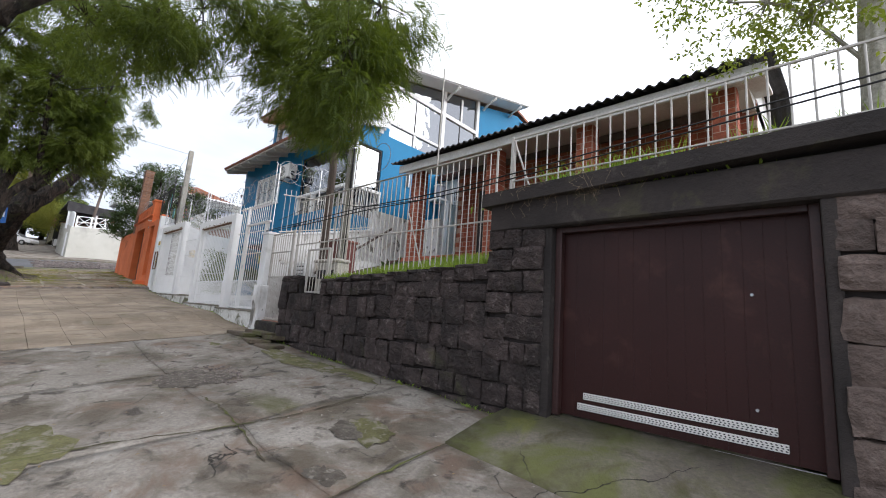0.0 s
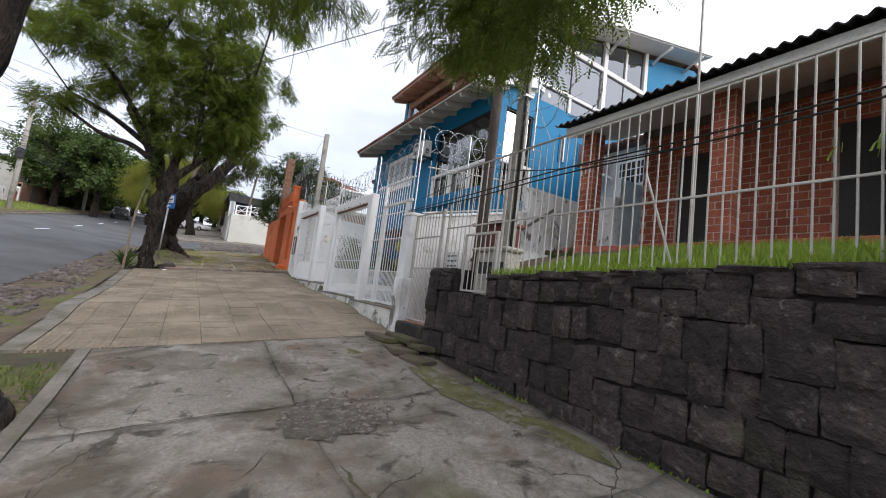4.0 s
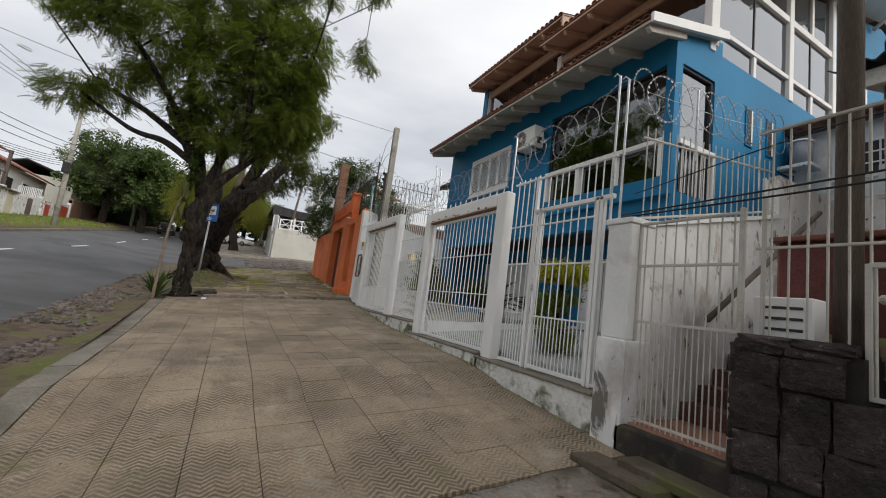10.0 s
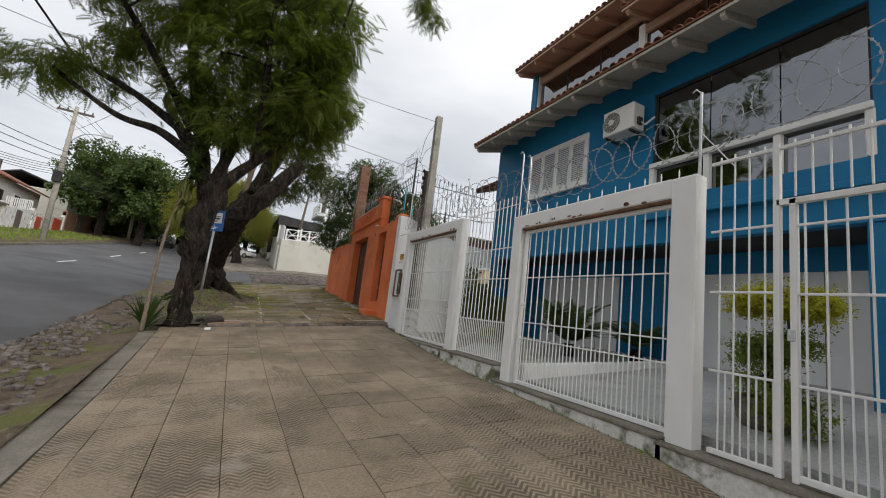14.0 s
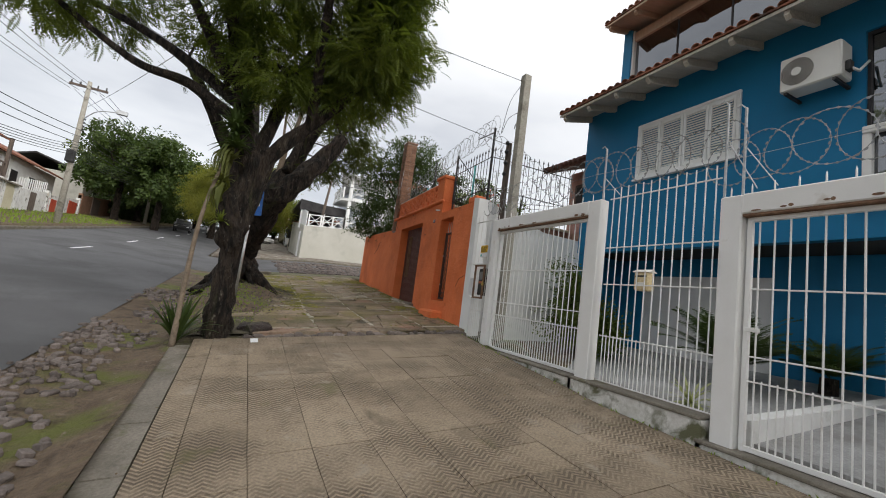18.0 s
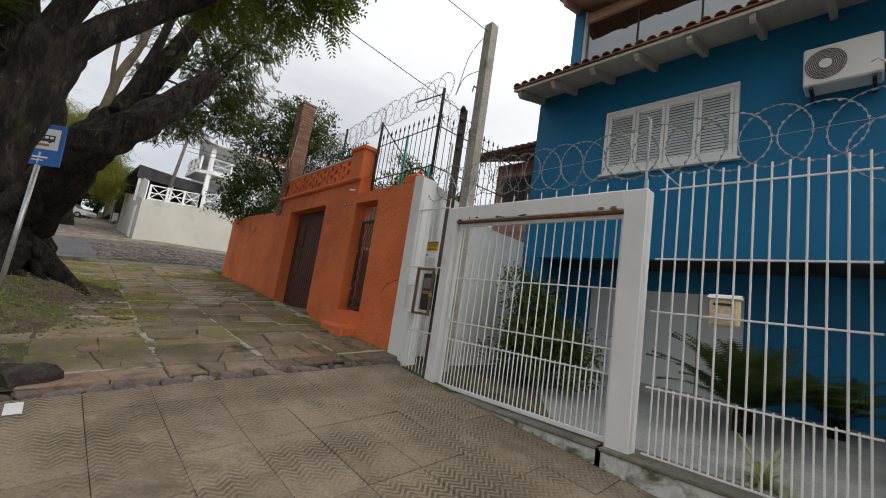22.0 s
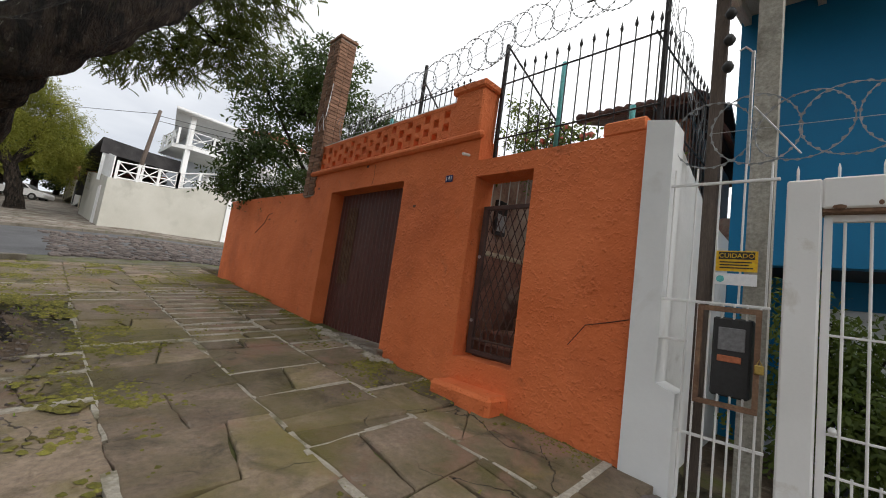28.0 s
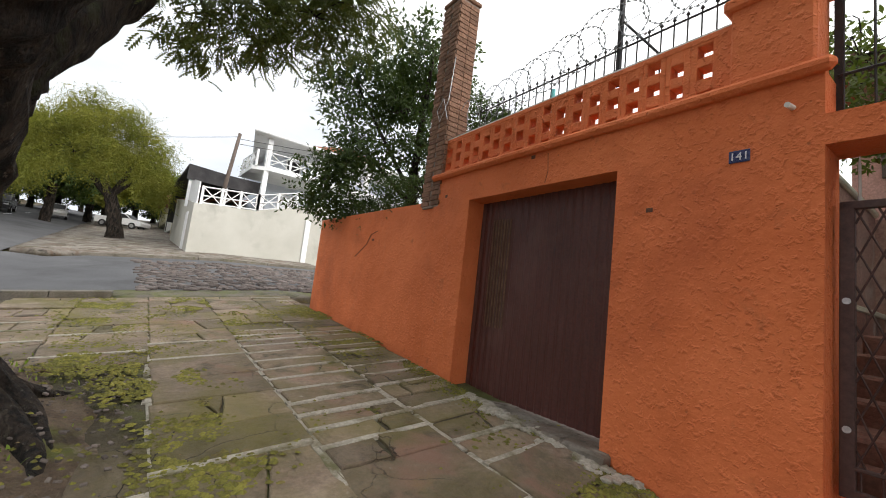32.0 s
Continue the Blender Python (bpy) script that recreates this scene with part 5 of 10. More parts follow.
def steel_gate(label, x0, x1, z0, z1, y, post_l, post_r, pitch=0.125, mids=(0.62, 0.36)):
    """A framed sliding gate of round bars under a box beam."""
    g = thing("gate", ((x0 + x1) / 2, y, z0), label, "gate")
    for xa, xb in (post_l, post_r):
        part("post", Geo().box(xa, xb, y - 0.10, y + 0.06, z0 - 0.12, z1, 0.012).mesh("gate_post", white_paint), g)
    bm_ = part("beam", Geo().box(post_l[1], post_r[0], y - 0.1, y + 0.1, z1 - 0.2, z1 + 0.005, 0.012).mesh("gate_beam", white_paint), g)
    part("track", Geo().box(post_l[1], post_r[0], y - 0.085, y + 0.06, z1 - 0.225, z1 - 0.2, 0.004).mesh("gate_track", rust), bm_, "rusty steel track")
    for k in range(13):
        xr = RNG.uniform(post_l[1] + 0.05, post_r[0] - 0.1)
        w_, h_ = RNG.uniform(0.012, 0.05), RNG.uniform(0.006, 0.018)
        zr = z1 - 0.195 + abs(RNG.gauss(0, 0.02))
        part("rust_spot", Geo().tube([(xr, y - 0.1025, zr), (xr, y - 0.1, zr)], 1.0, 7).mesh("rust_spot", rust), bm_, m=Matrix.Translation((xr, 0, zr)) @ Matrix.Diagonal((w_, 1, h_, 1)) @ Matrix.Translation((-xr, 0, -zr)))
    for x in (x0 + 0.02, x1 - 0.02):
        part("stile", Geo().box(x - 0.022, x + 0.022, y - 0.025, y + 0.025, z0 + 0.02, z1 - 0.24, 0.004).mesh("stile", white_paint), g)
    for z in (z0 + 0.05, z1 - 0.25):
        rail(g, x0, x1, y, z, 0.045, white_paint)
    h = z1 - z0
    for f in mids:
        rail(g, x0, x1, y, z0 + h * f, 0.015, white_paint)
    rail(g, x0, x1, y, z0 + 0.66, 0.015, white_paint)
    bars(g, [x for x in steps(x0 + 0.1, x1 - 0.1, pitch)], y, z0 + 0.05, z1 - 0.26, 0.0085, unit_bar)
    bars(g, [x + pitch / 2 for x in steps(x0 + 0.1, x1 - 0.1, pitch)[:-1]], y, z0 + 0.05, z0 + 0.68, 0.0075, unit_bar, "short_bar")
    spikes(g, steps(post_l[0] + 0.05, post_r[1] - 0.05, 0.2), y, z1)
    return g


gate_1 = steel_gate("wide white iron sliding gate, closed, of the blue house", -14.08, -11.72, 1.40, 3.87, FY, (-14.31, -14.10), (-11.72, -11.46))
drive_curb = thing("driveway_curb", (-14.12, 6.2, 1.6), "white painted low curb beside the driveway", "curb", kind="structure")
part("curb", Geo().prism([(4.32, 1.42), (8.38, 1.80), (8.38, 1.93), (4.32, 1.68)], "x", -14.22, -14.06).mesh("curb", white_wall), drive_curb)
part("latch", Geo().box(-14.06, -13.93, FY - 0.05, FY - 0.025, 2.52, 2.56, 0.005).tube([(-13.95, FY - 0.04, 2.5), (-13.95, FY - 0.04, 2.58)], 0.008, 6).mesh("latch", white_paint), gate_1)
gate_2 = steel_gate("white iron gate, closed, beside the meter niche", -18.52, -16.16, 1.62, 4.12, FY, (-18.71, -18.53), (-16.16, -15.93), 0.12, (0.60, 0.36))
part("knob", Geo().tube([(-18.45, FY - 0.06, 2.55), (-18.45, FY - 0.02, 2.55)], 0.022, 8).mesh("gate_knob", white_paint, True), gate_2)

fence = thing("fence", (-15.1, FY, 1.63), "white iron bar fence between the two gates", "fence")
bars(fence, steps(-15.8, -14.42, 0.115), FY, 1.66, 4.27, 0.0085, unit_bar)
bars(fence, [x + 0.057 for x in steps(-15.8, -14.42, 0.115)[:-1]], FY, 1.66, 2.26, 0.0075, unit_bar, "short_bar")
for z in (1.66, 2.24, 2.93, 3.43, 4.12):
    rail(fence, -15.86, -14.36, FY, z, 0.016, white_paint)

ped = thing("gate", (-10.4, FY, 1.37), "white iron pedestrian gate with its side grilles", "gate")
bars(ped, steps(-11.3, -10.95, 0.11), FY, 1.40, 4.0, 0.0085, unit_bar)
bars(ped, [x + 0.055 for x in steps(-11.3, -10.95, 0.11)], FY, 1.40, 2.08, 0.0075, unit_bar, "short_bar")
bars(ped, steps(-10.68, -9.82, 0.122), FY, 1.42, 3.45, 0.0085, unit_bar)
bars(ped, [x + 0.061 for x in steps(-10.68, -9.82, 0.122)[:-1]], FY, 1.42, 2.06, 0.0075, unit_bar, "short_bar")
bars(ped, (-9.66, -9.585), FY, 1.40, 3.5, 0.0085, unit_bar)
bars(ped, steps(-10.85, -9.62, 0.11), FY, 3.52, 4.0, 0.0085, unit_bar)
for x in (-10.86, -10.75, -9.77, -9.71):
    part("stile", Geo().box(x - 0.024, x + 0.024, FY - 0.025, FY + 0.025, 1.38, 3.98 if x in (-10.86,) else 3.5, 0.004).mesh("ped_stile", white_paint), ped)
for x0, x1, z, w in ((-11.38, -10.86, 1.41, 0.04), (-11.38, -10.86, 2.07, 0.02), (-11.38, -10.86, 2.75, 0.02), (-11.38, -10.86, 3.3, 0.02), (-11.38, -9.55, 3.95, 0.03),
                     (-10.75, -9.77, 1.42, 0.045), (-10.75, -9.77, 2.06, 0.02), (-10.75, -9.77, 2.74, 0.02), (-10.75, -9.77, 3.28, 0.02), (-10.86, -9.55, 3.48, 0.05), (-9.71, -9.55, 1.41, 0.03), (-9.71, -9.55, 2.74, 0.02)):
    rail(ped, x0, x1, FY, z, w, white_paint)
part("lock", Geo().box(-10.79, -10.74, FY - 0.035, FY + 0.03, 2.38, 2.47, 0.006).mesh("lock", galv), ped, "small steel lock case")

# wire stays with razor coils above the fence
ring_geo = Geo()
n = 40
ring_geo.tube([(0.265 * math.cos(2 * math.pi * i / n), 0.02 * math.sin(4 * math.pi * i / n), 0.265 * math.sin(2 * math.pi * i / n)) for i in range(n + 1)], 0.0034, 5, False)
for i in range(26):
    t = 2 * math.pi * i / 26
    c, s = math.cos(t), math.sin(t)
    p = Vector((0.265 * c, 0, 0.265 * s))
    tan, out_ = Vector((-s, 0, c)), Vector((c, 0, s))
    ring_geo.add([tuple(p + tan * 0.022), tuple(p + out_ * 0.012), tuple(p - tan * 0.022), tuple(p - out_ * 0.012)], [(0, 1, 2, 3)])
ring_mesh = ring_geo.raw("razor_ring", razor_steel)


def razor(x0, x1, y0, y1, z0, z1, step=0.27, label="galvanised razor wire coil above the fence"):
    g = thing("razor_wire", ((x0 + x1) / 2, (y0 + y1) / 2, (z0 + z1) / 2), label, "razor wire", "razor wire coils")
    length = math.hypot(x1 - x0, y1 - y0)
    k = max(2, int(length / step))
    ang = math.degrees(math.atan2(y1 - y0, x1 - x0))
    for i in range(k + 1):
        f = i / k
        part("ring", ring_mesh, g, m=pose(x0 + (x1 - x0) * f, y0 + (y1 - y0) * f, z0 + (z1 - z0) * f + RNG.uniform(-0.02, 0.02), RNG.uniform(-4, 4), RNG.uniform(0, 90), ang + RNG.uniform(-9, 9)) @ Matrix.Diagonal((RNG.uniform(0.92, 1.08), 1, RNG.uniform(0.92, 1.06), 1)))
    part("strand", Geo().tube([(x0, y0, z0 + 0.02), ((x0 + x1) / 2, (y0 + y1) / 2, (z0 + z1) / 2 - 0.02), (x1, y1, z1 + 0.02)], 0.003, 4).mesh("strand", galv), g)
    return g


razor(-19.2, -16.2, FY + 0.05, FY + 0.05, 4.58, 4.55)
razor(-16.2, -14.4, FY + 0.05, FY + 0.05, 4.55, 4.52)
razor(-14.3, -11.5, FY + 0.05, FY + 0.05, 4.3, 4.38)
razor(-11.4, -9.6, FY + 0.05, FY + 0.05, 4.35, 4.6)
razor(-9.4, -9.3, 4.4, 7.0, 4.7, 5.0)
razor(-6.75, -5.6, 4.2, 4.2, 4.3, 4.2, 0.5)
stays = thing("wire_stay", (-14.3, FY, 4.0), "pale metal stays holding the razor wire", "stay")
for (x, z0, z1, y) in ((-6.34, 3.7, 4.75, 4.2), (-14.33, 3.9, 4.95, FY), (-14.16, 3.9, 4.85, FY + 0.02), (-9.6, 3.1, 4.92, FY), (-9.5, 3.1, 4.85, FY + 0.03), (-11.5, 3.85, 4.75, FY), (-16.0, 4.1, 4.9, FY), (-18.95, 4.3, 5.2, FY), (-9.32, 4.1, 5.0, 5.2), (-9.32, 4.1, 5.1, 6.6)):
    part("stay", Geo().box(x - 0.011, x + 0.011, y - 0.011, y + 0.011, z0, z1, 0.003).mesh("stay", galv), stays)
    if x < -11 or x > -7:
        part("brace", Geo().tube([(x + 0.02, y, z1 - 0.45), (x + 0.3, y + 0.02, z0 + 0.05)], 0.006, 5).mesh("stay_brace", galv), stays)
    part("hook", Geo().tube([(x, y, z1 - 0.01), (x - 0.05, y, z1 + 0.05), (x - 0.09, y, z1 + 0.03)], 0.008, 5).mesh("stay_hook", galv), stays)

# white end wall, meter niche and service mast
niche = thing("boundary_wall", (-19.4, 4.6, 1.6), "white painted boundary wall end with a meter niche", "wall", kind="structure")
part("end_wall", Geo().prism([(-19.66, 1.4), (-19.30, 1.4), (-19.30, 2.55), (-19.44, 2.6), (-19.44, 4.72), (-19.66, 4.76)], "y", FY - 0.06, FY + 0.22).mesh("end_wall", white_clean), niche)
part("depth_wall", Geo().prism([(FY + 0.22, 1.2), (9.0, 1.5), (9.0, 4.25), (6.0, 4.3), (FY + 0.22, 4.72)], "x", -19.66, -19.5).mesh("depth_wall", white_wall), niche)
part("sill", Geo().box(-19.3, -18.75, FY - 0.12, FY + 0.2, 1.45, 1.68, 0.01).mesh("niche_sill", white_wall), niche)
grille = thing("grille", (-19.05, FY, 1.7), "white iron grille in front of the meter niche", "grille")
bars(grille, steps(-19.26, -18.82, 0.075), FY - 0.05, 1.68, 3.25, 0.0075, unit_bar)
bars(grille, steps(-19.42, -18.8, 0.155), FY, 3.25, 4.3, 0.0075, unit_bar)
for x0, x1, z in ((-19.3, -18.77, 1.7), (-19.3, -18.77, 2.3), (-19.44, -18.77, 3.25), (-19.44, -18.75, 4.16), (-19.44, -19.25, 2.95)):
    rail(grille, x0, x1, FY - 0.03, z, 0.02, white_paint)
meter = thing("electric_meter", (-19.0, FY, 2.6), "dark electricity meter in a rusty open frame", "meter")
part("frame", Geo().box(-19.2, -18.78, FY - 0.12, FY - 0.09, 2.42, 2.46).box(-19.2, -18.78, FY - 0.12, FY - 0.09, 3.16, 3.2).box(-19.2, -19.165, FY - 0.12, FY - 0.09, 2.46, 3.16).box(-18.815, -18.78, FY - 0.12, FY - 0.09, 2.46, 3.16).mesh("meter_frame", rust), meter, "rusty angle-iron frame")
part("case", Geo().box(-19.1, -18.84, FY - 0.06, FY + 0.1, 2.5, 3.12, 0.015).mesh("meter_case", plastic_black), meter)
part("dial", Geo().box(-19.06, -18.88, FY - 0.068, FY - 0.058, 2.86, 3.04, 0.006).mesh("meter_dial", surface("meter_grey", (0.16, 0.16, 0.165), (0.2, 0.2, 0.21), 2.0, 0.4, 0.0)), meter)
part("label", Geo().box(-19.06, -18.9, FY - 0.069, FY - 0.06, 2.77, 2.82, 0.003).mesh("meter_label", surface("label_orange", (0.4, 0.12, 0.05), (0.45, 0.15, 0.07), 2.0, 0.5, 0.0)), meter)
part("padlock", Geo().box(-18.81, -18.75, FY - 0.14, FY - 0.11, 2.72, 2.79, 0.008).tube([(-18.795, FY - 0.125, 2.79), (-18.78, FY - 0.125, 2.83), (-18.765, FY - 0.125, 2.79)], 0.005, 6).mesh("padlock", surface("brass", (0.4, 0.28, 0.08), (0.5, 0.35, 0.1), 2.0, 0.4, 0.0, metal=0.8)), meter, "brass padlock")
mast = thing("service_mast", (-18.9, 4.62, 1.6), "slim grey concrete service mast with insulators", "pole")
part("shaft", Geo().prism([(-18.98, 4.54), (-18.82, 4.54), (-18.82, 4.7), (-18.98, 4.7)], "z", 1.6, 7.5).mesh("mast_shaft", concrete_pole), mast)
part("timber", Geo().box(-19.30, -19.2, 4.55, 4.65, 1.6, 6.05, 0.01).mesh("mast_timber", wood_pole), mast, "short dark timber post")
for z in (5.3, 5.55, 5.8, 6.0):
    part("insulator", Geo().tube([(-19.17, 4.5, z - 0.04), (-19.17, 4.5, z), (-19.17, 4.5, z + 0.05)], [0.025, 0.05, 0.025], 8).mesh("mast_insulator", plastic_black, True), mast)
part("hook", Geo().tube([(-18.95, 4.62, 6.3), (-19.1, 4.6, 6.45), (-19.12, 4.6, 6.35)], 0.012, 6).mesh("hook", plastic_black), mast)
caution = thing("warning_sign", (-19.05, FY, 3.38), "yellow warning sign reading cuidado on the grille", "sign")
part("plate", Geo().box(-19.14, -18.84, FY - 0.075, FY - 0.07, 3.4, 3.58).mesh("sign_plate", sign_yellow), caution)
part("band", Geo().box(-19.12, -18.86, FY - 0.079, FY - 0.0755, 3.505, 3.57).mesh("sign_band", plastic_black), caution)
part("small_print", Geo().box(-19.11, -18.88, FY - 0.079, FY - 0.0755, 3.475, 3.485).box(-19.11, -18.9, FY - 0.079, FY - 0.0755, 3.45, 3.46).box(-19.11, -18.87, FY - 0.079, FY - 0.0755, 3.425, 3.435).mesh("small_print", plastic_black), caution)
lower = part("strip", Geo().box(-19.14, -18.84, FY - 0.075, FY - 0.07, 3.28, 3.38).mesh("sign_strip", sign_white), caution, "white strip with a teal blot")
part("blot", Geo().tube([(-19.10, FY - 0.08, 3.33), (-19.10, FY - 0.076, 3.33)], 0.03, 10).mesh("blot", teal_paint), lower)


def writing(text, size, m, mat, parent, name="lettering"):
    cu = bpy.data.curves.new(name, 'FONT')
    cu.body, cu.size, cu.extrude, cu.align_x = text, size, 0.0015, 'CENTER'
    tmp = bpy.data.objects.new("tmp_text", cu)
    scene.collection.objects.link(tmp)
    me = bpy.data.meshes.new_from_object(tmp.evaluated_get(bpy.context.evaluated_depsgraph_get()))
    bpy.data.objects.remove(tmp)
    me.materials.clear()
    me.materials.append(mat)
    return part(name, me, parent, m=m)


writing("CUIDADO", 0.055, pose(-18.99, FY - 0.081, 3.518, 90, 0, 0), sign_yellow, caution)

meter.matrix_basis = Matrix.Translation((-19.0, FY, 2.70)) @ Matrix.Diagonal((0.88, 1, 0.88, 1))
caution.matrix_basis = Matrix.Translation((-19.02, FY, 3.47)) @ Matrix.Diagonal((0.82, 1, 0.82, 1))

# ---- orange garden wall ----
OX, OY, OA = -19.66, 4.17, -2.7
om = pose(OX, OY, 0, 0, 0, OA)
orange = new("garden_wall")
orange.matrix_basis = om
tagged(orange, "rough orange plastered garden wall with pierced parapet", "wall", kind="structure")


def oplace(name, me, label="", parent=None, kind=""):
    return part(name, me, parent or orange, label, om, kind)


def grainy(geo, amount=0.012, cut=0.22):
    """Cuts large faces up and makes them slightly uneven, as hand-thrown plaster."""
    me = geo.mesh("tmp", None)
    b = bmesh.new()
    b.from_mesh(me)
    bmesh.ops.subdivide_edges(b, edges=[e for e in b.edges if e.calc_length() > cut * 2], cuts=3, use_grid_fill=True)
    for v in b.verts:
        v.co.y += amount * noise.noise(v.co * 2.7) + amount * 0.5 * noise.noise(v.co * 7.1)
    b.to_mesh(me)
    b.free()
    return me


def oran(name, geo, label="", rough_=0.012):
    me = grainy(geo, rough_)
    me.name = name
    me.materials.clear()
    me.materials.append(orange_plaster)
    return oplace(name, me, label)


TH = 0.34
oran("wall_panel", Geo().box(-1.14, 0.0, 0, TH, 1.4, 4.70))
oran("wall_panel", Geo().box(-3.36, -1.96, 0, TH, 1.5, 5.0))
oran("wall_panel", Geo().box(-6.3, -5.47, 0, TH, 1.7, 5.0))
oran("wall_head", Geo().box(-5.47, -3.36, 0, TH, 4.6, 5.0))
oran("wall_head", Geo().box(-1.96, -1.14, 0, TH, 4.50, 4.70))
oran("wall_sill", Geo().box(-1.96, -1.14, 0, TH, 1.5, 2.38))
oran("low_wall", Geo().prism([(-6.3, 1.7), (-11.3, 2.2), (-11.3, 4.84), (-6.3, 4.70)], "y", 0.05, 0.33))
oran("end_return", Geo().prism([(0.33, 2.2), (9.0, 2.8), (9.0, 4.9), (0.33, 4.84)], "x", -11.3, -11.05))
oran("end_block", Geo().box(-0.42, -0.02, 0.0, 0.3, 4.70, 4.84, 0.02), "raised corner block")
oran("pilaster", Geo().box(-2.5, -2.0, -0.015, 0.3, 5.0, 5.72, 0.02))
oran("pilaster_cap", Geo().box(-2.54, -1.96, -0.05, 0.34, 5.66, 5.76, 0.02))
oran("moulding", Geo().box(-6.35, -1.9, -0.075, 0.02, 4.98, 5.07, 0.03), "projecting moulding", 0.004)
oran("step_block", Geo().box(-1.98, -1.13, -0.30, 0.05, 1.6, 2.13, 0.04), "plastered doorstep")
# pierced parapet
lat = Geo()
lx0, lx1, lz0, lz1 = -6.3, -2.5, 5.05, 5.56
nc = 18
pit = (lx1 - lx0 - 0.2) / nc
lat.box(lx0, lx1, 0.04, 0.18, lz1 - 0.012, lz1 + 0.05, 0.01)
lat.box(lx0, lx1, 0.04, 0.18, lz0 - 0.04, lz0 + 0.045, 0.004)
lat.box(lx0, lx0 + 0.1, 0.04, 0.18, lz0, lz1)
lat.box(lx1 - 0.1, lx1, 0.04, 0.18, lz0, lz1)
for c in range(nc):
    xa = lx0 + 0.1 + c * pit
    hw = pit * RNG.uniform(0.50, 0.58)
    xl = xa + (pit - hw) / 2 + RNG.uniform(-0.008, 0.008)
    lat.box(xa, xl, 0.045, 0.175, lz0 + 0.03, lz1, 0.006)
    lat.box(xl + hw, xa + pit, 0.045, 0.175, lz0 + 0.03, lz1, 0.006)
    z = lz0 + 0.03
    for ha, hb in (((5.095, 5.135), (5.235, 5.345), (5.435, 5.535)) if c % 2 else ((5.145, 5.245), (5.335, 5.445))):
        ha, hb = ha + RNG.uniform(-0.008, 0.008), hb + RNG.uniform(-0.008, 0.008)
        lat.box(xl - 0.004, xl + hw + 0.004, 0.045, 0.175, z, ha, 0.008)
        z = hb
    lat.box(xl - 0.004, xl + hw + 0.004, 0.045, 0.175, z, lz1, 0.008)
oplace("pierced_parapet", lat.mesh("pierced_parapet", orange_plaster), "parapet pierced with small square holes")
oplace("parapet_edge", Geo().box(lx0 - 0.02, lx1 - 0.02, 0.05, 0.17, lz1 + 0.05, lz1 + 0.065).mesh("parapet_edge", white_wall), "whitish worn top edge")
for (x, z) in ((-6.0, 4.72), (-8.2, 4.2), (-3.05, 4.2), (-4.4, 4.95)):
    part("plaster_hole", Geo().box(x - 0.03, x + 0.03, -0.003, 0.01, z - 0.02, z + 0.02, 0.004).mesh("plaster_hole", surface("hole_shadow", (0.12, 0.05, 0.03), (0.16, 0.07, 0.04), 4.0)), orange, m=om)
crack = Geo().tube([(-8.9, -0.002, 3.9), (-8.6, 0.0, 4.05), (-8.45, 0.0, 4.12), (-8.3, 0.0, 4.3), (-8.05, 0.0, 4.35)], 0.007, 4)
crack.tube([(-0.55, 0.0, 2.75), (-0.4, 0.0, 2.95), (-0.2, 0.0, 3.0), (-0.02, 0.0, 3.05)], 0.006, 4)
crack.tube([(-4.2, -0.002, 4.62), (-4.17, 0.0, 4.75), (-4.19, 0.0, 4.95)], 0.004, 4)
oplace("crack", crack.mesh("crack", surface("crack_dark", (0.1, 0.03, 0.015), (0.13, 0.04, 0.02), 4.0)))
oplace("drain_pipe", Geo().tube([(-2.12, -0.12, 4.77), (-2.12, 0.05, 4.80)], 0.018, 8).mesh("drain_pipe", white_wall), "short white pipe end")

odoor = new("garage_door")
odoor.matrix_basis = om @ Matrix.Translation((-4.36, 0.2, 2.2))
tagged(odoor, "dark brown corrugated steel garage door in the orange wall", "garage door", kind="structure")
dm = surface("brown_steel_door", (0.078, 0.024, 0.019), (0.105, 0.035, 0.028), 0.9, 0.5, 0.15, 40.0, stain=(0.13, 0.058, 0.046), stain_scale=1.2, stain_at=(0.55, 0.75))
prof = []
for k in range(81):
    prof.append((-5.47 + 2.11 * k / 80, 0.26 + (0.012 if (k // 2) % 2 else 0.0)))
gdoor = Geo()
gdoor.add([(x, y, 2.2) for x, y in prof] + [(x, y, 4.6) for x, y in prof], [(i, i + 1, i + 82, i + 81) for i in range(80)])
part("leaf", gdoor.mesh("door_leaf", dm), odoor, m=om)
part("threshold", Geo().box(-5.5, -3.25, -0.12, 0.4, 1.95, 2.19, 0.02).mesh("threshold", concrete_walk), odoor, "rough concrete threshold", m=om)
for k in range(7):
    part("slat", Geo().box(-5.22 + k * 0.05, -5.205 + k * 0.05, 0.245, 0.256, 3.0, 4.35).mesh("door_slat", rust), odoor, m=om)

igate = new("gate")
igate.matrix_basis = om @ Matrix.Translation((-1.55, 0.2, 2.4))
tagged(igate, "dark iron door gate with diamond lattice and brown sheet", "gate")
iron_brown = surface("brown_iron", (0.06, 0.032, 0.028), (0.09, 0.05, 0.042), 3.0, 0.55, 0.2)
for a, b in ((-1.93, -1.86), (-1.2, -1.16)):
    part("stile", Geo().box(a, b, 0.18, 0.23, 2.42, 4.16, 0.005).mesh("gate_stile", iron_brown), igate, m=om)
for a, b in ((4.12, 4.17), (2.42, 2.47), (2.58, 2.6)):
    part("cross_rail", Geo().box(-1.93, -1.16, 0.18, 0.22, a, b, 0.004).mesh("gate_cross", iron_brown), igate, m=om)
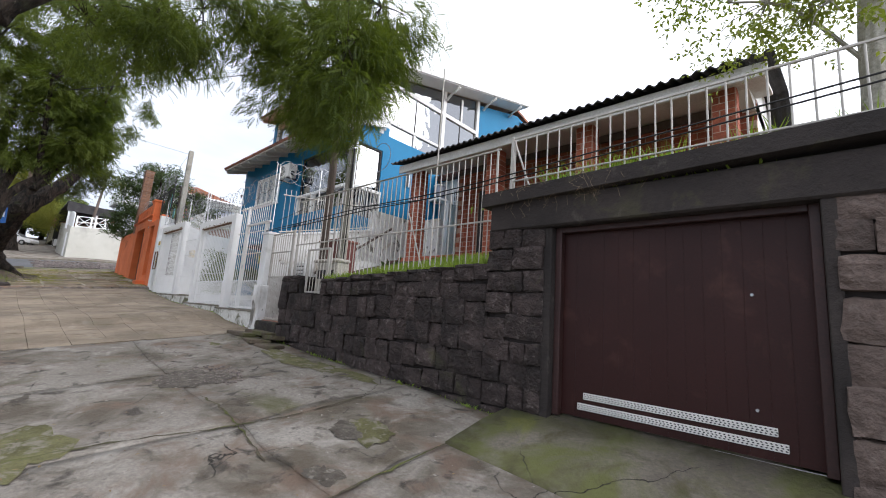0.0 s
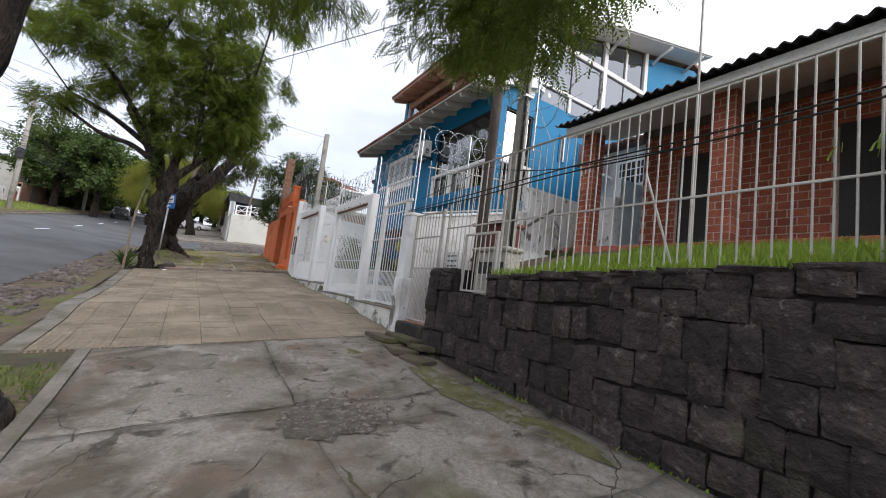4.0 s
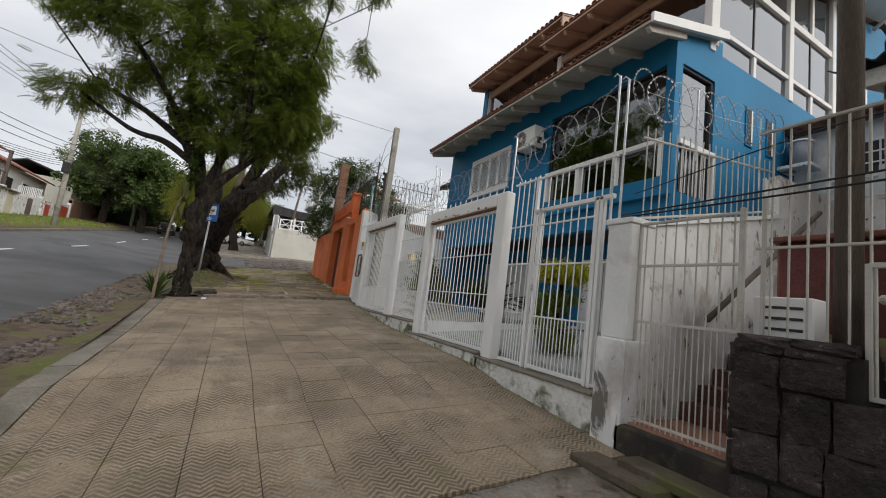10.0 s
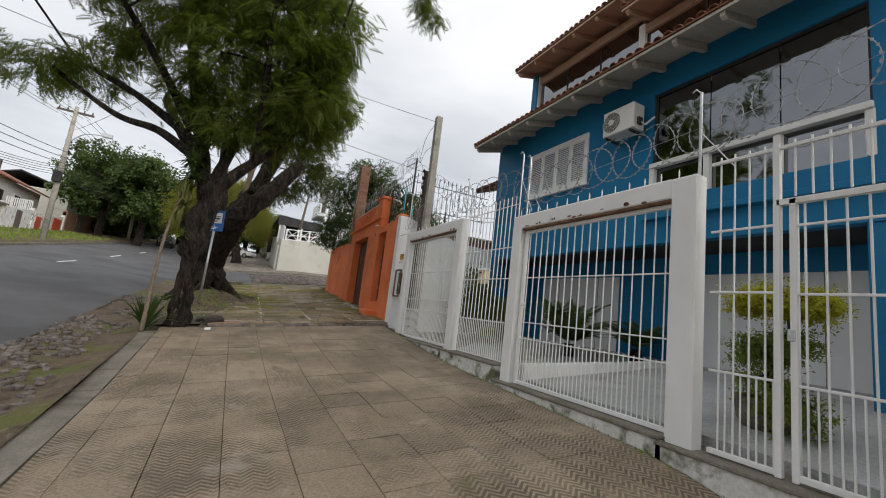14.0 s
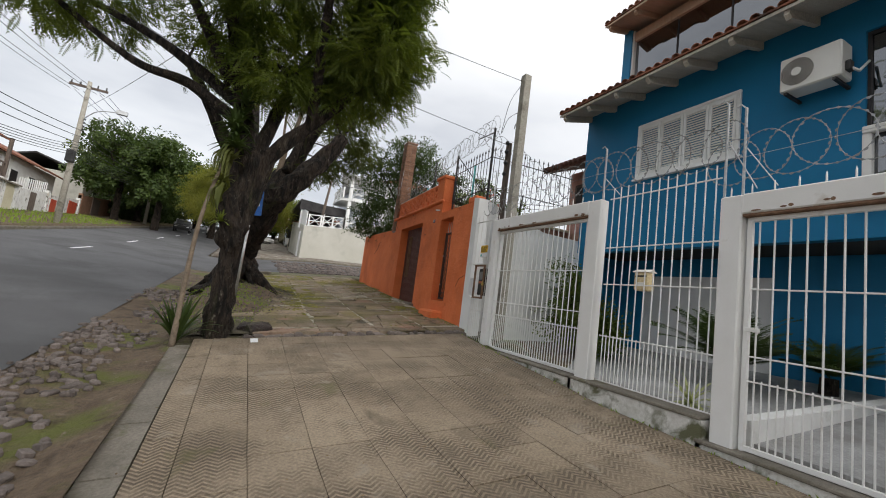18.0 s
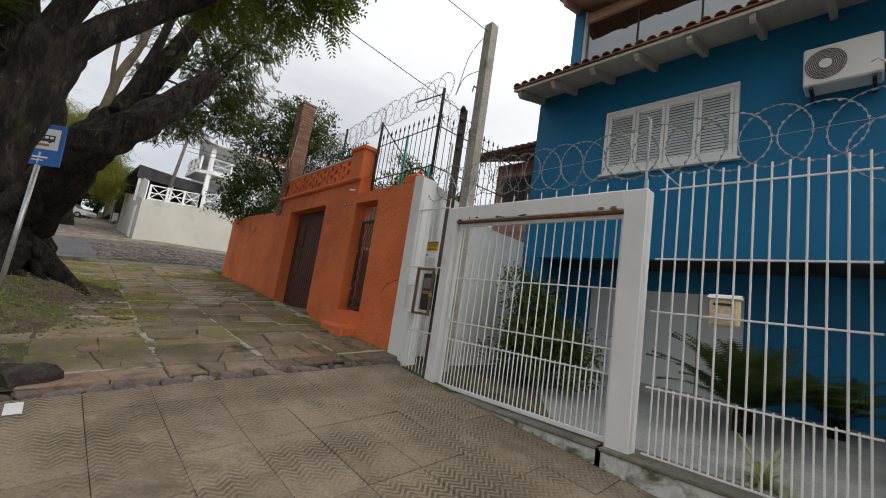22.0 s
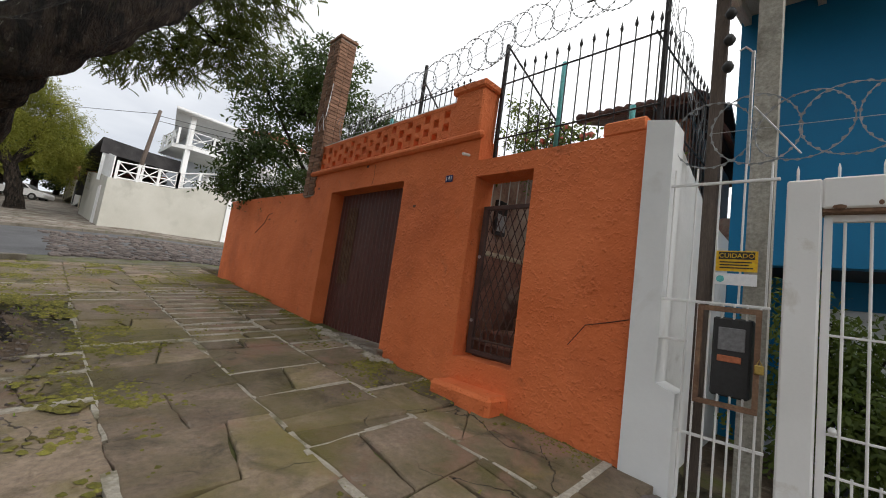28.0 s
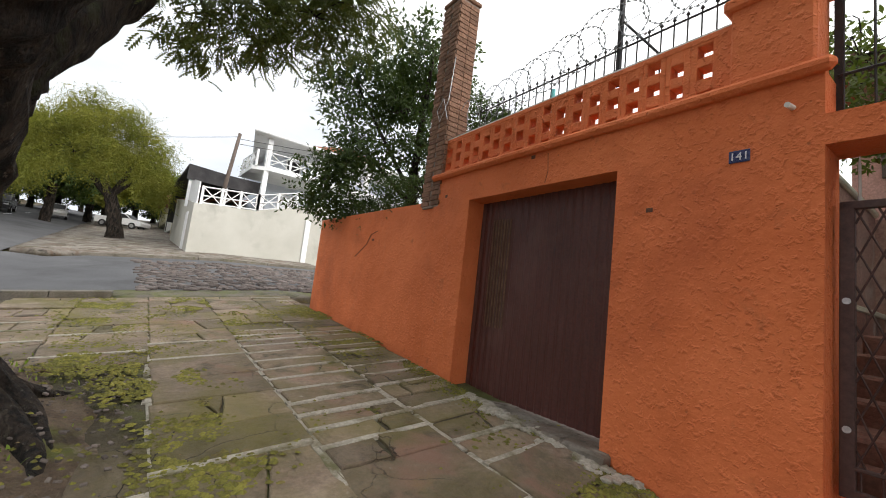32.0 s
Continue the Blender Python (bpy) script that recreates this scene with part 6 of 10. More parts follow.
for k in range(-7, 9):
    for s in (1, -1):
        xa = -1.54 + k * 0.1
        pts = []
        for z in (2.6, 4.12):
            pts.append((xa + s * (z - 3.36) * 0.42, 0.2, z))
        # trim to the frame
        def clip(p, q):
            out_ = []
            for u in (p, q):
                x, z = u[0], u[2]
                if x < -1.86:
                    z = p[2] + (q[2] - p[2]) * (-1.86 - p[0]) / (q[0] - p[0])
                    x = -1.86
                elif x > -1.2:
                    z = p[2] + (q[2] - p[2]) * (-1.2 - p[0]) / (q[0] - p[0])
                    x = -1.2
                out_.append((x, 0.2, z))
            return out_
        if min(pts[0][0], pts[1][0]) > -1.2 or max(pts[0][0], pts[1][0]) < -1.86:
            continue
        a, b = clip(*pts)
        part("lattice_bar", Geo().tube([a, b], 0.006, 4).mesh("lattice_bar", iron_brown), igate, m=om)
for x in steps(-1.84, -1.22, 0.09):
    part("bar", Geo().tube([(x, 0.2, 2.44), (x, 0.2, 2.6)], 0.006, 5).mesh("gate_bar", iron_brown), igate, m=om)
for x in steps(-1.84, -1.22, 0.13):
    part("spike", Geo().tube([(x, 0.2, 4.15), (x, 0.2, 4.40), (x, 0.2, 4.46)], [0.008, 0.008, 0.002], 6).mesh("gate_spike", dull_paint), igate, "pale upright spike", m=om)
for z in (3.55, 2.8):
    part("lock", Geo().tube([(-1.895, 0.165, z), (-1.895, 0.18, z)], 0.02, 10).mesh("gate_lock", galv), igate, m=om)
number = new("house_number")
number.matrix_basis = om @ Matrix.Translation((-2.42, 0, 4.5))
tagged(number, "small blue enamel house number plate reading 141", "number plate")
part("plate", Geo().box(-2.48, -2.35, -0.016, -0.006, 4.475, 4.565, 0.004).mesh("number_plate", surface("enamel_blue", (0.02, 0.03, 0.11), (0.03, 0.04, 0.14), 3.0, 0.3, 0.0)), number, m=om)
writing("141", 0.082, om @ pose(-2.415, -0.018, 4.492, 90, 0, 0), sign_white, number, "digits")

# steps and yard seen through the iron gate
court = new("courtyard")
court.matrix_basis = om @ Matrix.Translation((-1.5, 1.5, 2.3))
tagged(court, "brown plastered courtyard with rough steps behind the gate", "courtyard", kind="structure")
pink_court = surface("pink_court_plaster", (0.30, 0.17, 0.13), (0.40, 0.25, 0.19), 1.2, 0.9, 0.5, stain=(0.45, 0.36, 0.28), stain_scale=1.3, stain_at=(0.52, 0.66), extra=[((0.16, 0.09, 0.07), 2.0, 0.56, 0.7)])
brown_wall = surface("brown_court_plaster", (0.22, 0.105, 0.075), (0.32, 0.165, 0.12), 1.2, 0.9, 0.5, stain=(0.42, 0.34, 0.28), stain_scale=1.5, stain_at=(0.6, 0.7), extra=[((0.10, 0.06, 0.045), 2.2, 0.52, 0.66)])
part("court_wall", Geo().box(-3.2, -2.42, 0.34, 4.6, 3.72, 5.02).box(-3.2, 0.3, 4.6, 4.8, 1.8, 5.0).mesh("court_wall", pink_court), court, m=om)
part("wall_coping", Geo().box(-3.24, -2.38, 0.36, 4.6, 5.02, 5.1, 0.02).mesh("wall_coping", cream_wall), court, "pale worn coping", m=om)
part("wall_foot", Geo().box(-3.2, -2.34, 0.34, 4.6, 1.8, 3.66).mesh("wall_foot", brown_wall), court, m=om)
part("ledge", Geo().box(-3.2, -2.32, 0.36, 4.6, 3.66, 3.73, 0.015).mesh("court_ledge", cream_wall), court, "pale plaster ledge", m=om)
box_c = part("meter_box", Geo().box(-2.42, -2.36, 0.95, 1.2, 4.0, 4.5, 0.01).mesh("court_box", iron_dark), court, "dark wall-mounted meter box", m=om)
part("box_door", Geo().box(-2.36, -2.35, 0.98, 1.17, 4.05, 4.3, 0.004).mesh("court_box_door", floor_grey), box_c, m=om)
part("low_block", Geo().box(-2.3, -1.75, 0.9, 1.5, 1.8, 2.66, 0.03).mesh("low_block", brown_wall), court, "rough low masonry block", m=om)
for k in range(6):
    part("step", Geo().box(-2.2, -0.6, 0.7 + k * 0.35, 1.1 + k * 0.35, 1.8, 2.5 + k * 0.18, 0.02).mesh("court_step", brown_wall), court, m=om)
cw_ = part("window", Geo().box(-1.9, -1.1, 4.56, 4.6, 3.75, 4.5, 0.01).mesh("court_window", wood_pole), court, "small barred house window", m=om)
part("pane", Geo().box(-1.82, -1.18, 4.55, 4.56, 3.82, 4.43).mesh("court_pane", iron_dark), cw_, m=om)
for k in range(3):
    part("curtain", Geo().box(-1.76 + k * 0.2, -1.62 + k * 0.2, 4.54, 4.549, 3.9, 4.35).mesh("court_curtain", sign_white), cw_, m=om)

# iron fence with spear tops over the orange wall
ofence = new("fence")
ofence.matrix_basis = om @ Matrix.Translation((-1.2, 0.3, 4.7))
tagged(ofence, "black iron spear-top fence above the orange wall", "fence")
spear = Geo().tube([(0, 0, 0), (0, 0, 1.0)], 0.0075, 5).tube([(0, 0, 1.0), (0, 0, 1.03), (0, 0, 1.10)], [0.007, 0.02, 0.001], 5).mesh("spear", iron_dark)
for x in steps(-1.92, -0.0, 0.15):
    part("spear", spear, ofence, m=om @ pose(x, 0.24, 4.72) @ Matrix.Diagonal((1, 1, 1.2, 1)))
for x in steps(-5.8, -2.6, 0.12):
    part("spear", spear, ofence, m=om @ pose(x, 0.3, 5.55) @ Matrix.Diagonal((1, 1, 0.5, 1)))
for y in steps(0.4, 2.6, 0.14):
    part("spear", spear, ofence, m=om @ pose(-0.12, y, 4.75) @ Matrix.Diagonal((1, 1, 1.25, 1)))
for a, b in (((-1.95, 0.24, 5.78), (0, 0.24, 5.78)), ((-1.95, 0.24, 5.05), (0, 0.24, 5.05)), ((-5.9, 0.3, 6.02), (-2.5, 0.3, 6.02)), ((-5.9, 0.3, 5.72), (-2.5, 0.3, 5.72)), ((-0.12, 0.3, 5.85), (-0.12, 2.7, 5.85)), ((-0.12, 0.3, 5.1), (-0.12, 2.7, 5.1))):
    part("rail", Geo().tube([a, b], 0.011, 5).mesh("fence_rail", iron_dark), ofence, m=om)
for x, z0, z1 in ((-1.95, 4.75, 6.35), (-3.6, 5.6, 6.6), (-0.02, 4.7, 6.5)):
    part("post", Geo().box(x - 0.02, x + 0.02, 0.25, 0.29, z0, z1).mesh("fence_post", iron_dark), ofence, m=om)
for a, b in (((-1.93, 0.28, 6.3), (-1.2, 1.2, 4.9)), ((-3.58, 0.28, 6.3), (-3.1, 0.3, 5.65)), ((-0.02, 0.28, 6.4), (-0.9, 0.3, 6.5))):
    part("brace", Geo().tube([a, b], 0.013, 5).mesh("fence_brace", iron_dark), ofence, m=om)
for x, z0, z1 in ((-4.6, 5.5, 6.0), (-1.2, 4.8, 5.95), (-0.35, 4.8, 5.2)):
    part("pipe", Geo().tube([(x, 0.45, z0), (x, 0.45, z1)], 0.03, 8).mesh("teal_pipe", teal_paint, True), ofence, "teal painted pipe", m=om)


def oxy(lx, ly):
    v = om @ Vector((lx, ly, 0))
    return v.x, v.y


xa, ya = oxy(-6.0, 0.2)
xb, yb = oxy(-2.1, 0.25)
xc, yc = oxy(0.0, 0.25)
razor(xa, xb, ya, yb, 5.95, 6.42, 0.24, "galvanised razor wire coil above the orange wall")
razor(xb, xc, yb, yc, 6.42, 6.5, 0.24, "galvanised razor wire coil above the orange wall")
razor(xc, xc - 0.1, yc, yc + 2.3, 6.2, 5.4, 0.24, "galvanised razor wire coil above the orange wall")

chim = new("brick_pillar")
chim.matrix_basis = om @ Matrix.Translation((-6.4, 0.2, 4.7))
tagged(chim, "old brown brick pillar rising behind the orange wall", "pillar", kind="structure")
part("core", Geo().box(-6.62, -6.2, 0.0, 0.36, 4.6, 7.94).mesh("pillar_core", mortar_grey), chim, m=om)
ob = Geo().box(-0.5, 0.5, -0.5, 0.5, -0.5, 0.5, 0.05).mesh("pillar_brick", brick_old)
for r in range(43):
    z = 4.66 + r * 0.076
    for k in range(2):
        off = 0.0 if r % 2 else 0.08
        part("brick", ob, chim, m=om @ Matrix.LocRotScale((-6.515 + k * 0.21 + off * (0.4 if k else -0.3), 0.0, z), None, (0.2, 0.04, 0.066)))
        part("brick", ob, chim, m=om @ Matrix.LocRotScale((-6.2, 0.09 + k * 0.18, z), None, (0.04, 0.17, 0.066)))
part("top_course", Geo().box(-6.65, -6.17, -0.03, 0.39, 7.93, 8.0, 0.015).mesh("pillar_top", brick_old), chim, m=om)
part("wire", Geo().tube([(-6.14, -0.02, 6.9), (-6.16, -0.05, 6.2), (-6.31, -0.07, 5.9), (-6.41, -0.07, 6.1), (-6.26, -0.07, 6.25), (-6.14, -0.05, 5.9)], 0.006, 5).mesh("pillar_wire", galv), chim, m=om)

# house behind the orange wall
pink = thing("house", (-22.6, 10.5, 3.5), "pinkish house with a dark overhanging roof behind the garden wall", "house", kind="structure")
roof_brown = surface("dark_clay_roof", (0.075, 0.036, 0.028), (0.125, 0.06, 0.045), 2.0, 0.85, 0.5, 30.0)
pink_wall = surface("pink_render", (0.42, 0.24, 0.2), (0.52, 0.31, 0.26), 1.0, 0.85, 0.3, stain=(0.3, 0.17, 0.14), stain_scale=1.0)
part("wall", Geo().box(-22.1, -20.5, 9.0, 13.0, 2.6, 7.05).mesh("pink_wall", pink_wall), pink)
part("roof", Geo().prism([(8.1, 7.0), (10.6, 7.95), (13.2, 7.0), (13.2, 6.9), (10.6, 7.84), (8.1, 6.9)], "x", -22.4, -20.15).mesh("pink_roof", roof_brown), pink, "dark brown clay roof")
part("side_roof", Geo().prism([(-20.15, 7.05), (-19.72, 6.25), (-19.72, 6.17), (-20.15, 6.95)], "y", 8.1, 12.5).mesh("pink_side_roof", roof_brown), pink)
for x in steps(-22.32, -20.22, 0.19):
    part("roof_tile", Geo().tube([(x, 8.05, 7.0), (x, 9.6, 7.59)], [0.082, 0.075], 8).mesh("pink_roof_tile", roof_brown, True), pink)
wd = part("window", Geo().box(-21.8, -20.9, 8.94, 9.02, 5.6, 6.6, 0.01).mesh("pink_window", wood_pole), pink)
part("pane", Geo().box(-21.7, -21.0, 8.925, 8.939, 5.7, 6.5).mesh("pink_pane", iron_dark), wd)

# ---- blue house ----
HX0, HX1, HY = -19.5, -10.95, 7.1
house = thing("blue_house", (-15, 9, 1.8), "bright blue plastered two-storey house with clay roofs", "house", kind="structure")
W = 0.2
for xa_, xb_, za_, zb_ in ((HX0, -14.22, 3.98, 7.62), (-14.22, -11.13, 6.98, 7.62), (-14.22, -11.13, 3.98, 4.82), (-11.13, HX1, 3.98, 7.62)):
    part("front_wall", Geo().box(xa_, xb_, HY, HY + W, za_, zb_).mesh("front_wall", blue_front), house)
part("ledge", Geo().box(-14.3, HX1 + 0.05, HY - 0.12, HY, 4.42, 4.52, 0.01).mesh("ledge", blue_front), house)
for ya_, yb_, za_, zb_ in ((HY + W, 7.3, 3.98, 7.62), (7.3, 8.3, 3.98, 4.55), (7.3, 8.3, 7.0, 7.62), (8.3, 18.4, 1.6, 7.62)):
    if yb_ - ya_ > 0.01:
        part("side_wall", Geo().box(HX1 - W, HX1, ya_, yb_, za_, zb_).mesh("side_wall", blue_side), house)
part("side_gable", Geo().prism([(13.35, 7.62), (18.4, 7.62), (18.4, 11.3), (16.4, 11.72), (13.35, 10.95)], "x", HX1 - W, HX1).mesh("side_gable", blue_side), house)
part("side_gable", Geo().prism([(HY, 7.62), (8.5, 7.62), (8.5, 7.9)], "x", HX1 - W, HX1).mesh("side_gable", blue_side), house)
for xa_, xb_, ya_, yb_, za_, zb_ in ((HX0, HX0 + W, HY + W, 16.6, 1.4, 7.45), (HX0, HX1, 16.6, 16.8, 1.4, 11.5), (HX0 + W, -19.25, 8.1, 8.3, 7.6, 10.25)):
    part("outer_wall", Geo().box(xa_, xb_, ya_, yb_, za_, zb_).mesh("outer_wall", blue_front), house)
part("outer_wall", Geo().prism([(8.1, 7.45), (16.6, 7.45), (16.6, 12.3), (8.1, 10.3)], "x", HX0, HX0 + W).mesh("outer_wall", blue_front), house)
# upper floors take the near-black so the rooms behind the glass look unlit
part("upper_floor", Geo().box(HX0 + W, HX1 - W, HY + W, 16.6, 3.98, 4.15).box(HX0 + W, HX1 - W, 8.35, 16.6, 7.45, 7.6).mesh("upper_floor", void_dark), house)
for xa_, xb_, za_, zb_ in ((HX0 + W, -18.6, 1.5, 3.98), (-15.9, -14.1, 1.5, 3.98), (-11.5, HX1 - 0.2, 1.5, 3.98), (-14.1, -11.5, 3.6, 3.98), (-18.6, -15.9, 3.6, 3.98)):
    part("recess_wall", Geo().box(xa_, xb_, 8.4, 8.6, za_, zb_).mesh("recess_wall", blue_front), house)
part("column", Geo().box(-11.24, HX1, HY + 0.02, HY + 0.4, 1.5, 3.98, 0.01).mesh("column", blue_front), house)
part("column", Geo().box(-19.5, -19.1, HY + 0.02, HY + 0.4, 1.5, 3.98, 0.01).mesh("column", blue_front), house)
for x0, x1 in ((-14.1, -11.5), (-18.6, -15.9)):
    gd = part("garage_door", Geo().box(x0, x1, 8.45, 8.5, 1.6, 3.6).mesh("white_garage_door", white_door), house, "plain white garage door panel")
    for k in range(1, 4):
        xx = x0 + (x1 - x0) * k / 4
        part("seam", Geo().box(xx - 0.006, xx + 0.006, 8.445, 8.451, 1.6, 3.6).mesh("door_seam", kerb_mat), gd)
part("door_handle", Geo().box(-12.62, -12.58, 8.4, 8.445, 2.65, 2.85, 0.006).box(-12.6, -12.48, 8.39, 8.41, 2.76, 2.79, 0.004).mesh("door_handle", iron_dark), house)
part("yard_floor", Geo().prism([(4.38, 1.1), (9, 1.1), (9, 1.88), (8.2, 1.86), (4.38, 1.47)], "x", -19.5, -9.42).mesh("yard_floor", floor_grey), house, "grey cement driveway floor")

# big front window
fw = thing("window_1", (-12.7, HY, 5.5), "wide dark tinted window with white rail and posts", "window", kind="structure")
for k in range(3):
    xa = -14.2 + k * 1.023
    gl = part("pane", Geo().box(xa + 0.01, xa + 1.013, HY + 0.09, HY + 0.098, 4.84, 6.96).mesh("front_pane", dark_glass), fw)
    gl.visible_shadow = False
part("window_frame", Geo().box(-14.22, -11.13, HY + 0.05, HY + 0.14, 6.94, 6.98).box(-14.22, -14.18, HY + 0.05, HY + 0.14, 5.5, 6.94).box(-11.17, -11.13, HY + 0.05, HY + 0.14, 5.5, 6.94).mesh("window_frame", iron_dark), fw)
part("white_rail", Geo().box(-14.24, -11.12, HY - 0.05, HY + 0.06, 5.44, 5.54, 0.01).mesh("white_rail", soffit_white), fw)
for x in (-14.2, -13.18, -12.16, -11.16):
    part("white_post", Geo().box(x - 0.05, x + 0.05, HY - 0.02, HY + 0.08, 4.82, 5.44, 0.008).mesh("white_post", soffit_white), fw)
# added dark sheet behind the panes, in place of an unlit room
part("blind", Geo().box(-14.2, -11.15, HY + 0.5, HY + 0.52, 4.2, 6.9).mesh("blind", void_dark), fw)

# shutters
sh = thing("window_2", (-16.87, HY, 6.1), "closed white louvred four-leaf shutters", "shutter", kind="structure")
part("frame", Geo().box(-17.93, -15.83, HY - 0.05, HY, 5.54, 5.60, 0.006).box(-17.93, -15.83, HY - 0.05, HY, 6.71, 6.77, 0.006).box(-17.93, -17.87, HY - 0.05, HY, 5.6, 6.71, 0.006).box(-15.89, -15.83, HY - 0.05, HY, 5.6, 6.71, 0.006).mesh("shutter_frame", white_clean), sh)
slat = Geo().box(-0.18, 0.18, -0.004, 0.004, -0.03, 0.03, 0.001).mesh("slat", white_clean)
for k in range(4):
    xa = -17.87 + k * 0.495
    leaf = part("leaf", Geo().box(xa + 0.005, xa + 0.06, HY - 0.045, HY - 0.01, 5.6, 6.71, 0.004).box(xa + 0.435, xa + 0.49, HY - 0.045, HY - 0.01, 5.6, 6.71, 0.004).box(xa + 0.06, xa + 0.435, HY - 0.045, HY - 0.01, 5.6, 5.68, 0.004).box(xa + 0.06, xa + 0.435, HY - 0.045, HY - 0.01, 6.63, 6.71, 0.004).mesh("shutter_leaf", white_clean), sh)
    for i in range(19):
        part("slat", slat, leaf, m=pose(xa + 0.2475, HY - 0.028, 5.71 + i * 0.05, -38, 0, 0))
part("sill", Geo().box(-17.98, -15.78, HY - 0.08, HY, 5.5, 5.54, 0.006).mesh("shutter_sill", white_clean), sh)

# air conditioner
ac = thing("air_conditioner", (-14.7, 6.8, 6.2), "white split air conditioner unit on wall brackets", "air conditioner")
part("case", Geo().box(-15.06, -14.32, 6.66, 6.98, 6.22, 6.76, 0.02).mesh("ac_case", plastic_white), ac)
fan = part("fan_grille", Geo().tube([(-14.84, 6.652, 6.49), (-14.84, 6.66, 6.49)], 0.205, 28).mesh("ac_fan", surface("fan_shadow", (0.10, 0.09, 0.085), (0.14, 0.125, 0.115), 3.0, 0.6, 0.0, grit=0.2)), ac)
part("hub", Geo().tube([(-14.84, 6.638, 6.49), (-14.84, 6.652, 6.49)], 0.065, 18).mesh("ac_hub", plastic_white), fan)
gr = Geo()
for r in (0.085, 0.105, 0.125, 0.145, 0.165, 0.185, 0.204):
    gr.tube([(-14.84 + r * math.cos(a * math.pi / 12), 6.645, 6.49 + r * math.sin(a * math.pi / 12)) for a in range(25)], 0.0022, 4, False)
part("wire_guard", gr.mesh("ac_guard", plastic_white), fan)
part("bracket", Geo().box(-15.0, -14.96, 6.66, 7.1, 6.17, 6.21).box(-14.42, -14.38, 6.66, 7.1, 6.17, 6.21).mesh("ac_bracket", iron_dark), ac)
part("valve", Geo().box(-14.32, -14.26, 6.75, 6.87, 6.3, 6.45, 0.01).mesh("ac_valve", plastic_black), ac)
part("pipe", Geo().tube([(-14.28, 6.82, 6.35), (-14.2, 6.85, 6.28), (-14.18, 7.08, 6.5)], 0.02, 6).mesh("ac_pipe", white_clean, True), ac)

# lower eave roof
eave = thing("eave_roof", (-15.2, 7.0, 7.4), "clay-tiled eave over the front wall on white rafters", "roof", kind="structure")


def roof_tile_mesh(mat):
    g = Geo()
    n = 6
    vs = []
    for j, (yy, r) in enumerate(((0.0, 0.075), (0.40, 0.062))):
        for i in range(n + 1):
            a = math.pi * i / n
            vs.append((r * math.cos(a), yy, r * 0.75 * math.sin(a)))
        for i in range(n + 1):
            a = math.pi * i / n
            vs.append(((r - 0.014) * math.cos(a), yy, (r - 0.014) * 0.75 * math.sin(a)))
    k = n + 1
    fs = []
    for i in range(n):
        fs += [(i, i + 1, 2 * k + i + 1, 2 * k + i), (k + i, 3 * k + i, 3 * k + i + 1, k + i + 1), (i, k + i, k + i + 1, i + 1), (2 * k + i, 2 * k + i + 1, 3 * k + i + 1, 3 * k + i)]
    g.add(vs, fs)
    return g


tile_one = roof_tile_mesh(clay_tile).mesh("roof_tile", clay_tile, True)


def tiled_roof(parent, x0, x1, y0, z0, slope, length, single_rows, mat_board, rafter_mat, over=0.0):
    """Rows of barrel tiles over a boarded soffit with rafters; eave at y0, z0, rising away."""
    ang = math.atan(slope)
    c, s = math.cos(ang), math.sin(ang)
    part("soffit", Geo().prism([(y0, z0 - 0.03), (y0 + length * c, z0 - 0.03 + length * s), (y0 + length * c, z0 + length * s), (y0, z0)], "x", x0, x1).mesh("soffit", mat_board), parent)
    part("fascia", Geo().box(x0, x1, y0 - 0.012, y0, z0 - 0.045, z0 + 0.012, 0.003).mesh("fascia", rafter_mat), parent)
    rest_ = Geo()
    nx = int((x1 - x0) / 0.185)
    px = (x1 - x0) / nx
    rows = int(length / 0.34)
    base_tile = roof_tile_mesh(clay_tile)
    for r in range(rows):
        for i in range(nx):
            d = -0.06 + r * 0.34
            m = pose(x0 + px * (i + 0.5), y0 + d * c, z0 + 0.045 + d * s + 0.02, math.degrees(ang) - 1.5, 0, RNG.uniform(-1.2, 1.2))
            if r < single_rows:
                part("roof_tile", tile_one, parent, m=m)
            else:
                rest_.add([tuple(m @ Vector(v)) for v in base_tile.v], base_tile.f)
    # under-tiles
    ug = Geo().prism([(y0 - 0.04, z0 + 0.02), (y0 + length * c, z0 + 0.02 + length * s), (y0 + length * c, z0 + 0.05 + length * s), (y0 - 0.04, z0 + 0.05)], "x", x0, x1)
    part("under_tiles", ug.mesh("under_tiles", clay_rest), parent)
    if rest_.v:
        part("roof_tiles", rest_.raw("roof_tiles", clay_rest, True), parent, kind="stuff")
    for x in steps(x0 + 0.12, x1 - 0.12, 0.78):
        part("rafter", Geo().prism([(y0 + 0.03, z0 - 0.10), (y0 + 0.10, z0 - 0.15), (y0 + 1.1 * c, z0 - 0.15 + 1.05 * s), (y0 + 1.1 * c, z0 - 0.03 + 1.1 * s), (y0 + 0.03, z0 - 0.03)], "x", x - 0.04, x + 0.04).mesh("rafter", rafter_mat), parent)


# boards and white rafters both use the timber darkened for the eave's shade
tiled_roof(eave, -19.55, -10.8, 6.2, 7.3, 0.27, 2.15, 3, soffit_cream_shaded, soffit_cream_shaded)
part("barge_board", Geo().prism([(6.15, 7.22), (8.35, 7.81), (8.35, 7.98), (6.15, 7.39)], "x", -10.8, -10.74).mesh("barge_board", soffit_white), eave)

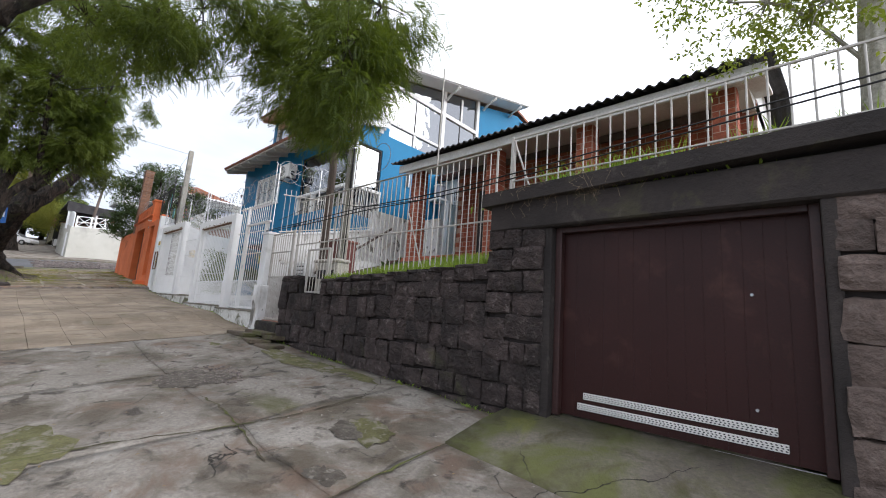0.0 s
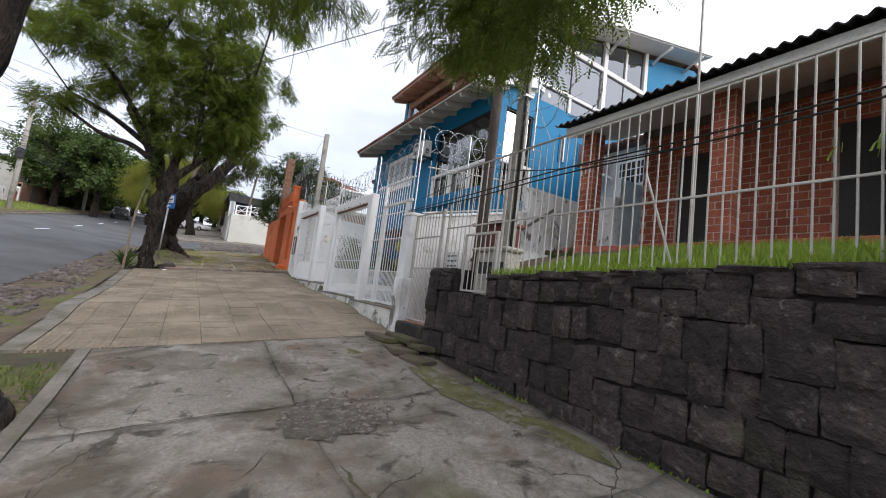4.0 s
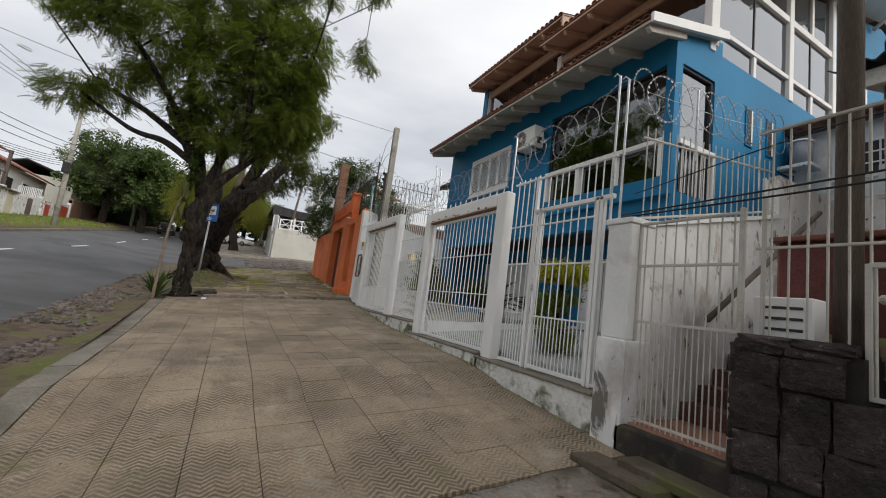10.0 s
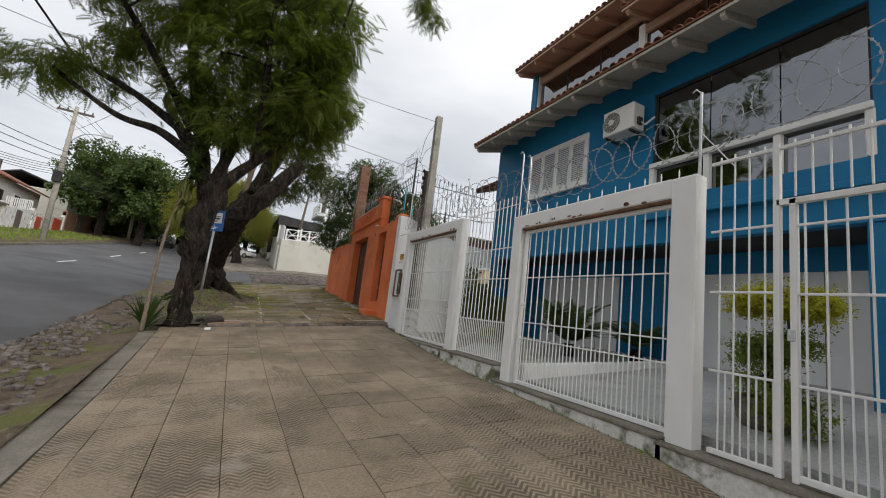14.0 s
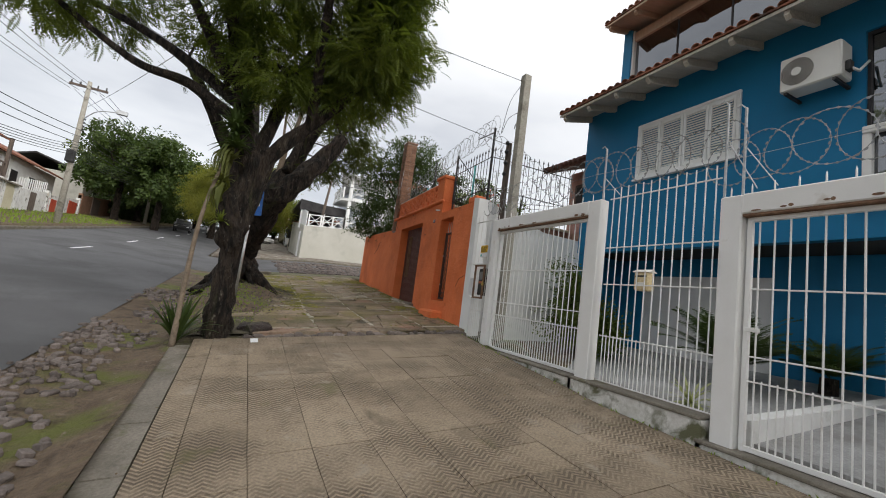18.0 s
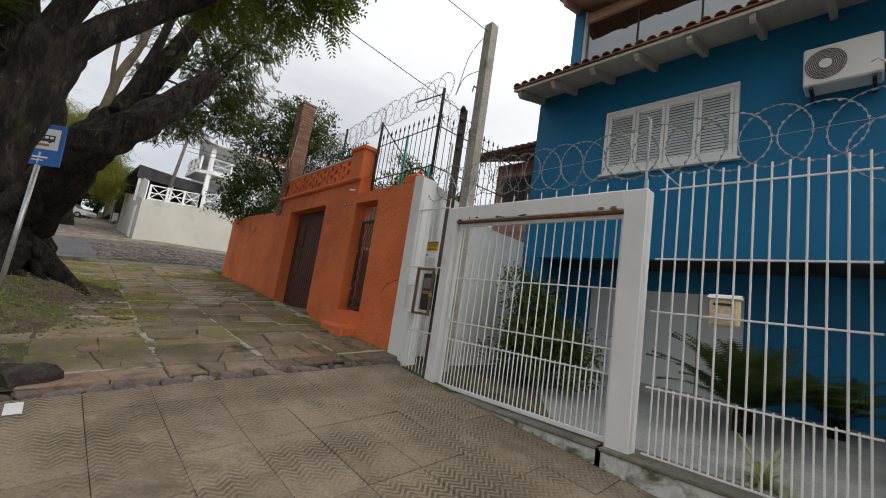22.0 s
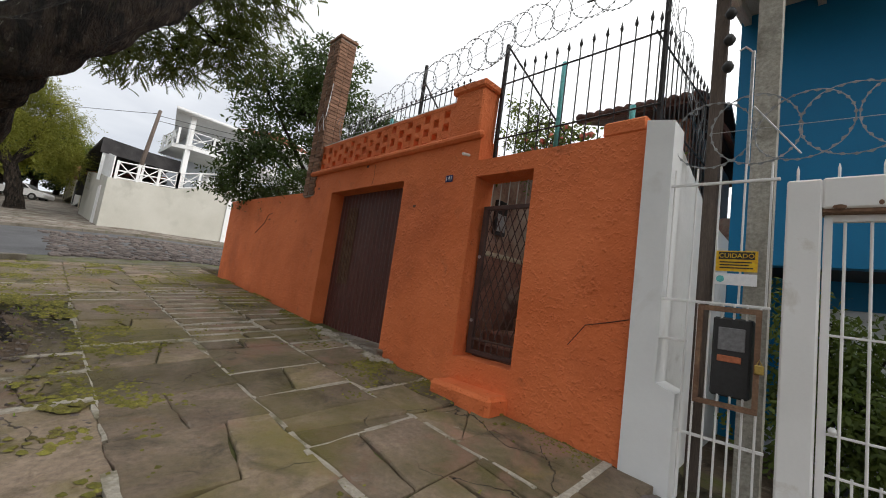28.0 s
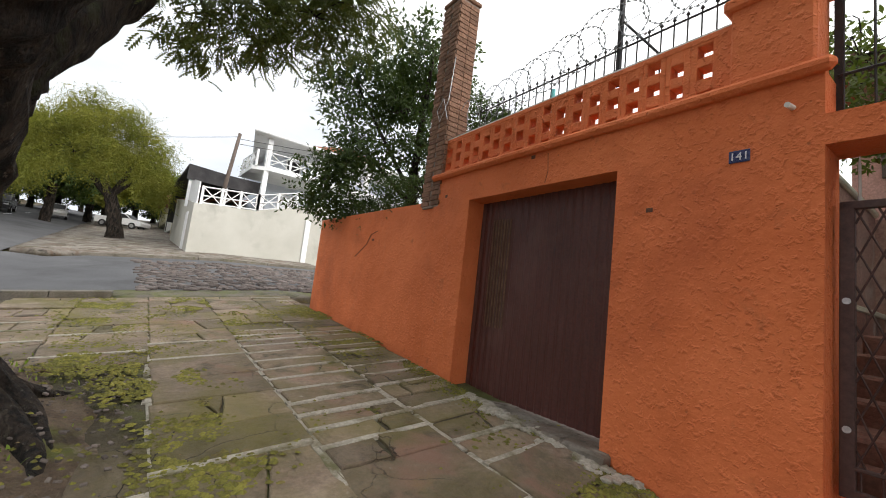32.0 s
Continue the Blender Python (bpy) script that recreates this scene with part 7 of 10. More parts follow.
# upper storey
upper = thing("upper_storey", (-15, 9, 7.9), "glazed white-framed upper storey under the clay roof", "storey", kind="structure")
uy = 8.2
for x0, x1 in ((-19.25, -15.5), (-15.32, -11.1)):
    w3 = (x1 - x0) / 3
    for k in range(3):
        p_ = part("pane", Geo().box(x0 + k * w3 + 0.015, x0 + (k + 1) * w3 - 0.015, uy + 0.05, uy + 0.058, 7.95, 9.95 if x0 < -16 else 9.55).mesh("upper_pane", dark_glass), upper)
        p_.visible_shadow = False
        part("mullion", Geo().box(x0 + k * w3 - 0.015, x0 + k * w3 + 0.015, uy + 0.03, uy + 0.08, 7.95, 9.9).mesh("mullion", iron_dark), upper)
for x in (-19.3, -15.41, -11.02):
    part("post", Geo().box(x - 0.09, x + 0.09, uy - 0.06, uy + 0.14, 7.75, 10.25 if x < -16 else 9.75, 0.01).mesh("upper_post", soffit_white), upper)
part("head_beam", Geo().box(-19.25, -15.41, uy - 0.03, uy + 0.12, 9.95, 10.2, 0.008).mesh("head_beam", soffit_pink), upper)
part("head_beam", Geo().box(-15.41, -11.0, uy - 0.03, uy + 0.12, 9.5, 9.72, 0.008).mesh("head_beam", soffit_pink), upper)
part("sill_beam", Geo().box(-19.25, -11.0, uy - 0.02, uy + 0.12, 7.75, 7.95).mesh("sill_beam", soffit_white), upper)
SX = HX1 - 0.06
for y in (8.15, 11.15, 13.3):
    top = 9.75 + (y - 7.4) * 0.256 - 0.1
    part("post", Geo().box(SX - 0.07, SX + 0.09, y - 0.09, y + 0.09, 7.6, top, 0.01).mesh("side_post", soffit_white), upper)
part("side_beam", Geo().box(SX - 0.05, SX + 0.07, 8.2, 13.3, 9.52, 9.68, 0.008).mesh("side_beam", soffit_white), upper)
part("side_sill", Geo().box(SX - 0.05, SX + 0.07, 8.2, 13.3, 8.1, 8.2, 0.008).mesh("side_sill", soffit_white), upper)
for y in (9.7, 12.2):
    part("mullion", Geo().box(SX - 0.03, SX + 0.05, y - 0.05, y + 0.05, 7.62, 8.1).mesh("side_mullion", soffit_white), upper)
    part("mullion", Geo().box(SX - 0.02, SX + 0.02, y - 0.02, y + 0.02, 8.2, 9.52).mesh("side_mullion", iron_dark), upper)
part("mullion", Geo().box(SX - 0.03, SX + 0.05, 12.2, 12.3, 9.68, 10.7).mesh("side_mullion", soffit_white), upper)
for ya, yb, za, zb in ((8.24, 9.66, 7.64, 8.1), (9.76, 11.05, 7.64, 8.1), (11.25, 12.15, 7.64, 8.1), (12.26, 13.2, 7.64, 8.1), (8.24, 9.68, 8.2, 9.52), (9.72, 11.05, 8.2, 9.52), (11.25, 12.18, 8.2, 9.52), (12.24, 13.2, 8.2, 9.52)):
    p_ = part("pane", Geo().box(SX - 0.004, SX + 0.004, ya, yb, za, zb).mesh("side_pane", clear_glass), upper)
    p_.visible_shadow = False
for ya, yb in ((8.24, 11.05), (11.25, 13.2)):
    p_ = part("pane", Geo().prism([(ya, 9.68), (yb, 9.68), (yb, 9.6 + (yb - 7.4) * 0.256), (ya, 9.6 + (ya - 7.4) * 0.256)], "x", SX - 0.004, SX + 0.004).mesh("gable_pane", dark_glass), upper)
    p_.visible_shadow = False

roof_r = thing("main_roof", (-13, 12, 9.8), "clay-tiled main roof with bare boarded soffit", "roof", kind="structure")
tiled_roof(roof_r, -15.35, -10.2, 7.35, 9.72, 0.256, 9.1, 2, soffit_pink, soffit_pink)
part("barge_board", Geo().prism([(7.3, 9.62), (16.2, 11.90), (16.2, 12.10), (7.3, 9.82)], "x", -10.2, -10.14).mesh("main_barge", soffit_white), roof_r)
part("barge_soffit", Geo().prism([(7.35, 9.6), (16.2, 11.87), (16.2, 11.9), (7.35, 9.63)], "x", -10.95, -10.2).mesh("barge_soffit", soffit_white), roof_r)
for y in (8.2, 11.2, 13.6, 15.6):
    z = 9.62 + (y - 7.35) * 0.256
    part("bracket", Geo().tube([(-10.9, y, z - 0.42), (-10.6, y, z - 0.2), (-10.2, y, z - 0.08)], [0.06, 0.055, 0.05], 6).mesh("bracket", soffit_white, True), roof_r)
part("back_slope", Geo().prism([(16.2, 12.1), (18.6, 11.5), (18.6, 11.4), (16.2, 11.98)], "x", -19.5, -10.9).mesh("back_slope", clay_rest), roof_r)
roof_l = thing("main_roof", (-17, 12, 10.3), "clay-tiled main roof, higher part", "roof", kind="structure")
tiled_roof(roof_l, -19.55, -14.55, 7.42, 10.24, 0.256, 8.9, 2, soffit_pink, soffit_pink)
part("end_board", Geo().prism([(7.4, 9.8), (16.2, 12.05), (16.2, 12.45), (7.4, 10.3)], "x", -14.6, -14.55).mesh("end_board", soffit_pink), roof_l)

# side windows
sw = thing("window_3", (HX1, 7.8, 5.7), "tall side window with white sill and bars", "window", kind="structure")
p_ = part("pane", Geo().box(HX1 - 0.1, HX1 - 0.092, 7.32, 8.28, 4.56, 6.98).mesh("tall_pane", clear_glass), sw)
p_.visible_shadow = False
part("window_frame", Geo().box(HX1 - 0.12, HX1 - 0.04, 7.3, 7.35, 4.55, 7.0).box(HX1 - 0.12, HX1 - 0.04, 8.25, 8.3, 4.55, 7.0).box(HX1 - 0.12, HX1 - 0.04, 7.35, 8.25, 6.95, 7.0).mesh("tall_frame", iron_dark), sw)
part("white_rail", Geo().box(HX1 - 0.06, HX1 + 0.06, 7.25, 8.35, 5.42, 5.52, 0.01).box(HX1 - 0.04, HX1 + 0.05, 8.27, 8.35, 4.5, 5.42, 0.01).mesh("side_white_rail", soffit_white), sw)
for y in steps(7.4, 8.2, 0.115):
    part("bar", Geo().tube([(HX1 + 0.0, y, 4.56), (HX1 + 0.0, y, 5.42)], 0.012, 5).mesh("side_bar", soffit_white), sw)
for k, y in enumerate((9.5, 10.3, 11.15)):
    s_ = thing("window_%d" % (4 + k), (HX1, y, 6.4), "narrow slit window with a pale edge in the blue wall", "window", kind="structure")
    part("window_frame", Geo().box(HX1 - 0.01, HX1 + 0.03, y - 0.13, y + 0.13, 6.02, 6.85, 0.006).mesh("slit_frame", blue_side), s_)
    part("pane", Geo().box(HX1 + 0.028, HX1 + 0.034, y - 0.10, y + 0.05, 6.06, 6.81).mesh("slit_pane", iron_dark), s_)
    part("reveal", Geo().box(HX1 + 0.028, HX1 + 0.036, y + 0.055, y + 0.10, 6.06, 6.81).mesh("slit_reveal", white_clean), s_)

# entrance steps and planting inside the gate
in_steps = thing("steps", (-9.8, 6.2, 1.6), "grey cement steps inside the pedestrian gate", "stairs")
for k in range(5):
    part("step", Geo().box(-10.1, -9.43, 5.4 + k * 0.3, 7.3, 1.4 + k * 0.17, 1.72 + k * 0.17, 0.01).mesh("in_step", surface("dark_cement", (0.12, 0.12, 0.125), (0.17, 0.17, 0.175), 2.0)) , in_steps)

# link building between the houses
link = thing("outhouse", (-9.6, 11, 3.9), "small white lean-to with a tiled roof between the houses", "outbuilding", kind="structure")
part("wall", Geo().box(-10.9, -8.9, 11.3, 11.5, 3.0, 6.75).box(-9.05, -8.9, 9.6, 11.3, 3.0, 5.2).mesh("link_wall", white_wall), link)
part("roof", Geo().prism([(10.95, 6.72), (13.2, 7.3), (13.2, 7.4), (10.95, 6.82)], "x", -10.92, -8.7).mesh("link_roof", roof_brown), link)
for x in steps(-10.85, -8.8, 0.2):
    part("roof_tile", Geo().tube([(x, 10.9, 6.82), (x, 12.2, 7.16)], [0.08, 0.075], 8).mesh("link_tile", roof_brown, True), link)
lw_ = part("window", Geo().box(-10.25, -9.35, 11.26, 11.3, 5.55, 6.35, 0.01).mesh("link_window", white_clean), link, "white-framed barred window")
part("pane", Geo().box(-10.18, -9.42, 11.25, 11.262, 5.62, 6.28).mesh("link_pane", iron_dark), lw_)
for k in range(5):
    part("bar", Geo().box(-10.12 + k * 0.15, -10.09 + k * 0.15, 11.235, 11.249, 5.62, 6.28).mesh("link_bar", white_clean), lw_)
for z in (5.84, 6.06):
    part("bar", Geo().box(-10.18, -9.42, 11.226, 11.234, z - 0.015, z + 0.015).mesh("link_cross_bar", white_clean), lw_)
tub = thing("water_tank", (-10.62, 10.9, 5.9), "small grey plastic water tank on a wall shelf", "tank")
part("drum", Geo().tube([(-10.62, 10.9, 5.9), (-10.62, 10.9, 6.4)], [0.19, 0.22], 16).mesh("tank_drum", surface("tank_grey", (0.2, 0.21, 0.25), (0.26, 0.27, 0.31), 2.0, 0.5, 0.1), True), tub)
part("lid", Geo().tube([(-10.62, 10.9, 6.4), (-10.62, 10.9, 6.43), (-10.62, 10.9, 6.46)], [0.24, 0.24, 0.18], 16).mesh("tank_lid", plastic_white, True), tub)
part("shelf", Geo().box(-10.95, -10.35, 10.65, 11.15, 5.82, 5.9, 0.01).mesh("tank_shelf", white_stained), tub)
gw_ = thing("window_7", (HX1, 14.5, 9.0), "white-framed window high in the blue gable", "window", kind="structure")
part("window_frame", Geo().box(HX1 - 0.02, HX1 + 0.05, 13.85, 15.2, 8.5, 9.45, 0.01).mesh("gable_frame", soffit_white), gw_)
part("pane", Geo().box(HX1 + 0.05, HX1 + 0.058, 13.97, 14.48, 8.6, 9.35).box(HX1 + 0.05, HX1 + 0.058, 14.57, 15.08, 8.6, 9.35).mesh("gable_window_pane", clear_glass), gw_)

# ---- brick house ----
bh = thing("brick_house", (-4.5, 9, 2.9), "low red brick house with a columned porch", "house", kind="structure")
BW = 8.75
part("back_wall", Geo().box(-7.75, -0.75, BW, BW + 0.2, 2.6, 5.82).mesh("brick_backing", mortar_white), bh)
part("wall_beam", Geo().box(-7.75, -0.75, BW - 0.09, BW - 0.032, 5.62, 5.78).mesh("wall_beam", wood_pole), bh, "dark timber wall plate")
part("porch_floor", Geo().box(-8.5, -0.7, 7.35, BW, 2.5, 2.95, 0.02).mesh("porch_floor", step_red), bh)
part("plinth", Geo().box(-8.5, -0.7, 7.28, 7.36, 2.5, 3.02, 0.01).mesh("porch_plinth", surface("red_floor_paint", (0.36, 0.10, 0.055), (0.43, 0.135, 0.08), 2.0, 0.7, 0.2)), bh)
doors_x = [(-6.95, -6.15), (-4.55, -3.75), (-1.75, -0.95)]
for a, b in doors_x:
    # flat dark sheet on the wall, painted as the shade of the room inside
    part("doorway", Geo().box(a, b, BW - 0.03, BW - 0.005, 2.95, 5.05).mesh("doorway", void_dark), bh, "dark doorway")
# window opening likewise drawn as a sheet with the room's shade painted in
part("window", Geo().box(-3.4, -2.2, BW - 0.02, BW - 0.004, 3.9, 5.0).mesh("porch_window", void_dark), bh)
part("side_wall", Geo().box(-0.95, -0.75, BW + 0.2, 13.5, 2.6, 5.9).box(-7.75, -7.55, BW + 0.2, 13.5, 2.6, 5.9).box(-9.0, -7.75, 12.2, 12.4, 2.4, 5.8).mesh("bh_side", white_wall), bh)
unit_brick = Geo().box(-0.5, 0.5, -0.5, 0.5, -0.5, 0.5, 0.04).mesh("brick", brick_mat)
bl, bhh = 0.27, 0.135
joined = Geo()
count = 0
for r in range(21):
    z = 2.98 + bhh * (r + 0.5)
    x = -7.75 + (0.5 * bl if r % 2 else 0.0)
    while x < -0.9:
        holes_ = [(a - 0.06, b + 0.06) for a, b in doors_x if z < 5.05] + ([(-3.45, -2.15)] if 3.85 < z < 5.05 else [])
        spans = [(x, x + bl)]
        for a, b in holes_:
            spans = [q for u, v in spans for q in ((u, min(v, a)), (max(u, b), v)) if q[1] - q[0] > 0.06]
        for u, v in spans:
            xm = (u + v) / 2
            m = Matrix.LocRotScale((xm, BW + 0.017 + RNG.uniform(-0.003, 0.003), z), None, (v - u - 0.019, 0.05, bhh - 0.019))
            if -7.8 < xm < -4.6 and count < 300:
                count += 1
                part("brick", unit_brick, bh, m=m)
            else:
                joined.box(-0.5, 0.5, -0.5, 0.5, -0.5, 0.5, 0.04, m)
        x += bl
part("bricks", joined.raw("bricks_joined", brick_rest), bh, kind="stuff")
for x in (-8.2, -5.6, -3.37, -1.05):
    col = thing("porch_column", (x, 7.6, 2.95), "square red brick porch column with pale mortar", "column", "porch columns", kind="structure")
    part("core", Geo().box(x - 0.168, x + 0.168, 7.441, 7.745, 2.95, 5.5).mesh("column_core", mortar_white), col)
    for r in range(21):
        z = 2.95 + 0.121 * (r + 0.5)
        flip = r % 2
        for (cx, cy, sx, sy) in ((x + (0.055 if flip else -0.055), 7.45, 0.2, 0.03), (x + (-0.11 if flip else 0.11), 7.45, 0.09, 0.03), (x + 0.16, 7.6, 0.03, 0.28), (x - 0.16, 7.6, 0.03, 0.28)):
            part("brick", unit_brick, col, m=Matrix.LocRotScale((cx, cy, z), None, (sx, sy, 0.105)))
    if x == -8.2:
        for k in range(3):
            part("house_number", Geo().box(-0.012, 0.012, -0.006, 0.006, -0.05, 0.05, 0.003).mesh("number_stroke", sign_white), col, "white metal numeral", m=pose(x - 0.1 + 0.1 * k, 7.426, 4.62 + 0.02 * k, 0, 0, 0))
part("ceiling", Geo().prism([(7.16, 5.40), (BW, 5.82), (BW, 5.88), (7.16, 5.46)], "x", -8.5, -0.5).mesh("porch_ceiling", surface("grey_soffit", (0.55, 0.53, 0.5), (0.63, 0.61, 0.58), 2.0)), bh)
part("fascia", Geo().box(-8.55, -0.45, 7.1, 7.16, 5.36, 5.58, 0.008).mesh("porch_fascia", surface("grey_fascia", (0.58, 0.57, 0.55), (0.66, 0.65, 0.63), 2.0)), bh)
sheet = Geo()
nxs = 260
xs_ = [-8.75 + 8.4 * i / nxs for i in range(nxs + 1)]
wave = [0.032 * math.cos(2 * math.pi * (x + 8.75) / 0.177) for x in xs_]
for (ya, za, yb, zb) in ((6.95, 5.64, 10.6, 6.75), (10.6, 6.75, 14.0, 5.8)):
    top = [(x, ya, za + w) for x, w in zip(xs_, wave)] + [(x, yb, zb + w) for x, w in zip(xs_, wave)]
    low = [(x, y, z - 0.02) for x, y, z in top]
    k = nxs + 1
    fs = []
    for i in range(nxs):
        fs += [(i, i + 1, k + i + 1, k + i), (2 * k + i, 3 * k + i, 3 * k + i + 1, 2 * k + i + 1), (i, 2 * k + i, 2 * k + i + 1, i + 1), (k + i, k + i + 1, 3 * k + i + 1, 3 * k + i)]
    sheet.add(top + low, fs)
part("corrugated_roof", sheet.raw("corrugated_roof", dark_roof), bh, "blackened corrugated fibre-cement roof")
part("gable", Geo().prism([(7.2, 5.55), (13.9, 5.75), (10.6, 6.68)], "x", -0.95, -0.75).prism([(8.95, 5.9), (13.5, 5.87), (10.6, 6.68)], "x", -7.75, -7.55).mesh("bh_gable", white_wall), bh)
bench = thing("porch_bench", (-2.8, 8.6, 2.95), "red painted bench on the porch", "bench")
part("seat", Geo().box(-3.3, -2.2, 8.4, 8.8, 3.35, 3.42, 0.01).mesh("bench_seat", surface("red_bench_paint", (0.3, 0.03, 0.025), (0.36, 0.04, 0.03), 2.0, 0.5, 0.1)), bench)
part("leg", Geo().box(-3.25, -3.18, 8.42, 8.78, 2.95, 3.35).mesh("bench_leg", iron_dark), bench)
part("leg", Geo().box(-2.32, -2.25, 8.42, 8.78, 2.95, 3.35).mesh("bench_leg", iron_dark), bench)


def lawn_z(x, y):
    return float(np.interp(y, [4.3, 4.9, 7.3], [wall_top(x) if x < -3.0 else 3.05, 2.28 if x < -3.0 else 3.08, 2.95 if x < -3.0 else 3.12])) - 0.03 + 0.03 * noise.noise(Vector((x * 1.3, y * 1.3, 1)))


solid("lawn", Geo().sheet(steps(-8.25, -3.02, 0.3), steps(4.34, 7.3, 0.3), lawn_z).mesh("lawn", soil, True), "earth of the small front lawn behind the stone wall", "lawn", kind="structure")
solid("lawn", Geo().sheet(steps(-2.98, 2.0, 0.4), steps(4.6, 7.3, 0.4), lawn_z).mesh("lawn_high", soil, True), "planted earth above the garage", "lawn", kind="structure")


def blades(name, label, n, area, zf, h, mat, category="grass", w=0.010, lean=0.5):
    g = Geo()
    for _ in range(n):
        x, y = area()
        z = zf(x, y) - 0.01
        a, hh = RNG.uniform(0, 6.28), h * RNG.uniform(0.5, 1.25)
        lx_, ly_ = math.cos(a), math.sin(a)
        d = RNG.uniform(0.1, lean) * hh
        b = RNG.uniform(0, 6.28)
        dx, dy = d * math.cos(b), d * math.sin(b)
        ww = w * RNG.uniform(0.7, 1.3)
        g.add([(x - lx_ * ww, y - ly_ * ww, z), (x + lx_ * ww, y + ly_ * ww, z), (x + lx_ * ww * 0.7 + dx * 0.4, y + ly_ * ww * 0.7 + dy * 0.4, z + hh * 0.6), (x - lx_ * ww * 0.7 + dx * 0.4, y - ly_ * ww * 0.7 + dy * 0.4, z + hh * 0.6), (x + dx, y + dy, z + hh)], [(0, 1, 2, 3), (3, 2, 4)])
    return solid(name, g.raw(name, mat), label, category, kind="stuff")


blades("grass", "green uncut grass of the small front lawn", 12000, lambda: (RNG.uniform(-6.7, -3.05), 4.38 + 2.9 * RNG.random() ** 1.6), lawn_z, 0.12, leaf_grass)
blades("grass", "tufts of grass and lilies above the garage", 2000, lambda: (RNG.choice((-2.4, -1.9, -1.5, -1.2, -0.4, 0.5)) + RNG.gauss(0, 0.16), 4.66 + 0.2 * RNG.random()), lawn_z, 0.44, leaf_grass, w=0.016, lean=0.8)
blades("moss_tufts", "small weeds at the foot of the stone wall", 200, lambda: (RNG.choice((-7.9, -6.6, -5.9, -4.4, -3.2, -2.8)) + RNG.gauss(0, 0.2), WY - 0.02 - 0.06 * RNG.random()), lambda x, y: walk_z(x, y), 0.05, leaf_grass, lean=1.0)
twigs = Geo()
for k in range(90):
    x, y = RNG.choice((-2.35, -2.0, -1.7)) + RNG.gauss(0, 0.22), WY - 0.08 + RNG.uniform(0, 0.12)
    z = 3.1 + RNG.uniform(-0.02, 0.06)
    q = Vector((x, y, z))
    pts = [q]
    for _ in range(4):
        q = q + Vector((RNG.uniform(-0.09, 0.09), RNG.uniform(-0.05, 0.02), RNG.uniform(-0.13, 0.03)))
        pts.append(q)
    twigs.tube(pts, 0.002, 3, False)
solid("dry_creeper", twigs.raw("dry_creeper", dry_twig), "dry creeper twigs hanging over the concrete cap", "plant", kind="stuff")

# ---- trees ----
def spray_shape(pairs=8, length=0.34, leaf=0.07, width=0.024, droop=0.25):
    """A feathery compound leaf along +x: vertex array and quads."""
    vs, fs = [], []
    for i in range(pairs):
        t = (i + 1) / (pairs + 0.5)
        x, z = length * t, -droop * length * t * t
        ll = leaf * (1 - 0.45 * abs(2 * t - 0.9))
        for s in (1, -1):
            b = len(vs)
            dx = ll * 0.55
            vs += [(x, 0.004 * s, z), (x + dx * 0.5 + width * 0.5, s * ll * 0.45, z - 0.004), (x + dx, s * ll, z - 0.018), (x + dx * 0.5 - width * 0.5, s * ll * 0.5, z - 0.004)]
            fs.append((b, b + 1, b + 2, b + 3))
    return np.array(vs), np.array(fs)


def oval_leaves(n=7, length=0.30, leaf=0.11, width=0.045):
    """A twig end with broad pointed leaves."""
    rr = random.Random(3)
    vs, fs = [], []
    for i in range(n):
        t = (i + 0.6) / n
        a = i * 2.4
        d = np.array((0.55, math.cos(a) * 0.8, math.sin(a) * 0.8 - 0.35))
        d /= np.linalg.norm(d)
        s = np.cross(d, (0.2, 0.3, 0.93))
        s /= np.linalg.norm(s)
        o = np.array((length * t, 0, 0))
        ll = leaf * rr.uniform(0.8, 1.2)
        b = len(vs)
        vs += [o, o + d * ll * 0.45 + s * width * 0.5, o + d * ll, o + d * ll * 0.45 - s * width * 0.5]
        fs.append((b, b + 1, b + 2, b + 3))
    return np.array(vs), np.array(fs)


def hanging_leaves(n=16, length=0.9, leaf=0.10, width=0.014):
    """A drooping willow twig."""
    vs, fs = [], []
    for i in range(n):
        t = i / n
        a = i * 2.4
        o = np.array((0.12 * math.sin(t * 2), 0.05 * math.sin(t * 5), -length * t))
        d = np.array((math.cos(a) * 0.6, math.sin(a) * 0.6, -0.75))
        d /= np.linalg.norm(d)
        s = np.cross(d, (0.3, 0.2, 0.9))
        s /= np.linalg.norm(s)
        b = len(vs)
        vs += [o, o + d * leaf * 0.5 + s * width, o + d * leaf, o + d * leaf * 0.5 - s * width]
        fs.append((b, b + 1, b + 2, b + 3))
    return np.array(vs), np.array(fs)


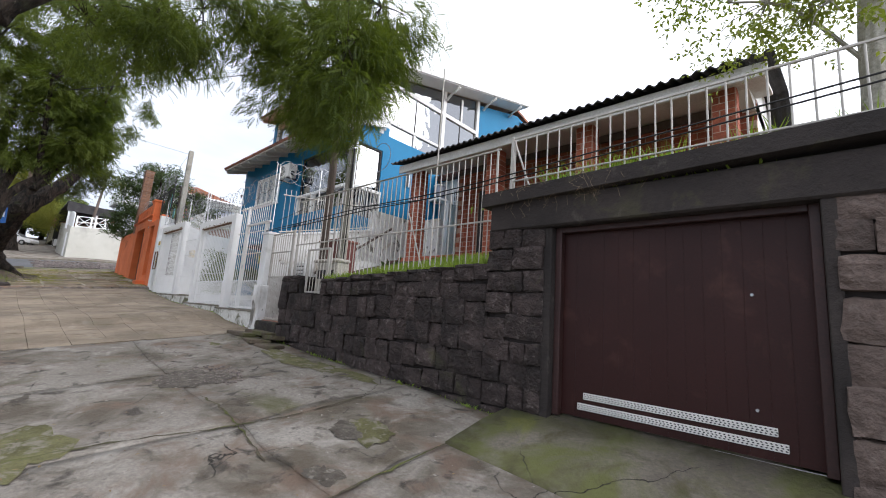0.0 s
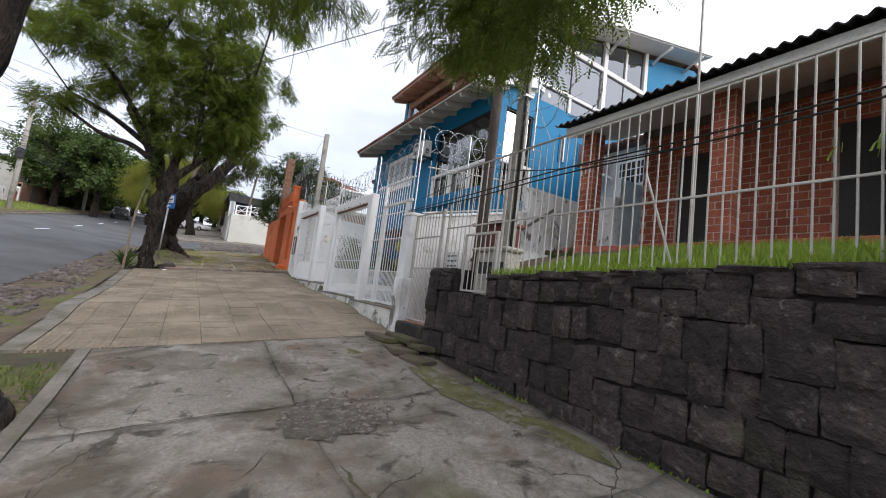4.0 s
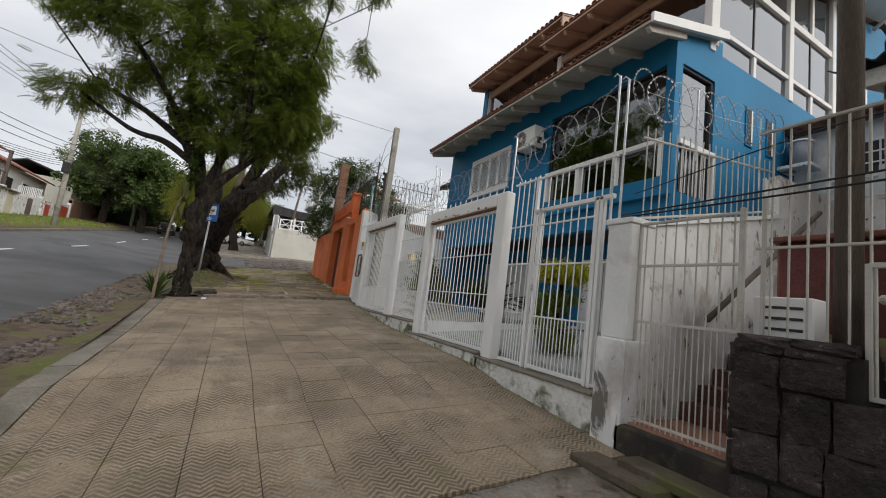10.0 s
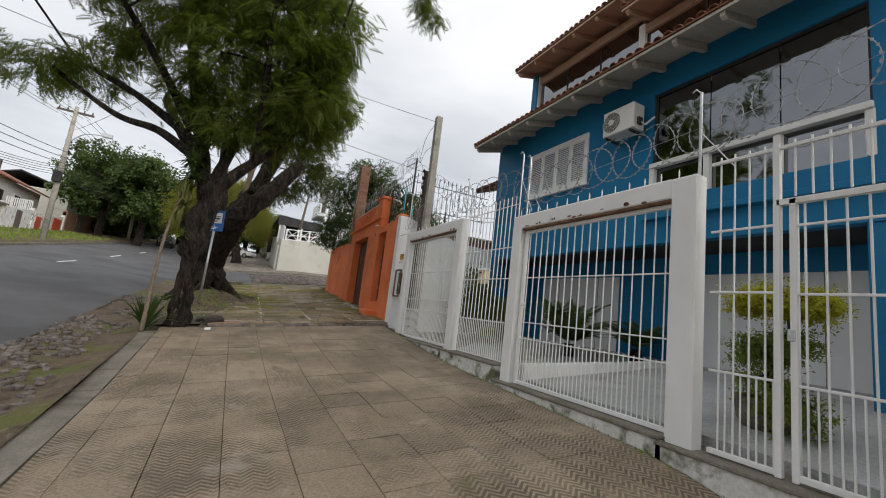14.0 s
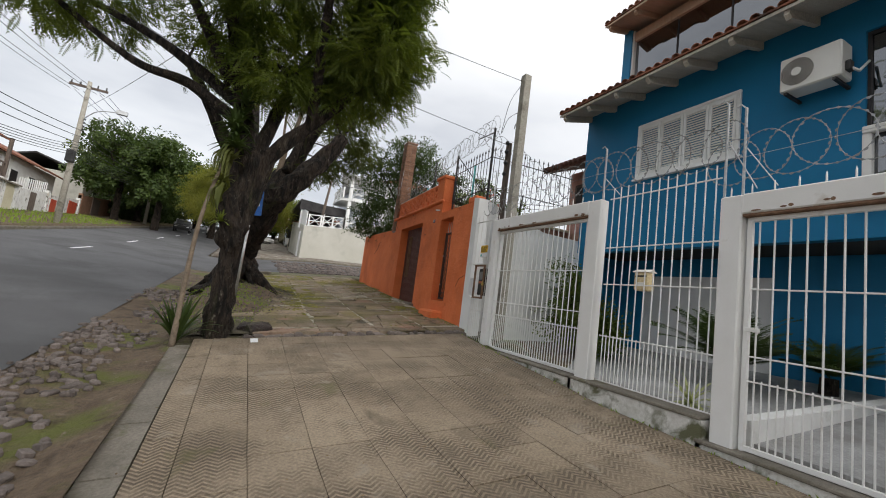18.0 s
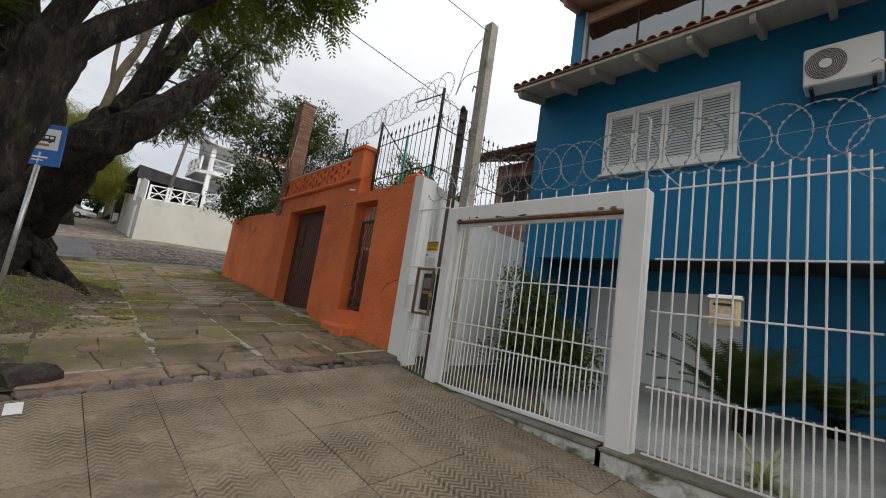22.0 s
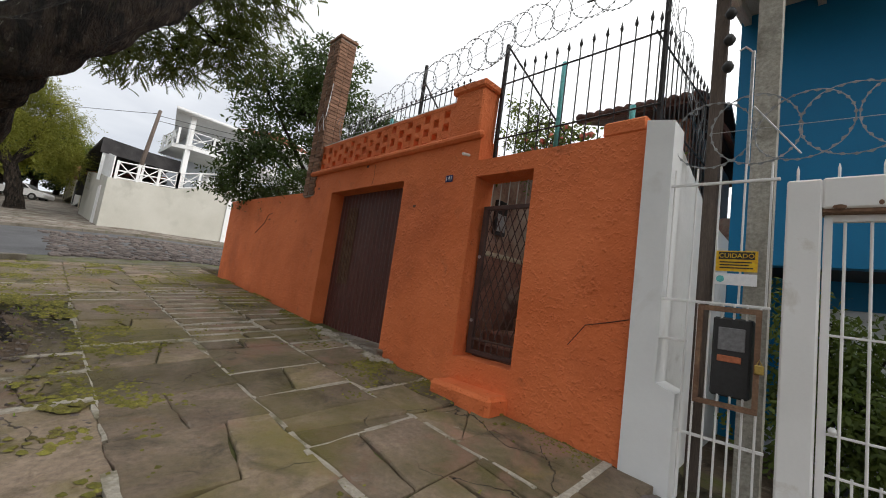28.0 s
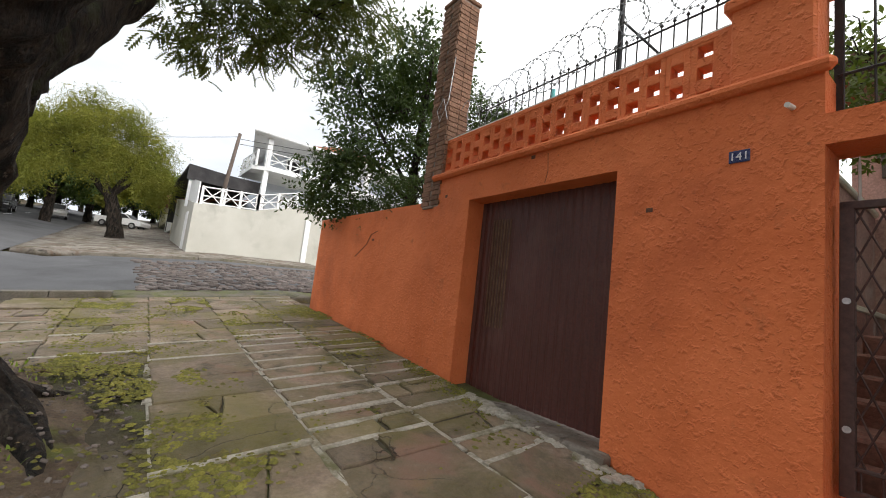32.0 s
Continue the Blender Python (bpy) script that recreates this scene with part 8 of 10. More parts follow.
def foliage_mesh(name, places, shape, mat, nrng):
    """One mesh of many leaf sprays; places: rows of x, y, z, heading, tilt, roll, size."""
    bv, bf = shape
    nv = len(bv)
    p = np.array(places)
    h, ti, ro, sc = p[:, 3], p[:, 4], p[:, 5], p[:, 6]
    cz, sz, cy, sy, cx, sx = np.cos(h), np.sin(h), np.cos(ti), np.sin(ti), np.cos(ro), np.sin(ro)
    R = np.empty((len(p), 3, 3))
    R[:, 0, 0], R[:, 0, 1], R[:, 0, 2] = cz * cy, cz * sy * sx - sz * cx, cz * sy * cx + sz * sx
    R[:, 1, 0], R[:, 1, 1], R[:, 1, 2] = sz * cy, sz * sy * sx + cz * cx, sz * sy * cx - cz * sx
    R[:, 2, 0], R[:, 2, 1], R[:, 2, 2] = -sy, cy * sx, cy * cx
    V_ = np.einsum('nij,kj->nki', R, bv) * sc[:, None, None] + p[:, None, :3]
    F = bf[None] + (np.arange(len(p)) * nv)[:, None, None]
    V_, F = V_.reshape(-1, 3), F.reshape(-1, 4)
    me = bpy.data.meshes.new(name)
    me.vertices.add(len(V_))
    me.vertices.foreach_set("co", V_.ravel())
    me.loops.add(F.size)
    me.loops.foreach_set("vertex_index", F.ravel().astype(np.int32))
    me.polygons.add(len(F))
    me.polygons.foreach_set("loop_start", np.arange(0, F.size, 4, dtype=np.int32))
    me.polygons.foreach_set("loop_total", np.full(len(F), 4, dtype=np.int32))
    me.materials.append(mat)
    me.update()
    me.validate()
    return me


def tree(place, label, trunk, trunk_r, limbs, clumps, shape, leaf_mat, seed, bark_mat=None, twigs_per=14, sprays_per=9, droop=0.3, flute=0.12, size=1.0, twig_r=0.02, spread=0.2, leaf_label="feathery green crown", group=""):
    """Trunk, limbs, twigs grown from the limbs into the clumps, and leaves along the twigs."""
    rr = random.Random(seed)
    bark_mat = bark_mat or bark
    t = thing("tree", place, label, "tree", group)
    tp = smooth_path(trunk, 18)
    rads = list(np.interp(np.linspace(0, len(trunk) - 1, len(tp)), range(len(trunk)), trunk_r))
    part("trunk", Geo().tube(tp, rads, 64, True, 0.30, flute).mesh("trunk", bark_mat, True), t)
    joints_ = []
    for pts, r0, r1 in limbs:
        lp = smooth_path(pts, 9)
        rl = list(np.linspace(r0, r1, len(lp)))
        part("limb", Geo().tube(lp, rl, 24, True, 0.30).mesh("limb", bark_mat, True), t)
        joints_ += [(q, r) for q, r in zip(lp, rl)][len(lp) // 3:]
    tw = Geo()
    rows_ = []
    for (c, rad, dens) in clumps:
        c = Vector(c)
        a, ra = min(joints_, key=lambda q: (q[0] - c).length)
        stem = smooth_path([a, a.lerp(c, 0.5) + Vector((rr.uniform(-0.15, 0.15), rr.uniform(-0.15, 0.15), 0.12)) * size, c], 3)
        tw.tube(stem, list(np.linspace(twig_r * 1.6 * size, twig_r * 0.8 * size, len(stem))), 5, False)
        for _ in range(max(3, int(twigs_per * dens))):
            while True:
                u = Vector((rr.uniform(-1, 1), rr.uniform(-1, 1), rr.uniform(-1, 1)))
                if 0.3 < u.length < 1:
                    break
            end = c + Vector((u.x * rad[0], u.y * rad[1], u.z * rad[2]))
            mid = c.lerp(end, 0.5) + Vector((rr.uniform(-0.12, 0.12), rr.uniform(-0.12, 0.12), rr.uniform(0.0, 0.15))) * size
            path = smooth_path([c, mid, end], 3)
            tw.tube(path, list(np.linspace(twig_r * 0.6 * size, 0.003, len(path))), 4, False)
            out_ang = math.atan2(u.y, u.x)
            for k in range(sprays_per):
                j = spread * size
                q = end + Vector((rr.gauss(0, j), rr.gauss(0, j), rr.gauss(0, j * 0.75) - droop * 0.3 * rr.random()))
                rows_.append((q.x, q.y, q.z, out_ang + rr.gauss(0, 1.0), rr.gauss(0.25 + droop * 0.5, 0.4), rr.gauss(0, 0.5), size * rr.uniform(0.75, 1.25)))
    part("branchwork", tw.raw("branchwork", bark_mat), t, kind="stuff")
    part("crown", foliage_mesh("crown", rows_, shape, leaf_mat, rr), t, leaf_label, kind="stuff")
    return t


feather = spray_shape(8, 0.33, 0.078, 0.031, 0.28)
feather_f = spray_shape(7, 0.26, 0.055, 0.024, 0.3)
feather_s = spray_shape(8, 0.27, 0.06, 0.023, 0.4)
feather_o = spray_shape(6, 0.19, 0.055, 0.034, 0.3)
oval = oval_leaves()
oval_far = oval_leaves(6, 0.6, 0.30, 0.16)

# tree whose boughs hang over the start of the walk
tree((-6.9, -0.85, 0.3), "leaning street tree with feathery hanging boughs", [(-7.0, -0.62, 0.1), (-7.0, -0.72, 0.7), (-6.95, -1.0, 1.6), (-6.8, -0.95, 2.8), (-6.7, -0.7, 4.6)], [0.36, 0.27, 0.22, 0.2, 0.19],
     [([(-6.7, -0.6, 4.5), (-6.4, 0.8, 6.2), (-6.0, 2.2, 6.9), (-5.3, 3.0, 6.4)], 0.14, 0.04), ([(-6.7, -0.5, 4.5), (-7.5, 0.2, 6.5), (-8.6, 1.2, 7.6)], 0.12, 0.04), ([(-6.7, -0.5, 4.6), (-6.2, -1.5, 6.5), (-5.5, -2.5, 8.0)], 0.12, 0.04), ([(-6.0, 2.2, 6.9), (-6.6, 3.2, 6.6), (-7.2, 3.7, 6.1)], 0.06, 0.03)],
     [((-5.0, 3.0, 5.0), (0.8, 0.75, 1.15), 1.6), ((-5.6, 3.1, 5.6), (1.2, 0.9, 0.9), 1.8), ((-6.9, 3.2, 5.9), (1.1, 0.9, 0.9), 1.6), ((-4.6, 3.2, 6.0), (0.9, 0.8, 0.8), 1.3), ((-7.6, 1.8, 7.2), (1.6, 1.2, 0.8), 1.4), ((-9.4, 1.0, 8.0), (1.6, 1.5, 0.8), 1.2), ((-6.0, 0.8, 7.4), (1.8, 1.3, 0.8), 1.3), ((-5.4, -2.0, 8.0), (2.2, 1.6, 1.0), 1.3), ((-7.5, -2.5, 7.6), (2.0, 1.5, 0.9), 1.0), ((-3.6, 1.2, 7.8), (1.6, 1.4, 0.7), 1.2), ((-7.8, 0.3, 5.5), (1.1, 0.8, 0.45), 0.8), ((-8.6, 1.4, 6.2), (1.2, 0.9, 0.5), 0.8), ((-9.8, 0.4, 6.8), (1.2, 1.0, 0.5), 0.8), ((-6.9, 1.5, 6.0), (1.0, 0.8, 0.5), 0.8), ((-4.4, 2.6, 4.9), (0.6, 0.5, 0.8), 0.9), ((-7.2, 2.6, 6.4), (0.8, 0.6, 0.5), 1.1), ((-6.6, 0.9, 5.2), (0.7, 0.6, 0.5), 0.9), ((-6.4, 3.3, 5.2), (0.5, 0.4, 0.6), 1.0)],
     feather_s, leaf_tree, 11, twigs_per=14, sprays_per=60, droop=0.6, size=0.85)

# leaning street tree in the middle of the walk
mid_tree = tree((-19.3, -0.5, 1.35), "street tree with dark rough trunk and feathery crown", [(-19.62, -0.46, 1.15), (-19.5, -0.46, 1.6), (-19.36, -0.48, 2.4), (-19.32, -0.46, 3.1), (-19.32, -0.36, 3.8), (-19.32, -0.28, 4.5)], [0.34, 0.21, 0.15, 0.165, 0.21, 0.24],
     [([(-19.34, -0.42, 4.1), (-19.3, -0.8, 5.6), (-19.4, -1.2, 7.2), (-19.6, -1.6, 9.0)], 0.17, 0.07), ([(-19.34, -0.42, 4.1), (-19.1, 0.3, 5.0), (-19., 0.95, 5.8), (-18.9, 1.5, 6.8)], 0.13, 0.05), ([(-19.35, -0.4, 4.2), (-19.9, 0.0, 6.0), (-20.5, 0.6, 8.0)], 0.14, 0.06), ([(-19.3, -0.9, 5.5), (-18.6, -2.0, 7.0), (-18.1, -3.0, 8.0)], 0.09, 0.04), ([(-19.3, -0.7, 4.9), (-19.4, -1.5, 5.35), (-19.5, -2.3, 5.5), (-19.5, -3.4, 6.1)], 0.1, 0.035), ([(-19.32, -0.7, 5.2), (-20.3, -2.2, 6.3), (-21.1, -3.6, 7.0)], 0.11, 0.04), ([(-19.1, 0.4, 5.1), (-18.4, 0.3, 6.8), (-18.0, 0.2, 8.2)], 0.1, 0.04),
      ([(-18.9, 1.5, 6.8), (-18.1, 1.8, 9.6), (-16.6, 2.0, 11.4), (-15.2, 2.2, 10.6), (-14.75, 2.3, 9.0), (-14.65, 2.3, 7.4)], 0.035, 0.006)],
     [((-18.9, 1.6, 7.0), (0.6, 0.45, 0.6), 1.0), ((-18.9, 1.4, 7.9), (0.8, 0.6, 0.7), 1.1), ((-18.8, 1.3, 6.7), (0.9, 0.8, 0.6), 1.0), ((-18.7, 0.9, 7.5), (1.0, 0.9, 0.8), 1.2), ((-17.9, 0.3, 8.3), (1.0, 0.9, 0.8), 1.2), ((-18.9, 0.2, 7.6), (1.0, 0.9, 0.8), 1.1), ((-18.2, 1.2, 8.8), (1.1, 1.0, 0.8), 1.2), ((-19.1, -0.7, 8.3), (1.1, 1.0, 0.9), 1.2), ((-18.4, -0.6, 7.0), (0.8, 0.8, 0.6), 0.8), ((-18.2, -1.6, 7.9), (1.0, 0.9, 0.7), 0.9), ((-18.1, -3.0, 7.9), (0.9, 0.9, 0.6), 1.0), ((-19.7, -2.0, 8.6), (1.1, 1.0, 0.8), 0.9), ((-20.4, 0.9, 8.3), (1.2, 1.1, 0.9), 1.1), ((-21., -3.6, 7.1), (1.0, 1.0, 0.6), 0.9), ((-19.3, 0.1, 9.6), (1.6, 1.5, 0.8), 1.5), ((-18.3, -1.0, 9.4), (1.4, 1.3, 0.8), 1.2), ((-20.5, -0.8, 9.6), (1.5, 1.5, 0.8), 1.2), ((-18.3, 0.9, 6.3), (0.6, 0.6, 0.4), 0.7), ((-20., 0.2, 6.6), (0.7, 0.7, 0.5), 0.6), ((-19.3, 1.7, 9.2), (0.8, 0.6, 0.8), 1.0), ((-19.5, 1.0, 10.5), (1.2, 1.0, 0.9), 1.2), ((-18.9, 0.2, 10.9), (1.3, 1.2, 0.9), 1.2), ((-19.5, -1.4, 10.8), (1.3, 1.2, 0.9), 1.1), ((-19.9, 0.6, 12.0), (1.6, 1.6, 0.8), 1.2), ((-19.1, -2.7, 9.8), (1.1, 1.0, 0.8), 1.3), ((-19.2, -2.2, 7.2), (0.8, 0.7, 0.5), 0.8), ((-19.4, -3.8, 9.4), (1.0, 1.0, 0.7), 1.2), ((-19.7, -5.0, 8.6), (0.9, 0.9, 0.6), 1.0), ((-19.5, -3.1, 8.6), (0.9, 0.9, 0.7), 1.1), ((-19.5, -3.5, 6.25), (0.55, 0.5, 0.4), 0.6), ((-19., 1.2, 6.1), (0.5, 0.45, 0.35), 0.6), ((-14.8, 2.25, 9.2), (0.3, 0.3, 0.5), 0.3), ((-15.3, 2.1, 10.5), (0.6, 0.5, 0.4), 0.4), ((-19.1, -0.3, 6.0), (0.7, 0.6, 0.5), 0.9), ((-19.5, 0.4, 5.9), (0.6, 0.5, 0.45), 0.8), ((-19., -1.0, 6.4), (0.7, 0.6, 0.5), 0.8)],
     feather, leaf_tree, 12, twigs_per=12, sprays_per=52, size=0.92, flute=0.06)

# hanging end of the long bough
bough_leaves = []
bough_twigs = Geo()
rr_ = random.Random(77)
for k in range(9):
    p0 = Vector((-14.65, 2.3, 7.4 - 0.05 * k))
    p1 = p0 + Vector((rr_.uniform(-0.3, 0.3), rr_.uniform(-0.3, 0.35), rr_.uniform(-0.75, -0.2)))
    tw_ = smooth_path([p0, p0.lerp(p1, 0.5) + Vector((rr_.uniform(-0.08, 0.08), rr_.uniform(-0.08, 0.08), 0.04)), p1], 4)
    bough_twigs.tube(tw_, list(np.linspace(0.006, 0.002, len(tw_))), 4, False)
    for q in tw_[2:]:
        for _ in range(4):
            bough_leaves.append((q.x + rr_.gauss(0, 0.03), q.y + rr_.gauss(0, 0.03), q.z + rr_.gauss(0, 0.03), rr_.uniform(0, 6.28), rr_.uniform(0.2, 0.9), rr_.gauss(0, 0.5), rr_.uniform(0.6, 0.9)))
part("twig", bough_twigs.raw("bough_twig", bark), mid_tree, kind="stuff")
part("leaves", foliage_mesh("bough_leaves", bough_leaves, feather_f, leaf_tree, rr_), mid_tree, "feathery hanging leaves", kind="stuff")

# large old tree with roots
old_tree = tree((-26.0, -0.5, 2.1), "massive old street tree with spreading roots and sawn limb", [(-26.0, -0.42, 1.75), (-26.0, -0.42, 2.2), (-26.0, -0.42, 2.7), (-26.0, -0.42, 3.6), (-26.0, -0.3, 4.8)], [1.05, 0.68, 0.5, 0.46, 0.46],
     [([(-25.95, -0.4, 3.2), (-25.0, -0.12, 3.78), (-24.2, 0.06, 4.3), (-23.8, 0.28, 4.62), (-23.8, 0.76, 5.2), (-24.0, 1.3, 5.95), (-24.1, 1.8, 6.8)], 0.46, 0.2),
      ([(-25.9, -0.35, 3.7), (-25.4, 0.0, 4.65), (-25.8, 0.3, 5.35), (-26.1, 0.55, 5.95), (-26.4, 1.0, 7.0), (-26.4, 1.6, 8.9), (-26.0, 2.2, 10.4)], 0.38, 0.16),
      ([(-26.0, -0.5, 4.6), (-25.7, -1.4, 6.4), (-25.2, -2.6, 8.2)], 0.3, 0.1), ([(-26.0, -0.4, 4.7), (-26.8, -0.6, 6.6), (-27.6, -0.8, 8.8)], 0.28, 0.09), ([(-25.7, 0.5, 5.8), (-26.3, 0.9, 7.6), (-26.6, 1.2, 9.8)], 0.14, 0.06)],
     [((-24.6, 2.6, 8.6), (1.3, 1.2, 1.0), 1.2), ((-24.6, 2.3, 7.9), (0.9, 0.8, 0.7), 0.9), ((-25.2, 2.3, 7.4), (0.9, 0.7, 0.5), 0.8), ((-26.3, 1.35, 6.0), (0.6, 0.35, 0.25), 0.5), ((-26.3, 1.9, 6.35), (0.7, 0.4, 0.3), 0.7), ((-26.4, 2.5, 6.8), (0.7, 0.45, 0.35), 0.7), ((-26.5, 3.0, 7.3), (0.6, 0.45, 0.4), 0.7), ((-26.2, 2.2, 7.4), (0.8, 0.6, 0.5), 0.8), ((-25.8, 3.0, 9.6), (1.1, 1.0, 0.9), 1.1), ((-26.5, 1.3, 9.6), (1.8, 1.6, 1.0), 1.2), ((-25.2, -2.6, 8.4), (2.0, 1.8, 1.2), 1.3), ((-27.8, -0.8, 9.2), (2.2, 2.0, 1.2), 1.4), ((-24.0, 0.6, 9.0), (1.8, 1.8, 1.0), 1.2), ((-23.4, -1.6, 8.8), (1.6, 1.6, 0.9), 0.9), ((-28.2, 1.8, 8.6), (1.5, 1.3, 0.9), 0.9), ((-26.0, 0.2, 11.0), (2.5, 2.3, 0.9), 1.2)],
     feather_o, leaf_old, 13, twigs_per=9, sprays_per=60, flute=0.1)
roots = old_tree
part("limb", Geo().tube(smooth_path([(-25.85, 0.28, 5.6), (-25.9, 0.38, 6.6), (-25.9, 0.62, 7.6), (-25.95, 0.75, 8.8)], 7), list(np.linspace(0.1, 0.055, 22)), 12, True, 0.2).mesh("pale_limb", sapling_bark, True), old_tree, "pale smooth upright limb")
part("limb", Geo().tube(smooth_path([(-25.88, 0.34, 6.2), (-25.95, 0.25, 7.0), (-26.0, 0.22, 8.2)], 6), list(np.linspace(0.05, 0.03, 13)), 10, True, 0.2).mesh("pale_limb", sapling_bark, True), old_tree, "pale smooth upright limb")


def mound(x, y):
    d = min(math.hypot(x - px, (y + 0.5)) for px in (-22.6, -23.3, -24.0, -24.7, -25.4, -26.1, -26.8))
    e = math.hypot((x + 25.3) * 0.8, y - 0.2)
    return 0.30 * math.exp(-(d / 0.75) ** 2) + 0.17 * math.exp(-(e / 0.9) ** 2)


for k, (ang, ln, r) in enumerate(((35, 1.75, 0.22), (66, 1.35, 0.19), (8, 1.7, 0.19), (52, 1.2, 0.13), (20, 1.3, 0.14), (88, 1.2, 0.15), (112, 1.1, 0.14), (145, 1.4, 0.1), (-25, 1.2, 0.12), (-60, 1.0, 0.1), (180, 1.4, 0.1))):
    pts = []
    for i in range(7):
        f = i / 6
        a = math.radians(ang + 18 * math.sin(k + f * 3))
        d = 0.3 + ln * f
        x, y = -26.0 + d * math.cos(a), -0.5 + d * math.sin(a)
        pts.append((x, y, max(walk_z(x, y), walk_z(x, y) + mound(x, y)) - 0.06 - 0.06 * f + (0.72 * (1 - f) ** 2.4)))
    part("root", Geo().tube(smooth_path(pts, 4), list(np.linspace(r, 0.03, 25)), 14, True, 0.45).mesh("root", bark, True), roots)
solid("verge", Geo().sheet(steps(-20.2, -29.5, 0.16), steps(-1.05, 1.4, 0.14), lambda x, y: walk_z(x, y) + mound(x, y) - 0.03 - 0.06 * max(0.0, (y - 0.2)) + 0.045 * noise.noise(Vector((x * 2, y * 2, 4)))).mesh("tree_bed", soil, True),
      "bare mossy earth heaped round the tree roots", "verge", kind="structure")
debris = Geo()
for _ in range(1300):
    x, y = RNG.uniform(-28.5, -20.2), RNG.uniform(-0.9, 1.25)
    s = RNG.uniform(0.006, 0.028)
    debris.box(-s, s, -s * 0.7, s * 0.7, -s * 0.4, s * 0.4, s * 0.2, pose(x, y, walk_z(x, y) + mound(x, y) - 0.005, RNG.uniform(-20, 20), RNG.uniform(-20, 20), RNG.uniform(0, 180)))
solid("pebbles", debris.raw("pebbles", cobble), "scattered pebbles and bits of rubble on the earth", "pebbles", kind="stuff")
# cushions of moss at the wall's foot, in the joints and beside the tree
moss_mat = surface("olive_moss", (0.125, 0.12, 0.022), (0.24, 0.225, 0.045), 6.0, 0.95, 0.6, 60.0, island=0.35, stain=(0.12, 0.09, 0.04), stain_scale=3.0, stain_at=(0.55, 0.7))
moss = Geo()


def cushion(x, y, z, r, h):
    rim = [(x + r * RNG.uniform(0.6, 1.2) * math.cos(k * 1.047), y + r * RNG.uniform(0.6, 1.2) * math.sin(k * 1.047), z - 0.006) for k in range(6)]
    moss.add(rim + [(x + RNG.gauss(0, r * 0.2), y + RNG.gauss(0, r * 0.2), z + h)], [(k, (k + 1) % 6, 6) for k in range(6)])


for cx, cy, rad_, n_ in ((-29.6, 1.1, 0.6, 1500), (-27.6, 1.0, 0.5, 1200), (-26.2, 1.5, 0.5, 1100), (-24.6, 1.7, 0.45, 900), (-28.8, 2.6, 0.5, 900), (-22.6, 1.3, 0.5, 900), (-30.3, 3.4, 0.6, 900), (-31.6, 0.9, 0.5, 1600), (-31.4, 2.4, 0.5, 1300), (-29.2, 4.25, 0.6, 1500), (-27.4, 4.15, 0.6, 1300), (-30.8, 4.35, 0.5, 1200), (-22.6, 3.9, 0.5, 900)):
    for _ in range(n_):
        x, y = RNG.gauss(cx, rad_), RNG.gauss(cy, rad_ * 0.55)
        if noise.noise(Vector((x * 2.2, y * 3.1, 5.5))) > -0.05:
            r = RNG.uniform(0.012, 0.045)
            cushion(x, y, walk_z(x, y) + (mound(x, y) if y < 1.2 else 0) + 0.02, r, r * 0.28)
for _ in range(15000):
    kind_ = RNG.random()
    x = RNG.uniform(-31.5, -19.8)
    foot = 4.14 + 0.047 * (-19.65 - x)
    if kind_ < 0.42:
        y = foot - 0.02 - abs(RNG.gauss(0, 0.15))
        if noise.noise(Vector((x * 0.9, y * 1.4, 7.7))) < -0.12 or RNG.random() < 0.25:
            continue
    elif kind_ < 0.72:
        x, y = RNG.gauss(-28.4, 1.0), RNG.gauss(0.5, 0.6)
        if noise.noise(Vector((x * 1.1, y * 1.3, 2.2))) < 0.02:
            continue
    else:
        y = RNG.uniform(0.6, foot - 0.1)
        if noise.noise(Vector((x * 0.8, y * 0.9, 4.1))) < 0.22 or noise.noise(Vector((x * 4, y * 4, 1.1))) < -0.05:
            continue
    r = RNG.uniform(0.010, 0.026)
    cushion(x, y, walk_z(x, y) + (mound(x, y) if y < 1.2 else 0) + 0.021, r, r * 0.4)
solid("moss", moss.raw("moss", moss_mat), "dull olive moss on the flags and along the wall foot", "moss", kind="stuff")
rubble = Geo()
for _ in range(150):
    f = RNG.random()
    x, y = -22.6 - 2.0 * f + RNG.gauss(0, 0.05), 4.14 + 0.047 * (2.95 + 2.0 * f) - 0.03 - abs(RNG.gauss(0, 0.07))
    s = RNG.uniform(0.02, 0.06)
    rubble.box(-s, s, -s * 0.8, s * 0.8, -s * 0.35, s * 0.35, s * 0.2, pose(x, y, walk_z(x, y) + 0.02, RNG.uniform(-12, 12), RNG.uniform(-12, 12), RNG.uniform(0, 180)))
solid("rubble", rubble.raw("rubble", mortar_pale), "broken pale cement along the foot of the garage door", "rubble", kind="stuff")
litter = Geo()
for _ in range(1100):
    x, y = RNG.uniform(-30, 2), RNG.uniform(-0.8, 3.9)
    if y > 1.2 and RNG.random() < 0.55:
        continue
    s = RNG.uniform(0.010, 0.026)
    a = RNG.uniform(0, 6.28)
    z = walk_z(x, y) + 0.018 + (mound(x, y) if y < 1 else 0)
    c_, s_ = math.cos(a) * s, math.sin(a) * s
    litter.add([(x - c_, y - s_, z), (x + s_ * 0.4, y - c_ * 0.4, z + 0.004), (x + c_, y + s_, z + 0.003), (x - s_ * 0.4, y + c_ * 0.4, z + 0.005)], [(0, 1, 2, 3)])
solid("leaf_litter", litter.raw("leaf_litter", surface("dry_leaf", (0.16, 0.10, 0.05), (0.26, 0.19, 0.09), 4.0, 0.9, 0.0, island=0.4)), "small dry leaves scattered on the pavement", "litter", kind="stuff")
